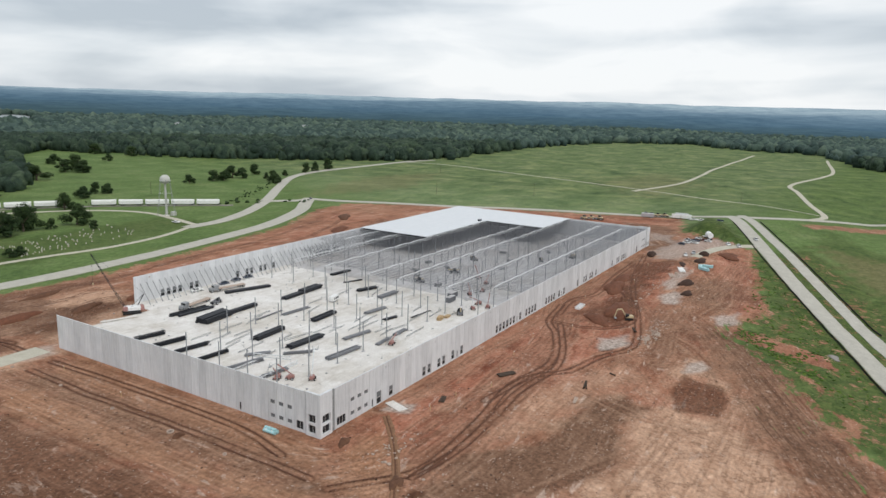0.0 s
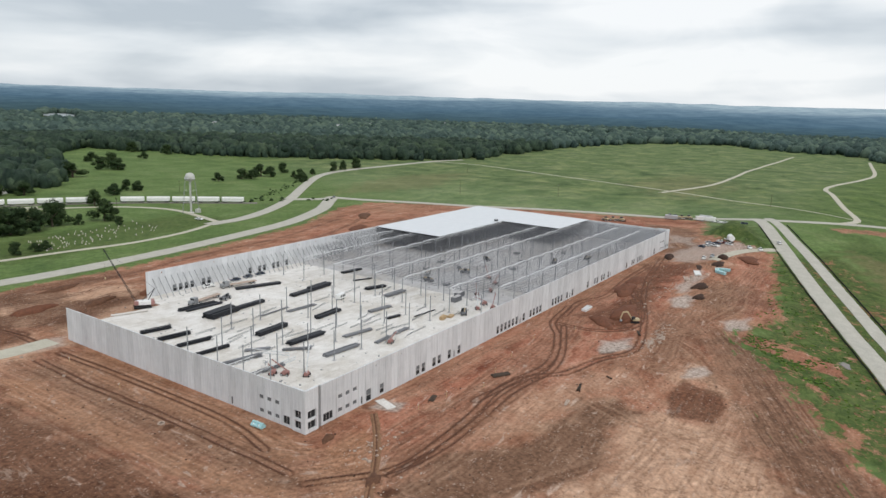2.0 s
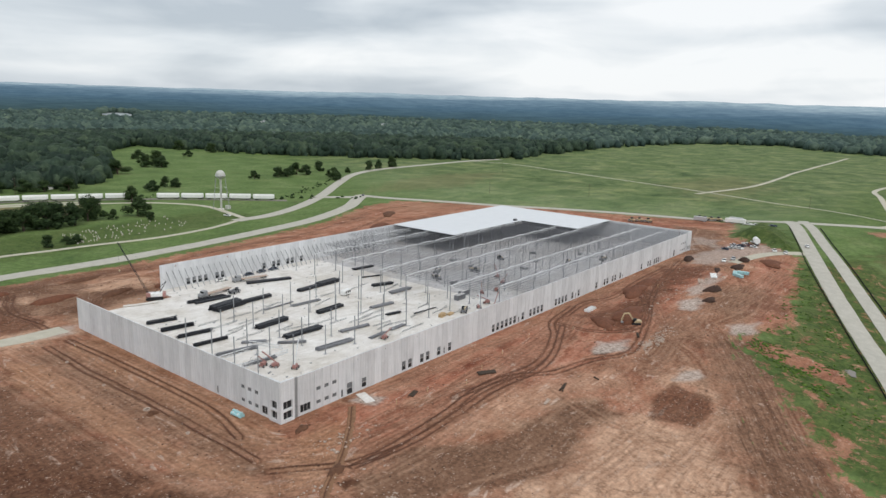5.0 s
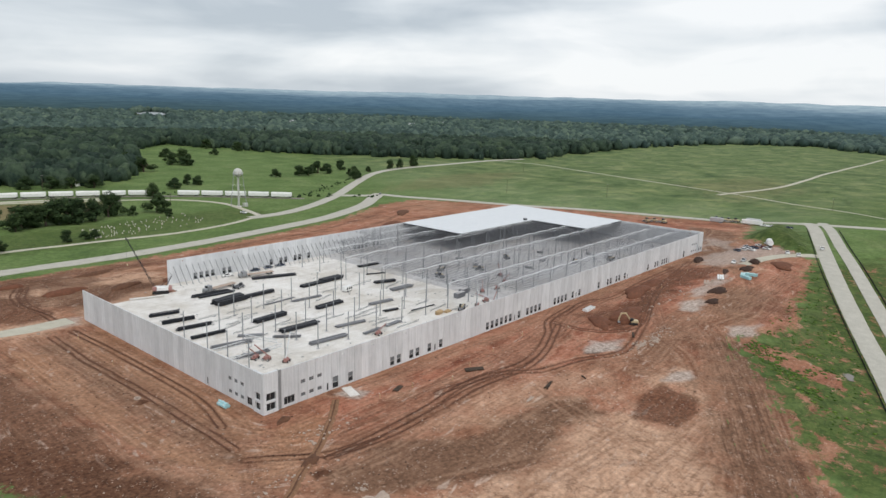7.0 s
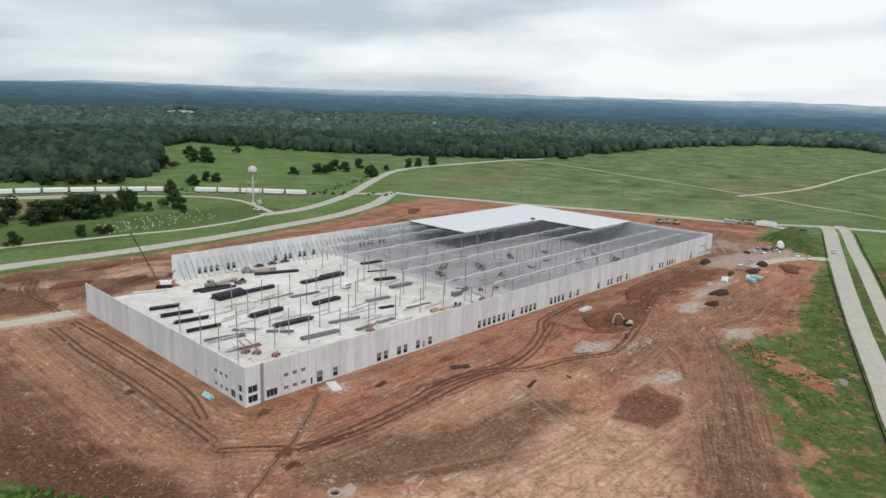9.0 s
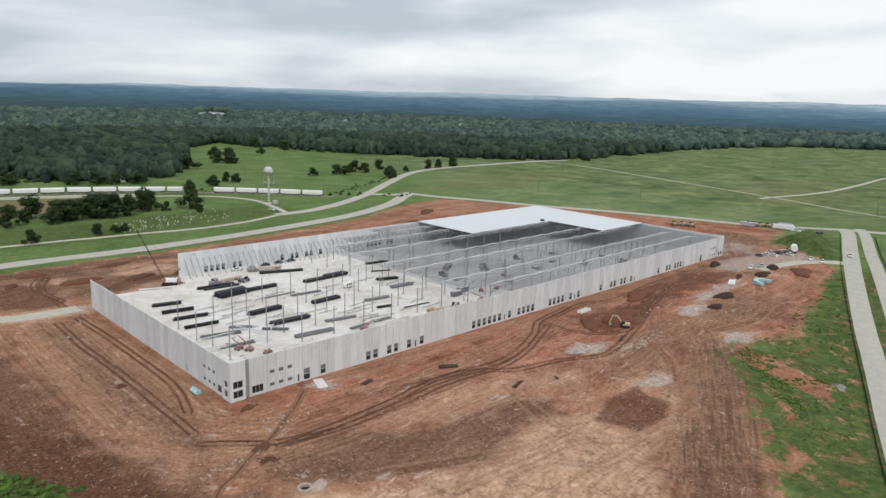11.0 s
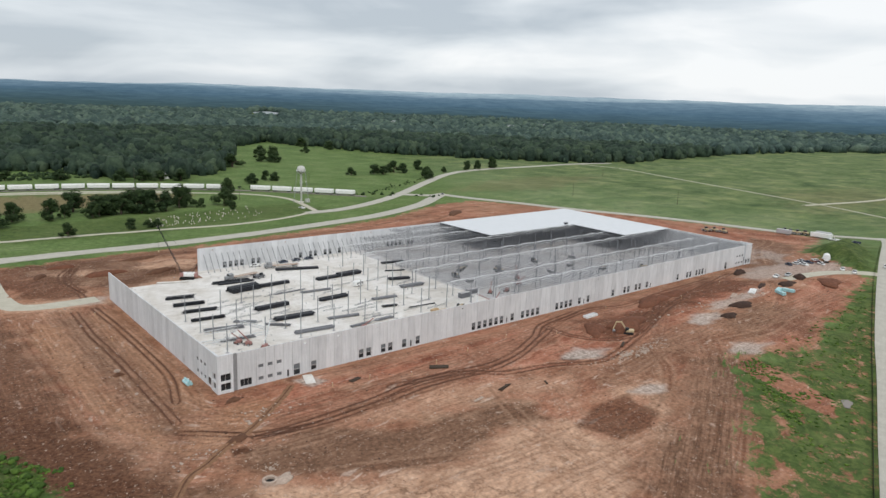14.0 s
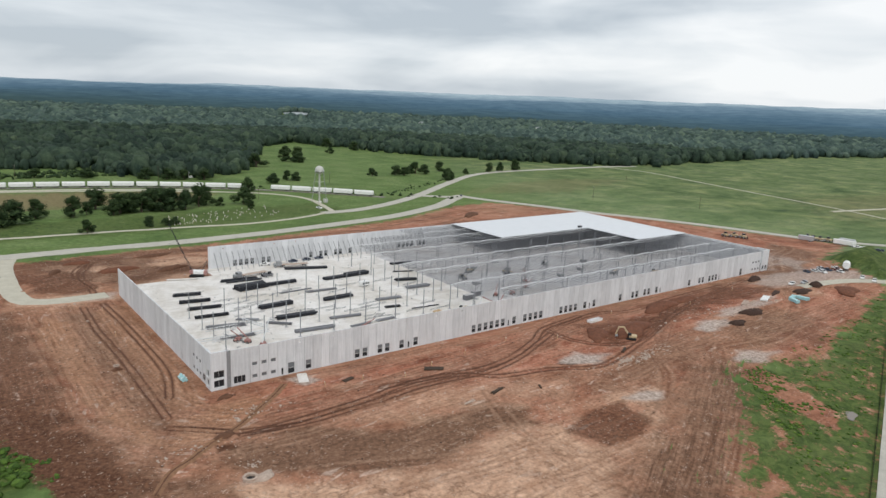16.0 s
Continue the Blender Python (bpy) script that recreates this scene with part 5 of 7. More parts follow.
def car(x, y, rz, paint, z=None, kind="car", label="parked car"):
    ob = thing("car" if kind == "car" else "pickup_truck", x, y, z, rz)
    L, W = (4.5, 1.8) if kind == "car" else (5.6, 2.0)
    bm = B()
    box(bm, 0, 0, 0.62, L, W, 0.62, 0.14)
    if kind != "car":
        box(bm, -1.75, 0.92, 1.05, 1.9, 0.12, 0.3)
        box(bm, -1.75, -0.92, 1.05, 1.9, 0.12, 0.3)
    part("body", bm, paint, ob)
    cx, cl = (-0.2, 2.4) if kind == "car" else (0.35, 1.9)
    bm = B()
    r = bmesh.ops.create_cube(bm, size=1, matrix=Matrix.Translation((cx, 0, 1.2)) @ Matrix.Diagonal((cl, W * 0.9, 0.55, 1)))
    for v in r["verts"]:
        if v.co.z > 1.2:
            v.co.x = cx + (v.co.x - cx) * 0.72
            v.co.y *= 0.86
    part("cabin_glass", bm, M_GLASS, ob, "dark glazed cabin")
    bm = B()
    box(bm, cx, 0, 1.5, cl * 0.72, W * 0.79, 0.07, 0.02)
    part("roof", bm, paint, ob)
    for a in (-L * 0.31, L * 0.31):
        for b in (-W / 2 + 0.1, W / 2 - 0.1):
            wheel(ob, a, b, 0.34 if kind == "car" else 0.4)
    for b in (-0.6, 0.6):
        bm = B()
        box(bm, L / 2 + 0.005, b, 0.7, 0.05, 0.36, 0.16)
        part("headlight", bm, M_GALV, ob)
    return tagged(ob, label, "car" if kind == "car" else "pickup truck", "parked vehicles")


M_SILVER = simple("silver_car_paint", (0.5, 0.51, 0.53), 0.35, 0.3)
M_DKBLUE = simple("dark_blue_car_paint", (0.03, 0.045, 0.08), 0.35)
M_MAROON = simple("maroon_car_paint", (0.16, 0.03, 0.03), 0.4)


def boom_lift(x, y, rz, z=0.3, up=52, reach=8.0, label="red boom lift with a folded arm on the slab"):
    ob = thing("boom_lift", x, y, z, rz)
    bm = B()
    box(bm, 0, 0, 0.75, 3.0, 1.7, 0.5, 0.08)
    part("chassis", bm, M_RED, ob)
    bm = B()
    box(bm, -0.4, 0, 1.4, 2.4, 1.5, 0.8, 0.15)
    part("turret", bm, M_RED, ob)
    for a in (-1.05, 1.05):
        for b in (-0.95, 0.95):
            wheel(ob, a, b, 0.5, 0.4)
    e = radians(up)
    tip = Vector((-1.0 + reach * math.cos(e), 0, 1.8 + reach * math.sin(e)))
    bm = B()
    beam(bm, (-1.0, 0, 1.8), tip, 0.32, 0.36)
    part("boom", bm, M_GALV if reach > 9 else M_RED, ob)
    bm = B()
    beam(bm, tip, tip + Vector((1.6, 0, -0.6)), 0.2, 0.22)
    part("jib", bm, M_GALV, ob)
    p = tip + Vector((2.2, 0, -0.9))
    bm = B()
    box(bm, p.x, p.y, p.z - 0.4, 1.0, 2.0, 0.1)
    for a in (-0.5, 0.5):
        for b in (-1.0, 1.0):
            rod(bm, (p.x + a, b, p.z - 0.4), (p.x + a, b, p.z + 0.7), 0.04, 6)
    for b in (-1, 1):
        beam(bm, (p.x - 0.5, b, p.z + 0.7), (p.x + 0.5, b, p.z + 0.7), 0.06, 0.06)
    part("basket", bm, M_STEEL, ob)
    ob.scale = (0.82, 0.82, 0.82)
    return tagged(ob, label, "boom lift", "boom lifts")


boom_lift(20.4, 34.0, 200, up=40, reach=6)
boom_lift(22.4, 31.0, 120, up=35, reach=7)
boom_lift(26.0, 25.5, 30, up=62, reach=10)
boom_lift(64.0, 24.0, 15, up=12, reach=7)
boom_lift(116.7, 21.5, 40, up=60, reach=11)
boom_lift(124.0, 22.8, 160, up=25, reach=8)
boom_lift(122.0, 17.5, 20, up=30, reach=9)
for x, y, r, u in ((135, 33, 40, 30), (143, 31, 200, 15), (156, 36, 10, 20), (163, 44, 70, 55)):
    boom_lift(x, y, r, 0.3, u, 7, "red boom lift working under the roof joists")


def generator(x, y, rz):
    ob = thing("site_trailer", x, y, 0.3, rz)
    bm = B()
    box(bm, 0, 0, 1.45, 4.6, 2.2, 1.9, 0.06)
    part("body", bm, M_WHITE, ob)
    for a in (-1.2, 0.2, 1.4):
        bm = B()
        box(bm, a, -1.11, 1.6, 0.8, 0.04, 0.9)
        part("window", bm, M_GLASS, ob)
    for a in (-0.7, 0.7):
        for b in (-1.0, 1.0):
            wheel(ob, a, b, 0.36)
    bm = B()
    beam(bm, (2.3, 0, 0.5), (3.6, 0, 0.45), 0.12, 0.12)
    part("drawbar", bm, M_BLACK, ob)
    return tagged(ob, "small white site trailer on the slab", "trailer")


generator(92.8, 73.2, 10)


def container(x, y, rz, paint, label, L=5.5, H=2.1, z=0.3):
    ob = thing("steel_container", x, y, z, rz)
    bm = B()
    box(bm, 0, 0, H / 2, L, 2.2, H, 0.05)
    part("body", bm, paint, ob)
    for s in (-1, 1):
        bm = B()
        for k in range(int(L / 0.5)):
            box(bm, -L / 2 + 0.4 + 0.5 * k, s * 1.115, H / 2, 0.2, 0.05, H * 0.86)
        part("ribs", bm, paint, ob)
    bm = B()
    box(bm, 0, 0, H + 0.02, L * 0.98, 2.1, 0.05)
    part("lid", bm, M_SLAB_GREY, ob)
    return tagged(ob, label, "container", "containers")


container(121.5, 34.8, 4, M_JOIST, "dark open skip beside the steel stacks")
container(128.0, 37.5, 4, M_JOIST, "dark open skip beside the steel stacks")


def pallet_stack(x, y, rz, n, z=0.3):
    ob = thing("lumber_stack", x, y, z, rz)
    for k in range(n):
        bm = B()
        for j in range(5):
            box(bm, 0, (j - 2) * 0.34, 0.2 + k * 0.34, 3.4, 0.3, 0.28, 0.02)
        part("plank_layer", bm, M_LUMBER, ob)
    return tagged(ob, "stack of pale yellow lumber on the slab", "lumber stack")


pallet_stack(97.5, 25.2, 12, 4)
pallet_stack(101.8, 24.6, 8, 2)


def forklift(x, y, rz, z=0.3, label="dark telehandler among the steel stacks"):
    ob = thing("telehandler", x, y, z, rz)
    bm = B()
    box(bm, 0, 0, 0.95, 4.6, 1.8, 0.7, 0.1)
    part("chassis", bm, M_JOIST, ob)
    bm = B()
    box(bm, -0.3, 0.5, 1.85, 1.5, 0.85, 1.2, 0.1)
    part("cab", bm, M_GLASS, ob, "dark glazed cab")
    bm = B()
    beam(bm, (-2.2, -0.3, 1.9), (3.4, -0.3, 1.5), 0.4, 0.4)
    part("boom", bm, M_YELLOW if x > 100 else M_JOIST, ob)
    bm = B()
    for b in (-0.75, 0.15):
        box(bm, 4.0, b, 0.7, 1.3, 0.12, 0.06)
    box(bm, 3.4, -0.3, 1.1, 0.1, 1.3, 0.9)
    part("forks", bm, M_BLACK, ob)
    for a in (-1.5, 1.5):
        for b in (-0.95, 0.95):
            wheel(ob, a, b, 0.62, 0.45)
    return tagged(ob, label, "telehandler")


forklift(62.8, 108.0, 200)
forklift(108.0, 22.5, 30)
forklift(140, 62, 80)


def flatbed(x, y, rz):
    ob = thing("flatbed_truck", x, y, 0.3, rz)
    bm = B()
    box(bm, -1.5, 0, 1.15, 12.5, 2.4, 0.25, 0.03)
    part("bed", bm, M_STONE, ob, "weathered timber-decked bed")
    bm = B()
    box(bm, 6.2, 0, 1.75, 2.2, 2.3, 2.3, 0.2)
    box(bm, 8.0, 0, 1.3, 1.6, 2.0, 1.3, 0.2)
    part("cab", bm, M_STEEL, ob)
    bm = B()
    box(bm, 7.32, 0, 2.3, 0.06, 2.0, 0.8)
    part("windscreen", bm, M_GLASS, ob)
    for a in (-6.5, -5.3, 4.0, 5.2, 8.0):
        for b in (-1.0, 1.0):
            wheel(ob, a, b, 0.5, 0.35)
    return tagged(ob, "flatbed lorry unloading beside the far wall", "lorry", "flatbed lorries")


flatbed(56.5, 112.5, 190)
flatbed(80.5, 121.0, 168)
car(70.0, 128.6, 172, M_WHITE, 0.3, "pickup", "white pickup parked by the propped wall")
for x, y in ((84.5, 128.5), (92.0, 129.0), (99.0, 129.0)):
    car(x, y, 175, M_DKBLUE, 0.3, "car", "dark car parked by the propped wall")
for x, y, r in ((150, 70, 20), (165, 58, 100), (196, 64, 60), (215, 34, 20), (235, 24, 0)):
    forklift(x, y, r, 0.3, "dark telehandler under the roof joists")
for k, (x, y, r) in enumerate(((140, 52, 10), (158, 76, 70), (172, 66, 30), (187, 44, 80), (206, 48, 10), (176, 80, 0), (222, 60, 120), (240, 40, 15))):
    container(x, y, r, M_STEEL if k % 2 else M_JOIST, "grey crate of parts under the roof joists", 3.4, 1.3)


def crawler_crane():
    ob = thing("crawler_crane", 35.6, 123.0, 0.3, 150)
    for b in (-1.7, 1.7):
        bm = B()
        box(bm, 0, b, 0.5, 6.4, 0.9, 1.0, 0.3)
        part("track", bm, M_RUBBER, ob)
    bm = B()
    box(bm, -0.4, 0, 2.0, 5.6, 3.0, 1.6, 0.2)
    part("house", bm, M_WHITE, ob)
    bm = B()
    box(bm, -3.6, 0, 1.9, 1.4, 3.2, 1.7, 0.2)
    part("counterweight", bm, M_RED, ob)
    bm = B()
    box(bm, 2.2, 1.2, 2.2, 1.6, 1.1, 1.7, 0.15)
    part("cab", bm, M_RED, ob)
    tip = Vector((12.2, -2.8, 23.2))
    foot = Vector((1.8, 0, 1.6))
    d = (tip - foot).normalized()
    s1 = d.cross(Vector((0, 0, 1))).normalized() * 0.3
    s2 = d.cross(s1).normalized() * 0.3
    L = (tip - foot).length
    bm = B()
    n = 16
    corners = [s1 + s2, s1 - s2, -s1 - s2, -s1 + s2]
    for c in corners:
        beam(bm, foot + c, tip + c * 0.5, 0.07, 0.07)
    for k in range(n):
        for i in range(4):
            a = foot + d * (L * k / n) + corners[i] * (1 - 0.5 * k / n)
            b = foot + d * (L * (k + 1) / n) + corners[(i + 1) % 4] * (1 - 0.5 * (k + 1) / n)
            beam(bm, a, b, 0.035, 0.035)
    part("lattice_boom", bm, M_BLACK, ob, "black lattice boom")
    bm = B()
    beam(bm, (-2.0, 0, 2.6), (-4.6, 0, 7.2), 0.25, 0.25)
    beam(bm, (0.2, 0, 2.6), (-4.6, 0, 7.2), 0.16, 0.16)
    part("gantry", bm, M_BLACK, ob)
    bm = B()
    rod(bm, (-4.6, 0, 7.2), tip, 0.03, 5)
    rod(bm, tip, tip - Vector((0, 0, 11)), 0.03, 5)
    part("cable", bm, M_BLACK, ob)
    bm = B()
    box(bm, tip.x, tip.y, tip.z - 11.3, 0.5, 0.4, 0.8, 0.1)
    part("hook_block", bm, M_YELLOW, ob)
    tagged(ob, "red and white crawler crane with a black lattice boom", "crane")


crawler_crane()


# ---- the earthworks ----
def heap(name, x, y, sx, sy, h, material, label, rz=0.0, seed=1, category="heap"):
    rng = random.Random(seed)
    bm = B()
    bmesh.ops.create_uvsphere(bm, u_segments=22, v_segments=12, radius=1)
    for v in list(bm.verts):
        if v.co.z < -0.05:
            v.co.z = -0.05
        a = math.atan2(v.co.y, v.co.x)
        k = 1 + 0.16 * math.sin(3 * a + seed) + 0.1 * math.sin(5 * a + 2 * seed) + rng.uniform(-0.07, 0.07)
        v.co.x *= sx * k
        v.co.y *= sy * k
        v.co.z = (abs(v.co.z) ** 1.3 if v.co.z > 0 else -0.3) * h * (1 + rng.uniform(-0.16, 0.16))
    me = mesh_of(name, bm, material, True)
    ob = new(name, me)
    ob.matrix_basis = pose(x, y, height(x, y), 0, 0, rz)
    return tagged(ob, label, category)


M_STONEWHITE = simple("weathered_white_stone", (0.55, 0.54, 0.50), 0.8)
M_REDSOIL = simple("fresh_red_soil", (0.15, 0.062, 0.036), 0.95, 0, 0.35, 0.8)
M_TANSOIL = simple("trench_spoil", (0.23, 0.125, 0.072), 0.95, 0, 0.35, 0.8)
M_BROWNSOIL = simple("brown_spoil", (0.12, 0.058, 0.034), 0.95, 0, 0.4, 0.8)
M_DARKSOIL = simple("dark_mulch", (0.055, 0.032, 0.024), 0.95, 0, 0.4, 0.8)
heap("soil_mound", 150, -28, 12, 5, 2.4, M_REDSOIL, "heap of freshly dug dark red soil", 12, 2)
heap("soil_mound", 135, -24, 8, 4, 1.6, M_REDSOIL, "heap of freshly dug dark red soil", 40, 5)
heap("soil_mound", 186, -15, 13, 4, 2.0, M_REDSOIL, "long bank of dug red soil", 8, 3)
heap("soil_mound", 205, -13, 9, 3, 1.4, M_REDSOIL, "long bank of dug red soil", 5, 8)
heap("soil_mound", 282, -49, 9, 5, 1.3, M_REDSOIL, "low heap of red soil by the yard", 20, 4)
for i, (x, y, a, b, h) in enumerate(((213, -41, 6.0, 2.6, 1.9), (195, -45, 4.2, 2.0, 1.4), (262, -38, 6, 2.6, 1.5), (277, -37, 3.2, 2.6, 2.2), (270, -10, 6, 2.4, 2.2), (251, -31, 6, 1.4, 0.7))):
    heap("mulch_mound", x, y, a, b, h, M_DARKSOIL, "low heap of dark mulch on the graded earth", -14 + 6 * i, i)
for i, (x, y, a, b, h, r) in enumerate(((8, 150, 9, 3, 1.8, 10), (30, 143, 8, 2.5, 1.6, 20), (52, 140, 7, 3, 2.2, 0), (-16, 158, 5, 2, 1.2, 60), (-4, 172, 6, 2, 1.2, 5), (30, 172, 9, 2, 1.0, 10), (96, 152, 10, 3, 1.6, 8), (150, 156, 12, 3, 1.8, 10), (220, 175, 14, 4, 2.0, 25), (262, 205, 12, 4, 1.8, 35), (318, 60, 6, 3, 1.5, 70), (330, 100, 9, 3, 1.8, 100), (318, 25, 7, 3, 1.3, 40))):
    heap("soil_mound", x, y, a, b, h, M_BROWNSOIL if i % 2 else M_REDSOIL, "bank of turned brown earth on the site margin", r, 20 + i)
heap("soil_mound", -18.5, 28.6, 1.6, 1.0, 0.9, M_BROWNSOIL, "small dark clod heap beside the ruts", 0, 9)
heap("soil_mound", 1.5, -6, 2.6, 1.2, 0.8, M_BROWNSOIL, "dark spoil beside the office corner", 20, 11)
heap("soil_mound", -6, -26.5, 3.2, 1.5, 0.7, M_BROWNSOIL, "dark damp spoil beside the trench", 20, 12)


def debris(name, count, spots, size, material, label, category, seed):
    """Loose pieces strewn about given spots, as one mesh."""
    rng = random.Random(seed)
    rows = []
    for x, y, sx, sy, share in spots:
        for k in range(int(count * share)):
            px, py = x + rng.gauss(0, sx), y + rng.gauss(0, sy)
            if -1 < px < NX + 1 and -1 < py < NY + 1:
                continue
            s = size * rng.uniform(0.4, 1.5)
            rows.append((px, py, 0.0, s * rng.uniform(0.9, 1.6), s * 0.8))
    zs = height_array(np.array([r[0] for r in rows]), np.array([r[1] for r in rows]))
    rows = [(x, y, z + h * 0.2, w, h) for (x, y, _, w, h), z in zip(rows, zs)]
    tagged(new(name, scatter_mesh(name, rows, [blob(rng, 1, 0.7, 0.35) for _ in range(6)], material, rng)), label, category, kind="stuff")


debris("rubble", 220, [(126, -46, 9, 1.6, 0.5), (140, -45, 6, 1.4, 0.3), (5, -17, 5, 2.0, 0.25), (-13, -30, 5, 2.5, 0.25), (-5, -43, 1.2, 1.0, 0.1)], 0.42, M_STONE, "pale broken rubble on the earth", "rubble", 3)
debris("broken_concrete", 60, [(124, -46, 2.4, 0.8, 0.5), (132, -47.5, 2.2, 0.7, 0.4), (205, -31, 9, 1.3, 0.3), (226, -34, 6, 1.2, 0.3), (176, -30, 5, 1.2, 0.1), (2, -19, 3.5, 1.5, 0.12)], 0.8, M_STONE, "pale broken concrete blocks dumped on the earth", "broken concrete", 9)
debris("stones", 300, [(20, -40, 60, 25, 0.4), (-25, 30, 12, 35, 0.25), (120, -45, 60, 20, 0.35), (-30, -15, 10, 14, 0.12), (20, 160, 40, 14, 0.1), (330, 30, 25, 40, 0.4), (240, -30, 40, 12, 0.5), (150, 160, 60, 10, 0.4), (10, 150, 25, 18, 0.5), (270, 200, 25, 12, 0.2)], 0.26, M_STONE, "small pale stones strewn on the earth", "stones", 4)
debris("clods", 300, [(20, 158, 35, 14, 0.5), (240, -40, 40, 12, 0.4), (60, -40, 70, 25, 0.5), (-22, 20, 12, 40, 0.25), (180, -25, 60, 12, 0.35)], 0.32, M_DARKSOIL, "dark clods of earth along the ruts", "clods", 6)


def trench():
    pts = [(19, -6), (11, -13.5), (3, -20), (-4, -25), (-11, -29.5), (-17, -34), (-22, -37), (-27, -44)]
    line = smooth_line([(a, b, 0) for a, b in pts], 1.2)
    rng = random.Random(2)
    bm = B()
    prev = None
    for i, p in enumerate(line):
        d = (line[min(i + 1, len(line) - 1)] - line[max(i - 1, 0)]).normalized()
        s = Vector((-d.y, d.x, 0))
        h = height(p.x, p.y)
        row = []
        for k, dz in ((-1.1, 0.0), (-0.55, 0.22), (-0.2, 0.03), (0.2, 0.03), (0.55, 0.26), (1.2, 0.0)):
            q = p + s * (k * rng.uniform(0.85, 1.2))
            row.append(bm.verts.new((q.x, q.y, h + dz * rng.uniform(0.7, 1.2) + (0.06 if dz else -0.1))))
        if prev:
            for a in range(5):
                f = bm.faces.new((prev[a], prev[a + 1], row[a + 1], row[a]))
                f.material_index = 1 if a == 2 else 0
        prev = row
    bmesh.ops.recalc_face_normals(bm, faces=bm.faces)
    me = mesh_of("trench", bm, M_TANSOIL)
    me.materials.append(M_BROWNSOIL)
    tagged(new("trench", me), "narrow dark service trench with spoil on both sides", "trench", kind="structure")


trench()


def excavator(x, y, rz):
    ob = thing("excavator", x, y, None, rz)
    for b in (-1.1, 1.1):
        bm = B()
        box(bm, 0, b, 0.45, 4.2, 0.6, 0.9, 0.25)
        part("track", bm, M_RUBBER, ob)
    bm = B()
    box(bm, -0.6, 0, 1.6, 3.4, 2.5, 1.1, 0.2)
    part("house", bm, M_YELLOW, ob)
    bm = B()
    box(bm, 0.8, 0.75, 2.3, 1.5, 0.95, 1.6, 0.15)
    part("cab", bm, M_GLASS, ob, "dark glazed cab")
    bm = B()
    beam(bm, (1.0, -0.2, 1.8), (3.4, -0.2, 5.2), 0.5, 0.6)
    beam(bm, (3.4, -0.2, 5.2), (5.6, -0.2, 4.9), 0.45, 0.55)
    part("boom", bm, M_YELLOW, ob)
    bm = B()
    beam(bm, (5.4, -0.2, 5.3), (6.6, -0.2, 1.6), 0.35, 0.45)
    part("stick", bm, M_YELLOW, ob)
    bm = B()
    box(bm, 6.2, -0.2, 1.0, 1.1, 1.1, 0.9, 0.2)
    part("bucket", bm, M_STEEL, ob)
    bm = B()
    rod(bm, (1.4, -0.2, 2.4), (3.0, -0.2, 4.2), 0.12, 6)
    part("cylinder", bm, M_GALV, ob)
    return tagged(ob, "yellow tracked excavator digging red soil", "excavator", "excavators")


excavator(142.0, -34.0, 130).scale = (0.85, 0.85, 0.85)


def planks(name, x, y, rz, sx, sy, sz, material, label, n=3, category="timber"):
    ob = thing(name, x, y, height(x, y) + 0.05, rz)
    rng = random.Random(int(x * 3 + y))
    for k in range(n):
        bm = B()
        box(bm, rng.uniform(-0.3, 0.3), (k - (n - 1) / 2) * sy / n, sz / 2, sx, sy / n * 0.86, sz, 0.03, rng.uniform(-4, 4))
        part("board", bm, material, ob)
    return tagged(ob, label, category)


planks("timber_pile", 69.3, -42.5, 15, 5.2, 0.9, 0.5, M_TIMBER, "dark timber baulks lying on the earth")
planks("timber_pile", 83.0, -46.5, 60, 2.4, 0.5, 0.3, M_TIMBER, "dark timber scrap lying on the earth")
planks("timber_pile", 63.0, -19.5, -30, 6.0, 2.2, 0.4, M_TIMBER, "dark timber pieces on the red earth", 4)
planks("timber_pile", 131.0, -39.5, 30, 5.0, 0.8, 0.4, M_TIMBER, "dark timber baulks beside the haul track")
planks("timber_pile", 36.0, -13.0, 20, 4.0, 1.6, 0.3, M_TIMBER, "dark timber scrap near the wall", 3)
planks("concrete_pad", 25.5, -4.6, 70, 6.6, 3.4, 0.12, M_SLAB, "pale concrete approach pad at a doorway", 1, "pad")
planks("foam_bundle", 237.0, -33.5, 20, 9.0, 3.0, 0.5, M_WHITE, "pale boards spread on the ground", 3)
planks("foam_bundle", 224.0, -31.5, 18, 8.0, 2.2, 0.3, M_STONE, "pale boards spread on the ground", 2)
planks("foam_bundle", 58.0, -43.5, 10, 4.0, 1.0, 0.2, M_STONE, "pale boards lying on the earth", 2)
for x, y, r, L in ((244.0, -43.0, 60, 5.5), (247.5, -40.5, 10, 6.0), (250.5, -43.5, 95, 5.0)):
    planks("wrapped_bundle", x, y, r, L, 1.9, 1.3, M_TEAL, "teal plastic-wrapped bundle on the ground", 2, "bundle")


def teal_tank():
    ob = thing("wrapped_roll", -4.4, 12.0, None, 92)
    for k, y in enumerate((-0.55, 0.55)):
        bm = B()
        rod(bm, (-2.3, y, 0.62), (2.3, y, 0.62), 0.62, 16)
        part("roll", bm, M_TEAL, ob)
    bm = B()
    rod(bm, (-2.2, 0, 1.45), (2.2, 0, 1.45), 0.5, 16)
    part("roll", bm, M_TEAL, ob)
    bm = B()
    for x in (-1.2, 1.2):
        box(bm, x, 0, 0.9, 0.1, 2.3, 1.3)
    part("strap", bm, M_WHITE, ob)
    ob.scale = (0.8, 0.75, 0.75)
    tagged(ob, "stack of teal plastic-wrapped pipe rolls beside the wall", "wrapped rolls")


teal_tank()


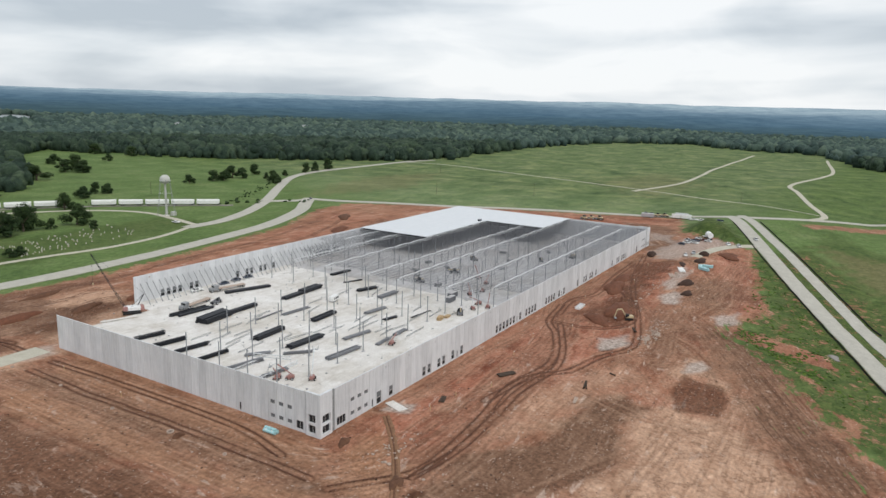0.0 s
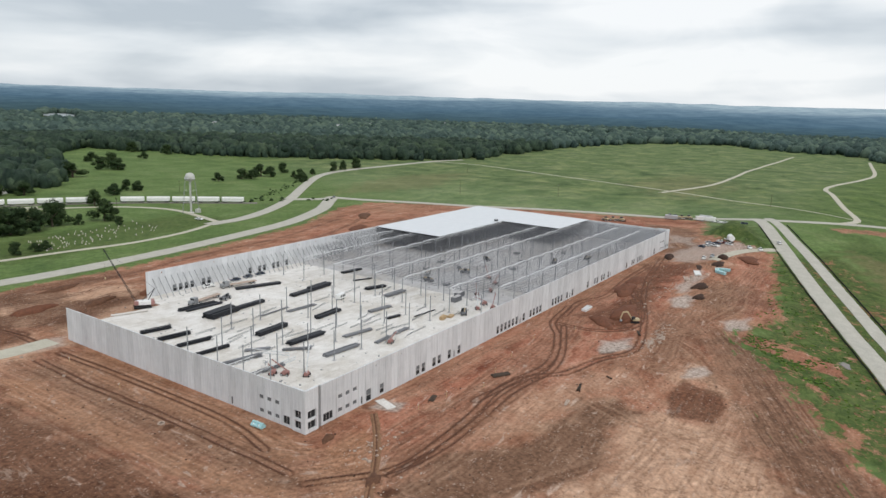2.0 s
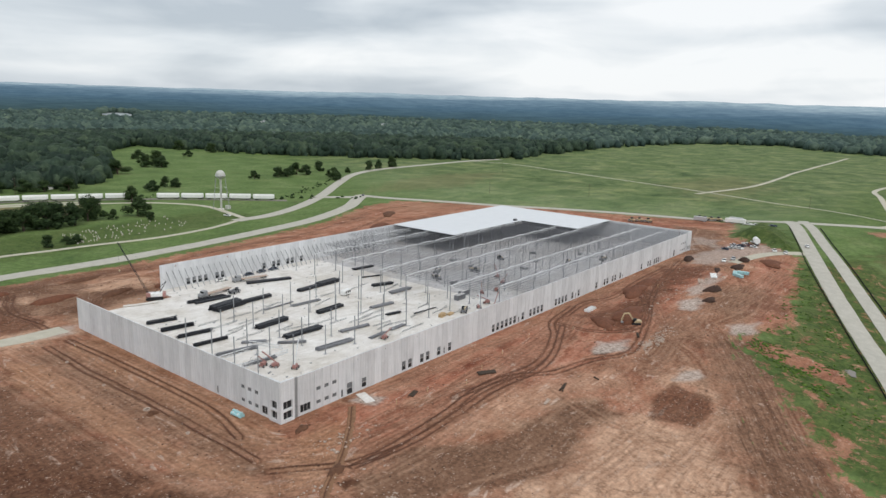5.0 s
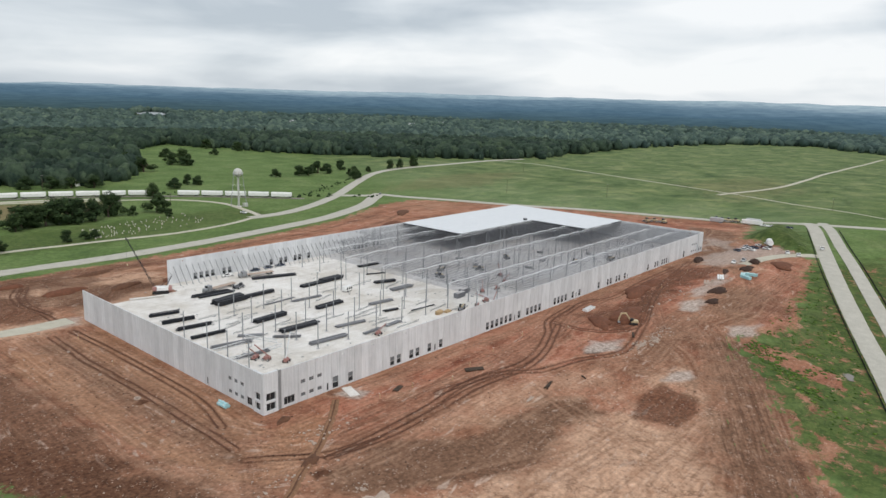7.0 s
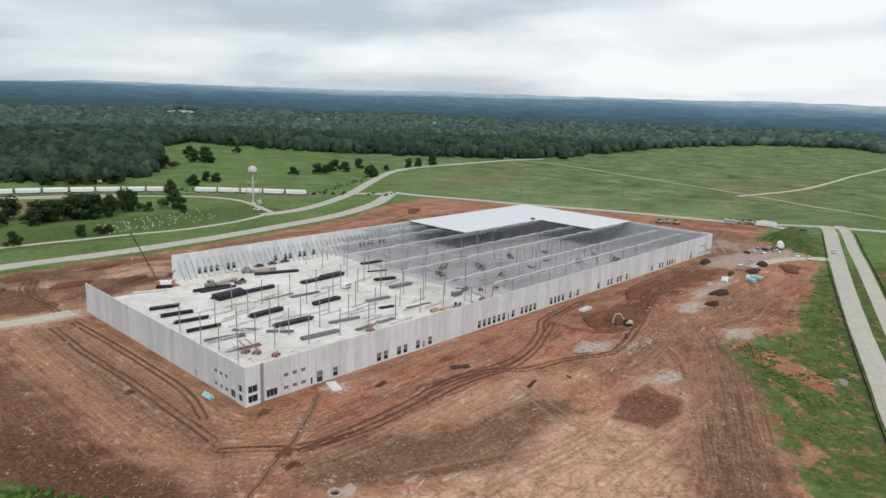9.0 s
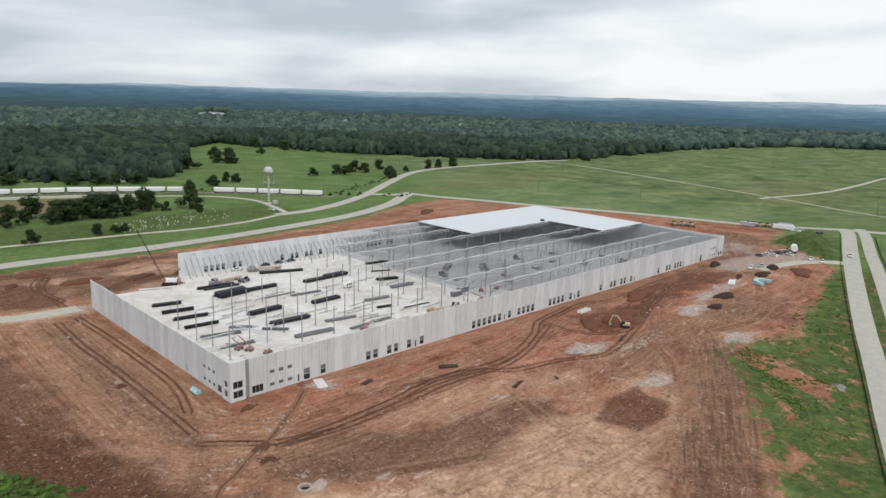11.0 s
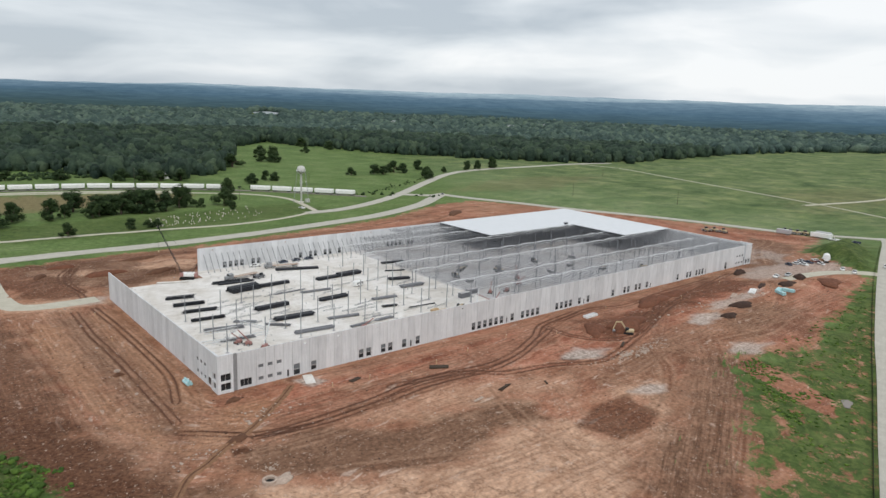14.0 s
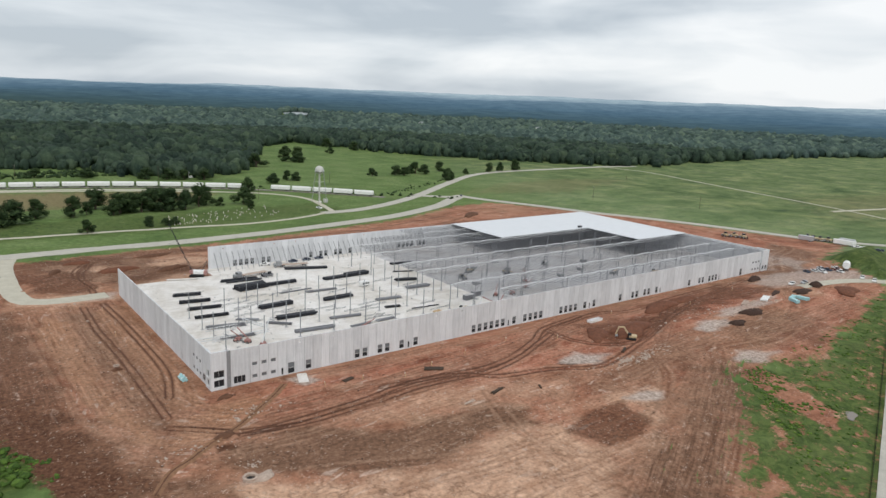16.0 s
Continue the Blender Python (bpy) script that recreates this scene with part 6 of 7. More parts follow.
def box_trailer(x, y, rz, paint, L, label, hgt=2.7):
    ob = thing("box_trailer", x, y, None, rz)
    bm = B()
    box(bm, 0, 0, 1.0 + hgt / 2, L, 2.5, hgt, 0.06)
    part("body", bm, paint, ob)
    bm = B()
    box(bm, 0, 0, 0.85, L * 0.96, 1.2, 0.25)
    part("chassis", bm, M_BLACK, ob)
    for a in (-L * 0.36, -L * 0.25):
        for b in (-1.0, 1.0):
            wheel(ob, a, b, 0.48, 0.34)
    for b in (-0.8, 0.8):
        bm = B()
        rod(bm, (L * 0.3, b, -0.1), (L * 0.3, b, 0.9), 0.08, 6)
        part("leg", bm, M_STEEL, ob)
    return tagged(ob, label, "trailer", "trailers")


container(147.0, -12.4, 3, M_WHITE, "long low white box lying on the earth", 7.0, 0.9, height(147, -12.4))
for k, (x, y, r) in enumerate(((401, 27, 98), (404, 3, 93))):
    box_trailer(x, y, r, M_SILVER, 9, "pale grey semi-trailer parked beside the road")
for k, (x, y, r, p, t) in enumerate(((312, -20, 60, M_WHITE, "car"), (315, -22, 62, M_SILVER, "pickup"), (318, -24, 62, M_DKBLUE, "pickup"), (314, -32, 64, M_WHITE, "car"), (321, -19, 62, M_SILVER, "car"), (325, -25, 240, M_WHITE, "pickup"),
                                     (318, -29, 242, M_MAROON, "car"), (310, -44, 20, M_WHITE, "pickup"), (309, -50, 18, M_WHITE, "pickup"), (308, -18, 60, M_DKBLUE, "car"), (310, -25, 60, M_WHITE, "pickup"), (330, -28, 60, M_WHITE, "car"),
                                     (278, -31, 10, M_SILVER, "pickup"), (272, -28, 12, M_WHITE, "pickup"))):
    car(x, y, r, p, None, t, {"car": "parked car in the gravel site yard", "pickup": "parked pickup in the gravel site yard"}[t])
car(334, -56, 197, M_WHITE, 0.28 + height(334, -56), "pickup", "white pickup on the concrete carriageway")
car(316.5, 285, 50, M_DKBLUE, 0.3 + height(316, 285), "car", "dark car at the road junction")
car(172.5, 272, 100, M_WHITE, 0.25 + height(172, 272), "pickup", "white pickup on the gravel lane")


def tanker(x, y, rz):
    ob = thing("tank_lorry", x, y, None, rz)
    bm = B()
    rod(bm, (-3.2, 0, 2.9), (3.4, 0, 2.9), 1.7, 18)
    part("tank", bm, M_WHITE, ob)
    bm = B()
    box(bm, 4.8, 0, 1.7, 1.9, 2.3, 2.2, 0.25)
    part("cab", bm, M_WHITE, ob)
    bm = B()
    box(bm, 5.77, 0, 2.2, 0.05, 1.9, 0.8)
    part("windscreen", bm, M_GLASS, ob)
    bm = B()
    box(bm, 0.6, 0, 0.95, 9.6, 1.2, 0.4)
    part("chassis", bm, M_BLACK, ob)
    for a in (-2.6, -1.4, 4.6):
        for b in (-1.0, 1.0):
            wheel(ob, a, b, 0.52, 0.36)
    tagged(ob, "white tank lorry in the site yard", "lorry")


tanker(322.5, -31.0, 22)


def roller(x, y, rz):
    ob = thing("earth_mover", x, y, None, rz)
    bm = B()
    box(bm, 0, 0, 1.7, 4.5, 2.2, 1.3, 0.3)
    part("body", bm, M_YELLOW, ob)
    bm = B()
    box(bm, 0.3, 0, 2.8, 1.6, 1.7, 1.2, 0.12)
    part("cab", bm, M_GLASS, ob, "dark glazed cab")
    bm = B()
    box(bm, 3.1, 0, 0.9, 0.7, 3.0, 1.2, 0.2)
    part("blade", bm, M_STEEL, ob)
    for a in (-1.6, 1.5):
        for b in (-1.2, 1.2):
            wheel(ob, a, b, 0.85, 0.6)
    return tagged(ob, "yellow earth-moving machine behind the hall", "earth mover", "earth movers")


for x, y, rz in ((369, 65, 60), (373, 61, 100), (374, 55, 75), (412, 31, 120), (409, 26, 80), (408, 21, 100), (408, 16, 70)):
    roller(x, y, rz)
for x, y, rz, L in ((399, 6, 110, 6), (395, -2, 100, 7)):
    box_trailer(x, y, rz, M_WHITE, L, "white box trailer parked by the back road")
for x, y in ((393, -8), (391, -13), (388, -17), (366, -29)):
    car(x, y, 108, M_WHITE if x % 2 else M_DKBLUE, None, "pickup", "pickup parked beside the back road")


# ---- beyond the site ----
M_TOWER = simple("weathered_tower_paint", (0.52, 0.52, 0.49), 0.6)


def water_tower():
    ob = thing("water_tower", 187.0, 300.0, None)
    top, r = 22.8, 3.3
    bm = B()
    bmesh.ops.create_uvsphere(bm, u_segments=24, v_segments=14, radius=1, matrix=Matrix.Translation((0, 0, top + 2.4)) @ Matrix.Diagonal((r, r, 3.2, 1)))
    part("tank", bm, M_TOWER, ob, smooth=True)
    bm = B()
    rod(bm, (0, 0, top + 1.6), (0, 0, top + 1.8), r + 0.45, 24)
    tank_rail = part("balcony", bm, M_GALV, ob)
    bm = B()
    rod(bm, (0, 0, 0), (0, 0, top), 0.7, 14)
    part("riser", bm, M_TOWER, ob)
    for k in range(6):
        a = k * math.pi / 3
        c, s = math.cos(a), math.sin(a)
        bm = B()
        rod(bm, (6.6 * c, 6.6 * s, -0.2), (r * c, r * s, top + 2.2), 0.11, 7)
        part("leg", bm, M_STEEL, ob)
        b2 = (k + 1) * math.pi / 3
        for h in (8.0, 16.0):
            q = 6.6 + (r - 6.6) * h / (top + 3)
            bm = B()
            rod(bm, (q * c, q * s, h), (q * math.cos(b2), q * math.sin(b2), h), 0.05, 5)
            part("strut", bm, M_GALV, ob)
    bm = B()
    box(bm, 0, 0, 0.3, 3, 3, 0.9, 0.1)
    part("footing", bm, M_SLAB, ob)
    bm = B()
    box(bm, 4.5, -1.5, 1.3, 3.0, 2.6, 2.7, 0.06)
    part("pump_house", bm, M_TOWER, ob)
    tagged(ob, "white water tower with a globe tank on legs", "water tower")


water_tower()


def rail_car_model():
    ob = thing("rail_car", 0, 0, 0)
    bm = B()
    rows = []
    for x in (-8.2, -7.0, 7.0, 8.2):
        k = 0.8 if abs(x) > 8 else 1.0
        rows.append([bm.verts.new((x, y * k, z)) for y, z in ((-1.45, 1.6 if k < 1 else 1.2), (-1.5, 3.6), (-1.1, 4.4), (0, 4.65), (1.1, 4.4), (1.5, 3.6), (1.45, 1.6 if k < 1 else 1.2))])
    for a, b in zip(rows, rows[1:]):
        for i in range(7):
            bm.faces.new((a[i], a[(i + 1) % 7], b[(i + 1) % 7], b[i]))
    bm.faces.new(rows[0][::-1])
    bm.faces.new(rows[-1])
    bmesh.ops.recalc_face_normals(bm, faces=bm.faces)
    part("hopper", bm, M_WHITE, ob)
    bm = B()
    box(bm, 0, 0, 1.0, 17.2, 2.0, 0.3)
    part("underframe", bm, M_BLACK, ob)
    for a in (-6.6, -5.0, 5.0, 6.6):
        bm = B()
        rod(bm, (a, -0.85, 0.45), (a, 0.85, 0.45), 0.45, 10)
        part("wheelset", bm, M_BLACK, ob)
    for s in (-1, 1):
        bm = B()
        for a in (-5, -2.5, 0, 2.5, 5):
            box(bm, a, s * 1.5, 2.5, 0.14, 0.1, 2.2)
        part("rib", bm, M_WHITE, ob)
    return tagged(ob, "white covered hopper wagon standing on the railway", "rail wagon", "train wagons")


TRACK = smooth_line([(-260, 462, 0), (-130, 460, 0), (6, 444, 0), (82, 425, 0), (140, 398, 0), (180, 372, 0), (215, 340, 0), (250, 304, 0), (300, 262, 0)], 3)
TRACK = [Vector((p.x, p.y, height(p.x, p.y))) for p in TRACK]


def railway():
    ribbon("railway", [(-260, 462), (-130, 460), (6, 444), (82, 425), (140, 398), (180, 372), (215, 340), (250, 304)], 5.0, simple("ballast", (0.23, 0.21, 0.19), 0.95), "grey ballasted railway bed", 0.35, "railway")
    ribbon("road_9", [(-260, 449), (-130, 447), (6, 431), (78, 412), (128, 392)], 5.5, M_GRAVEL, "pale gravel service road beside the railway", 0.25)
    acc, model = [0.0], rail_car_model()
    for a, b in zip(TRACK, TRACK[1:]):
        acc.append(acc[-1] + (b - a).length)

    def at(s):
        return Vector([float(np.interp(s, acc, [p[i] for p in TRACK])) for i in range(3)])
    first, s = True, 9.0
    end = acc[-1]
    while s < end - 10:
        p, q = at(s - 8), at(s + 8)
        c = (p + q) / 2
        gap = (c - Vector((166, 384, 0))).length < 11
        if c.x < 244 and not gap:
            m = pose(c.x, c.y, c.z + 0.42, 0, 0, math.degrees(math.atan2(q.y - p.y, q.x - p.x)))
            if first:
                model.matrix_basis = m
                first = False
            else:
                copy_thing(model, m)
        s += 18.2


railway()


def tree_model(seed):
    rng = random.Random(seed)
    ob = thing("tree", 0, 0, 0)
    bm = B()
    rod(bm, (0, 0, -0.4), (0.1, 0, 3.4), 0.42, 8, 0.28)
    for k in range(6):
        a = k * 1.05 + rng.uniform(-0.3, 0.3)
        rod(bm, (0.1, 0, 2.2 + 0.3 * k), (2.8 * math.cos(a), 2.8 * math.sin(a), 4.6 + 0.5 * k), 0.17, 6, 0.05)
    part("trunk", bm, M_BARK, ob)
    lobes = []
    for k in range(13):
        a = rng.uniform(0, 6.28)
        z = 1.5 + 6.7 * (k / 12)
        q = (1.2 + 2.2 * rng.random()) * max(0.3, 1.1 - max(0, z - 3.5) / 6)
        lobes.append((q * math.cos(a), q * math.sin(a), z, rng.uniform(1.3, 2.3)))
    rows = []
    for k in range(78):
        x, y, z, r = lobes[k % 13]
        d = Vector((rng.gauss(0, 1), rng.gauss(0, 1), rng.gauss(0, 1))).normalized() * r * rng.uniform(0.1, 0.72)
        w = rng.uniform(0.9, 1.9)
        rows.append((x + d.x, y + d.y, max(0.6, z + d.z * 0.85), w, w * 0.8))
    crown = part("crown", scatter_mesh("crown", rows, [blob(rng, 1, 0.8, 0.35) for _ in range(6)], M_LEAF, rng), None, ob)
    # sprays of leaves stand out from the clumps
    vs, fs = [], []
    for k in range(2100):
        x, y, z, r = lobes[k % 13]
        d = Vector((rng.gauss(0, 1), rng.gauss(0, 1), rng.gauss(0.15, 1))).normalized()
        c = Vector((x, y, z)) + Vector((d.x, d.y, d.z * 0.85)) * r * rng.uniform(0.62, 1.12)
        u = Vector((rng.gauss(0, 1), rng.gauss(0, 1), rng.gauss(0, 1))).cross(d).normalized() * rng.uniform(0.16, 0.42)
        v = u.cross(d + Vector((rng.gauss(0, 0.5), rng.gauss(0, 0.5), rng.gauss(0, 0.5)))).normalized() * rng.uniform(0.14, 0.36)
        n = len(vs)
        vs += [c - u, c + v * 0.8 + d * 0.06, c + u * 1.2, c - v]
        fs.append((n, n + 1, n + 2, n + 3))
    me = bpy.data.meshes.new("leaf_sprays")
    me.from_pydata(vs, [], fs)
    me.materials.append(M_LEAF)
    tagged(part("leaf_sprays", me, None, crown), kind="stuff")
    return tagged(ob, "dark green broadleaf tree standing in grass", "tree", "scattered trees")


def trees():
    models = [tree_model(k) for k in range(4)]
    used = set()
    rng = random.Random(12)
    # x, y, height, breadth
    grove = [(-5, 304, 13, 1.0), (15.5, 301, 14, 1.0), (33, 326, 15, 1.1), (43, 302, 15, 1.2), (50, 308, 14, 1.2), (57, 304, 14, 1.2), (64, 308, 16, 1.1), (70, 304, 17, 1.0), (78, 306, 16, 1.0), (86, 304, 13, 1.0), (98, 313, 17, 0.7), (104, 318, 15, 0.9), (131, 313, 14, 1.1),
             (13, 243, 8.5, 1.0), (48, 250, 7, 1.0), (58, 251, 5, 1.2), (64, 253, 5, 1.2), (112, 309, 7, 0.9), (128, 291, 6, 0.95), (-18, 290, 15, 1.1), (-30, 280, 15, 1.1), (24, 306, 9, 0.8), (38, 296, 6, 1.2), (158, 372, 13, 0.9), (200, 418, 10, 1.2), (91, 322, 12, 0.9), (-40, 300, 15, 1.1), (-60, 285, 14, 1.1)]
    far = [(311, 596, 14, 1.3), (300, 610, 14, 1.3), (330, 640, 16, 1.0), (340, 700, 12, 1.3), (407, 698, 10, 1.1), (321, 441, 9, 1.2), (352, 444, 11, 1.2), (360, 438, 10, 1.2), (384, 452, 14, 1.2), (392, 446, 11, 1.3), (428, 466, 12, 1.2), (386, 394, 10, 1.2), (380, 388, 9, 1.1), (392, 402, 12, 1.0),
           (482, 440, 12, 0.9), (505, 446, 12, 0.8), (534, 452, 15, 0.9), (540, 456, 13, 0.9), (404, 424, 7, 1.0), (440, 432, 7, 1.0), (229, 430, 9, 1.2), (222, 436, 10, 0.9), (250, 585, 13, 1.3), (262, 640, 14, 1.3), (240, 555, 15, 1.4), (455, 800, 15, 1.2), (470, 740, 14, 1.2), (620, 610, 12, 1.3), (120, 470, 11, 1.4), (134, 464, 10, 1.4), (150, 458, 11, 1.4), (104, 478, 11, 1.3), (60, 500, 10, 1.4), (20, 510, 9, 1.4)]
    for i, (x, y, h, b) in enumerate(grove + far):
        k = i % 4
        s = h / 10.0
        m = pose(x, y, height(x, y), 0, 0, rng.uniform(0, 360)) @ Matrix.Diagonal((s * b * 1.2, s * b * 1.2, s, 1))
        if k not in used:
            models[k].matrix_basis = m
            used.add(k)
        else:
            copy_thing_at(models[k], m)


def copy_thing_at(ob, m):
    c = copy_thing(ob, Matrix.Identity(4))
    c.matrix_basis = m
    return c


trees()


def bushes():
    """Hedgerow and scrub by the railway and the lane, and weeds on the verge."""
    rng = random.Random(21)
    rows = []
    for k in range(45):
        t = k / 44
        rows.append((262 + 120 * t + rng.gauss(0, 3), 318 + 75 * t + rng.gauss(0, 3), 0, rng.uniform(0.9, 2.4), rng.uniform(0.8, 2.0)))
    for k in range(160):
        p = TRACK[rng.randrange(len(TRACK))]
        rows.append((p.x + rng.gauss(6, 3), p.y + rng.gauss(14, 4), 0, rng.uniform(1.2, 4.5), rng.uniform(1, 3.2)))
    for k in range(240):
        rows.append((rng.uniform(-60, 140), rng.uniform(505, 545), 0, rng.uniform(2, 6), rng.uniform(2, 5)))
    zs = height_array(np.array([r[0] for r in rows]), np.array([r[1] for r in rows]))
    rows = [(x, y, z + h * 0.3, w, h) for (x, y, _, w, h), z in zip(rows, zs)]
    tagged(new("scrub", scatter_mesh("scrub", rows, [blob(rng, 1, 0.9, 0.35) for _ in range(6)], M_LEAF, rng)), "dark green scrub along the railway and lane", "scrub", kind="stuff")
    rows = []
    for k in range(150):
        rows.append((rng.uniform(-75, -46), rng.uniform(-30, -2), 0, rng.uniform(0.8, 2.4), rng.uniform(0.6, 1.6)))
    zs = height_array(np.array([r[0] for r in rows]), np.array([r[1] for r in rows]))
    rows = [(x, y, z + h * 0.25, w, h) for (x, y, _, w, h), z in zip(rows, zs) if inside([(-52, 2), (-47, -14), (-46, -32), (-80, -30), (-80, 6)], x, y) > 0]
    tagged(new("shrubs", scatter_mesh("shrubs", rows, [blob(rng, 2, 0.9, 0.3) for _ in range(5)], M_WEED, rng)), "green shrubs at the grassy edge of the site", "shrubs", kind="stuff")
    rows = []
    for poly, n in (([(153, -70), (167, -73), (155, -95), (123, -104), (138, -86)], 420), ([(176, -70), (258, -68), (300, -58), (176, -104), (120, -120), (106, -107), (160, -95)], 700), ([(-60, 4), (-47, -13), (-41, -19), (-43, -30), (-60, -24)], 260)):
        xs, ys = [p[0] for p in poly], [p[1] for p in poly]
        px = np.array([rng.uniform(min(xs), max(xs)) for _ in range(n * 3)])
        py = np.array([rng.uniform(min(ys), max(ys)) for _ in range(n * 3)])
        ok = (inside(poly, px, py) > 0) & (wobble(px, py, 4.0, 0.9) > -0.1)
        for x, y in list(zip(px[ok], py[ok]))[:n]:
            rows.append((x, y, 0, rng.uniform(0.5, 1.5), rng.uniform(0.2, 0.55)))
    zs = height_array(np.array([r[0] for r in rows]), np.array([r[1] for r in rows]))
    rows = [(x, y, z + h * 0.2, w, h) for (x, y, _, w, h), z in zip(rows, zs)]
    tagged(new("weeds", scatter_mesh("weeds", rows, [blob(rng, 1, 0.9, 0.4) for _ in range(6)], M_WEED, rng)), "bright green weeds on the verges", "weeds", kind="stuff")


M_WEED = foliage("weed_foliage", (0.060, 0.115, 0.022), (0.115, 0.19, 0.042), 0.8)
bushes()


def headstones():
    rng = random.Random(31)
    metas = []
    for k in range(3):
        bm = B()
        w, h = (0.65, 0.9) if k == 0 else (0.5, 0.75) if k == 1 else (0.4, 1.3)
        box(bm, 0, 0, h / 2 - 0.1, w, 0.28, h, 0.12)
        metas.append(mesh_of("stone", bm, M_STONEWHITE))
    bm = B()
    box(bm, 0, 0, 0.06, 0.9, 0.5, 0.16, 0.03)
    plinth = mesh_of("plinth", bm, M_STONE)
    model, n = [], 0
    for k in range(3):
        ob = thing("headstone", 66 + 3 * k, 250, None, 20)
        part("slab", metas[k], None, ob)
        part("plinth", plinth, None, ob)
        model.append(tagged(ob, "pale weathered headstone in the mown grass", "headstone", "cemetery headstones"))
    while n < 105:
        u, v = rng.random(), rng.random()
        x, y = 62 + 80 * u + rng.uniform(-2, 2), 245 + 14 * u + v * (30 + 14 * u)
        if rng.random() < 0.2 + 0.5 * u:
            continue
        copy_thing(model[n % 3], pose(x, y, height(x, y), 0, 0, 20 + rng.uniform(-12, 12)))
        n += 1


headstones()


def pole(x, y, h, rz=0, label="wooden utility pole with a crossarm"):
    ob = thing("utility_pole", x, y, None, rz)
    bm = B()
    rod(bm, (0, 0, -0.3), (0, 0, h), 0.17, 8, 0.12)
    part("shaft", bm, M_BARK, ob)
    bm = B()
    box(bm, 0, 0, h - 0.8, 2.4, 0.14, 0.16)
    part("crossarm", bm, M_BARK, ob)
    for a in (-1.0, 0.5, 1.0):
        bm = B()
        rod(bm, (a, 0, h - 0.72), (a, 0, h - 0.45), 0.06, 6)
        part("insulator", bm, M_GALV, ob)
    return tagged(ob, label, "utility pole", "utility poles")


for x, y, h in ((1.7, 470, 16), (108, 452, 14), (250, 402, 10), (420, 225, 12), (150, 330, 10), (470, 150, 12), (530, -20, 11), (600, 330, 11)):
    pole(x, y, h, 30)


def stakes():
    ob = thing("survey_stake", 40, -15, None)
    bm = B()
    box(bm, 0, 0, 0.75, 0.14, 0.14, 1.7)
    part("lath", bm, M_LUMBER, ob)
    bm = B()
    box(bm, 0.12, 0, 1.45, 0.3, 0.04, 0.25)
    part("flag", bm, M_WHITE, ob)
    tagged(ob, "pale survey stake in the red earth", "stake", "survey stakes")
    for x, y in ((52, -20), (64, -17), (80, -14), (100, -12), (28, -14), (118, -20), (160, -10), (200, -20), (240, -16), (-12, 60), (-10, 90)):
        copy_thing(ob, pose(x, y, height(x, y), 0, 0, x * 17))


stakes()


def farmstead(x, y, rz, w, d, h, label):
    ob = thing("farm_building", x, y, None, rz)
    bm = B()
    box(bm, 0, 0, h / 2 - 0.2, w, d, h + 0.4)
    part("wall", bm, M_WHITE, ob)
    bm = B()
    a = [bm.verts.new(c) for c in ((-w / 2 - 0.4, -d / 2 - 0.4, h), (w / 2 + 0.4, -d / 2 - 0.4, h), (w / 2 + 0.4, d / 2 + 0.4, h), (-w / 2 - 0.4, d / 2 + 0.4, h), (-w / 2 - 0.4, 0, h + d * 0.3), (w / 2 + 0.4, 0, h + d * 0.3))]
    for f in ((0, 1, 5, 4), (2, 3, 4, 5), (0, 4, 3), (1, 2, 5), (0, 3, 2, 1)):
        bm.faces.new([a[i] for i in f])
    bmesh.ops.recalc_face_normals(bm, faces=bm.faces)
    part("roof", bm, M_STEEL, ob)
    for k in (-0.3, 0.3):
        bm = B()
        box(bm, k * w, -d / 2, h * 0.5, 1.2, 0.08, 1.2)
        part("window", bm, M_GLASS, ob)
    return tagged(ob, label, "house", "far houses")


farmstead(150, 480, 10, 18, 8, 4, "pale shed behind the train")
farmstead(205, 600, 30, 14, 8, 4, "white house among the trees")
rng_far = random.Random(44)
for k in range(6):
    a = rng_far.uniform(0.55, 1.35)
    r = rng_far.uniform(1900, 2350)
    farmstead(EYE[0] + r * math.sin(a), EYE[1] + r * math.cos(a), rng_far.uniform(0, 180), 16, 9, 15, "tiny pale building far off in the woods")


def lake():
    bm = B()
    bmesh.ops.create_circle(bm, cap_ends=True, segments=48, radius=1, matrix=Matrix.Diagonal((LAKE[3] * 1.06, LAKE[2] * 1.06, 1, 1)))
    ob = tagged(new("water", mesh_of("water", bm, Mat("lake_water", 0.3).color((0.26, 0.29, 0.30)).m)), "narrow pale lake far off in the woods", "lake", kind="structure")
    ob.matrix_basis = pose(LAKE[0], LAKE[1], height(LAKE[0], LAKE[1]) + 0.6, 0, 0, -math.degrees(LAKE[4]))


lake()


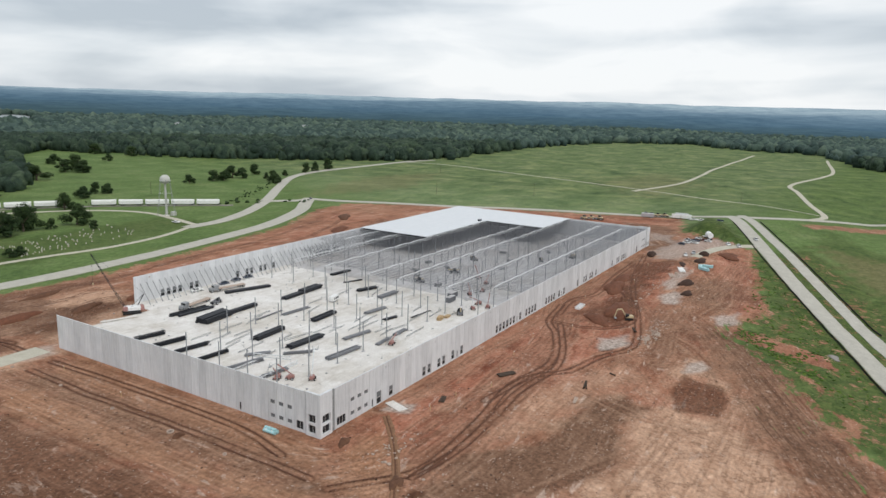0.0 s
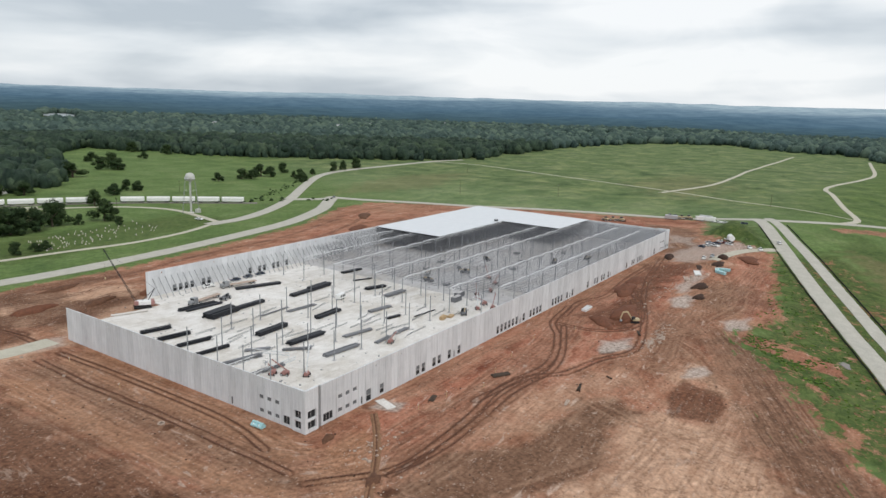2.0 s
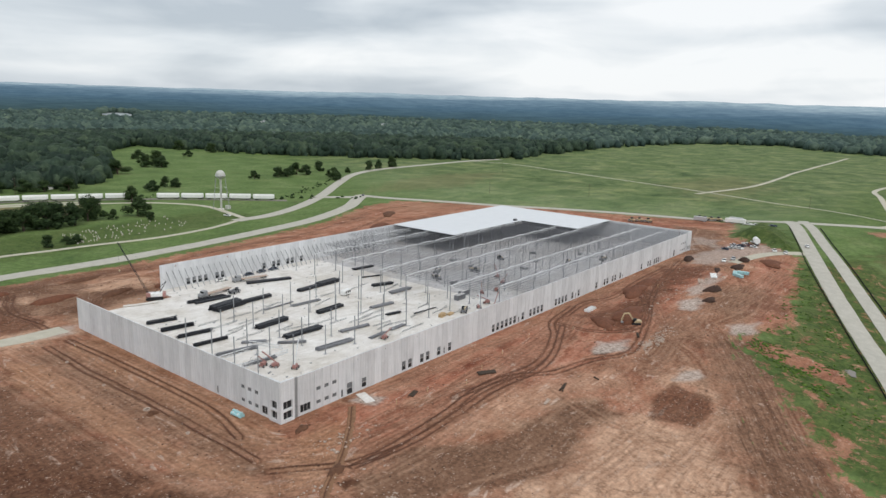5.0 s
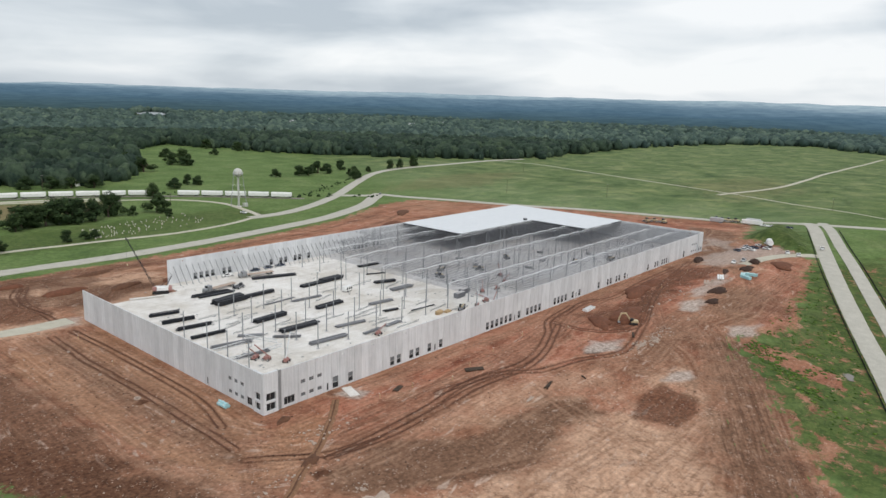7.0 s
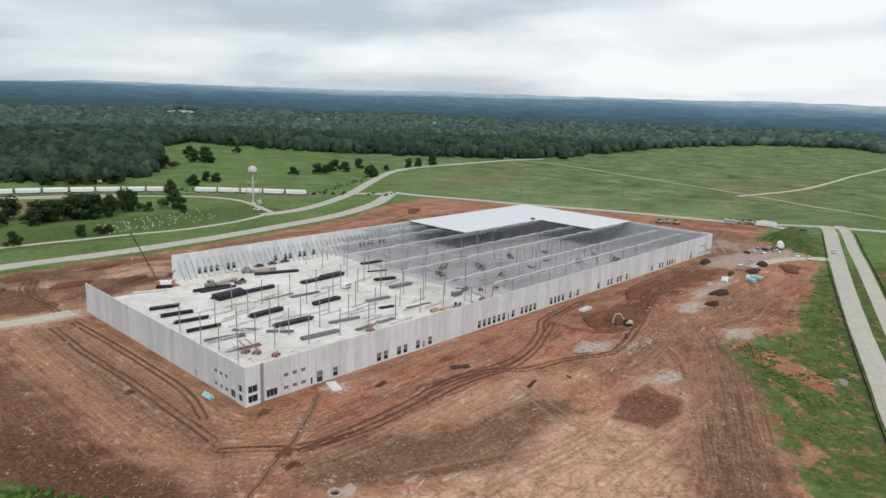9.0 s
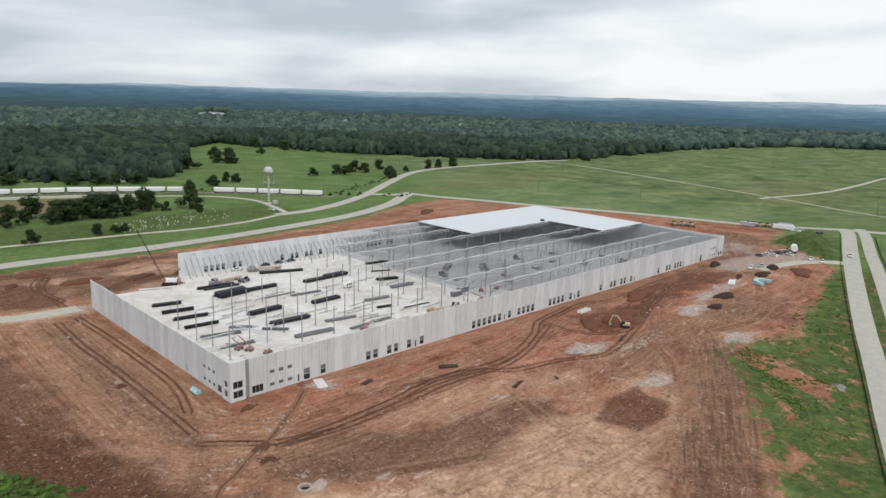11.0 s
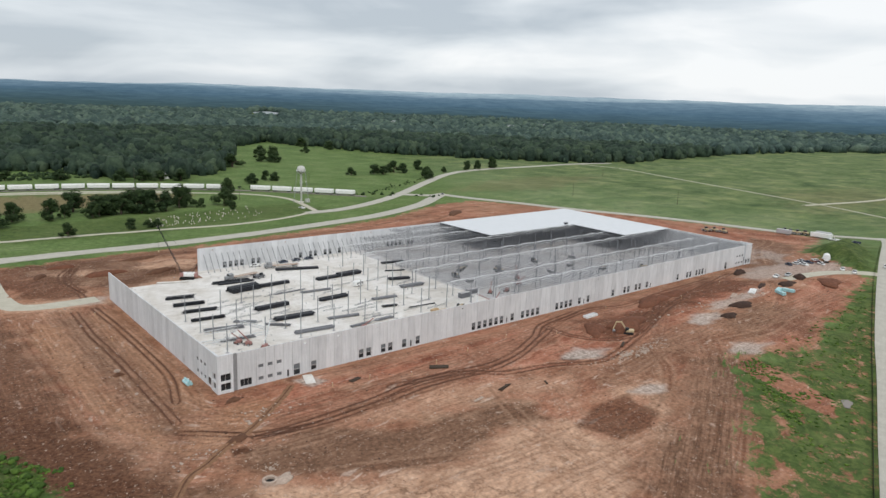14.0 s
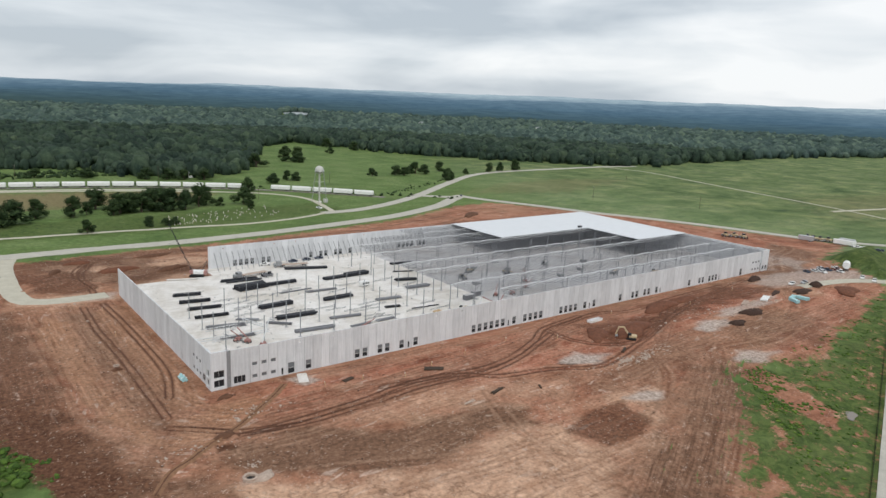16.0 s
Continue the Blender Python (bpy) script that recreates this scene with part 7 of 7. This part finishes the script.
def silt_fence(name_pts, label):
    """A run of black silt fence on short posts, which follows the ground."""
    line = smooth_line([(a, b, 0) for a, b in name_pts], 3)
    ob = thing("silt_fence", line[0].x, line[0].y, 0)
    ob.matrix_basis = pose(0, 0, 0)
    bm = B()
    prev = None
    for p in line:
        z = height(p.x, p.y)
        ring = [bm.verts.new((p.x - 0.03, p.y - 0.03, z - 0.1)), bm.verts.new((p.x - 0.03, p.y - 0.03, z + 0.75)), bm.verts.new((p.x + 0.03, p.y + 0.03, z + 0.75)), bm.verts.new((p.x + 0.03, p.y + 0.03, z - 0.1))]
        if prev:
            for i in range(3):
                bm.faces.new((prev[i], prev[i + 1], ring[i + 1], ring[i]))
        prev = ring
    bmesh.ops.recalc_face_normals(bm, faces=bm.faces)
    part("fabric", bm, M_RUBBER, ob)
    bm = B()
    box(bm, 0, 0, 0.4, 0.07, 0.07, 1.1)
    post = mesh_of("post", bm, M_TIMBER)
    for p in line[::2]:
        part("post", post, None, ob).matrix_basis = pose(p.x, p.y, height(p.x, p.y))
    tagged(ob, label, "silt fence", "silt fences")


silt_fence([(392, -34), (350, -46.5), (292, -64.5), (225, -87.6), (189, -100.4), (145, -116.0), (102, -131.0), (60, -146)], "black silt fence along the verge of the carriageway")
silt_fence([(404, -50), (350, -67), (303, -83.7), (230, -108.8), (197, -120.2)], "black silt fence beyond the far carriageway")


def white_truss(x0, y0, x1, y1):
    """A white-primed joist girder standing on edge on the slab before lifting."""
    ob = thing("joist_girder", x0, y0, 0.3, math.degrees(math.atan2(y1 - y0, x1 - x0)))
    L = math.hypot(x1 - x0, y1 - y0)
    for z in (0.12, 1.1):
        bm = B()
        beam(bm, (0, 0, z), (L, 0, z), 0.24, 0.24)
        part("chord", bm, M_GALV, ob)
    n = max(4, int(L / 1.1))
    for k in range(n):
        bm = B()
        a, c = (0.12, 1.1) if k % 2 else (1.1, 0.12)
        beam(bm, (L * k / n, 0, a), (L * (k + 1) / n, 0, c), 0.14, 0.14)
        part("web", bm, M_GALV, ob)
    return tagged(ob, "white-primed steel girder standing on the slab", "girder", "girders on the slab")


for row in ((29.4, 53.5, 34.1, 41.4), (14.3, 48.2, 26.7, 48.2), (12.6, 36.9, 33.1, 37.7), (7.3, 39.9, 17.8, 37.9)):
    white_truss(*row)


def loose_joists():
    """Single joists laid out on the slab ready for lifting."""
    rng = random.Random(77)
    me = {}
    for k in range(34):
        x, y = rng.uniform(30, 122), rng.uniform(18, 84)
        L = rng.choice((9.0, 11.0, 12.5))
        if L not in me:
            bm = B()
            for z in (0.06, 0.5):
                beam(bm, (-L / 2, 0, z), (L / 2, 0, z), 0.1, 0.1)
            m = int(L / 0.9)
            for q in range(m):
                u = -L / 2 + L * (q + 0.5) / m
                beam(bm, (u - 0.4, 0, 0.06), (u, 0, 0.5), 0.05, 0.05)
                beam(bm, (u, 0, 0.5), (u + 0.4, 0, 0.06), 0.05, 0.05)
            me[L] = mesh_of("steel_joist", bm, M_STEEL)
        ob = new("steel_joist", me[L])
        ob.matrix_basis = pose(x, y, 0.305, 0, 0, rng.gauss(4, 6))
        tagged(ob, "single grey open-web joist lying on the slab", "joist", "loose joists")
    rows = []
    for k in range(420):
        x, y = rng.uniform(3, 180), rng.uniform(3, 128)
        s = rng.uniform(0.15, 0.6)
        rows.append((x, y, 0.3 + s * 0.15, s * 1.5, s))
    tagged(new("scraps", scatter_mesh("scraps", rows, [blob(rng, 1, 0.6, 0.4) for _ in range(5)], M_STEEL, rng)), "small scraps and offcuts strewn on the slab", "scraps", kind="stuff")


loose_joists()


def manhole_ring(x, y, r, h, tilt=0.0):
    """A precast ring with a dark hollow, set on the earth."""
    ob = thing("manhole_ring", x, y)
    bm = B()
    seg = 18
    rows = [[bm.verts.new((q * math.cos(6.2832 * k / seg), q * math.sin(6.2832 * k / seg), z)) for k in range(seg)] for q, z in ((r, -0.2), (r, h - 0.05), (r - 0.05, h), (r * 0.68, h), (r * 0.64, h - 0.04), (r * 0.62, 0.02))]
    for a, b in zip(rows, rows[1:]):
        for k in range(seg):
            bm.faces.new((a[k], a[(k + 1) % seg], b[(k + 1) % seg], b[k]))
    part("ring", bm, M_STONE, ob)
    bm = B()
    bmesh.ops.create_circle(bm, cap_ends=True, segments=seg, radius=r * 0.63, matrix=Matrix.Translation((0, 0, 0.06)))
    part("hollow", bm, M_RUBBER, ob, "dark hollow of the shaft")
    ob.matrix_basis = ob.matrix_basis @ pose(0, 0, 0, tilt, 0, 0)
    return tagged(ob, "pale precast concrete manhole ring set in the earth", "manhole ring", "manhole rings")


for x, y, r, h in ((-17, 80, 0.5, 0.35), (-18, 55, 0.5, 0.35), (-18, 13, 0.5, 0.35), (-17, 105, 0.5, 0.35), (-8, -48, 1.7, 0.7), (-18, 32, 0.9, 0.4)):
    manhole_ring(x, y, r, h)


def spoil_collar(x, y):
    """The washed-out bank of pale spoil round an open shaft."""
    ob = heap("spoil_collar", x, y, 3.0, 1.6, 0.7, M_STONE, "pale washed spoil beside an open concrete shaft", 20, 31, "spoil")
    return ob


spoil_collar(-5.2, -48.6)


def puddle(x, y, sx, sy, rz):
    bm = B()
    vs = []
    for k in range(28):
        a = 6.2832 * k / 28
        q = 1 + 0.16 * math.sin(3 * a + x) + 0.1 * math.sin(5 * a + y)
        vs.append(bm.verts.new((sx * q * math.cos(a), sy * q * math.sin(a), 0)))
    bm.faces.new(vs)
    top = max(height(x + i, y + j) for i in (-sx, 0, sx) for j in (-sy, 0, sy))
    ob = tagged(new("puddle", mesh_of("puddle", bm, M_PUDDLE)), "shallow grey puddle reflecting the clouds", "puddle", kind="structure")
    ob.matrix_basis = pose(x, y, top + 0.02, 0, 0, rz)


M_PUDDLE = Mat("muddy_water", 0.06).color((0.20, 0.17, 0.14)).m
puddle(155.5, -105.0, 3.6, 1.4, 20)
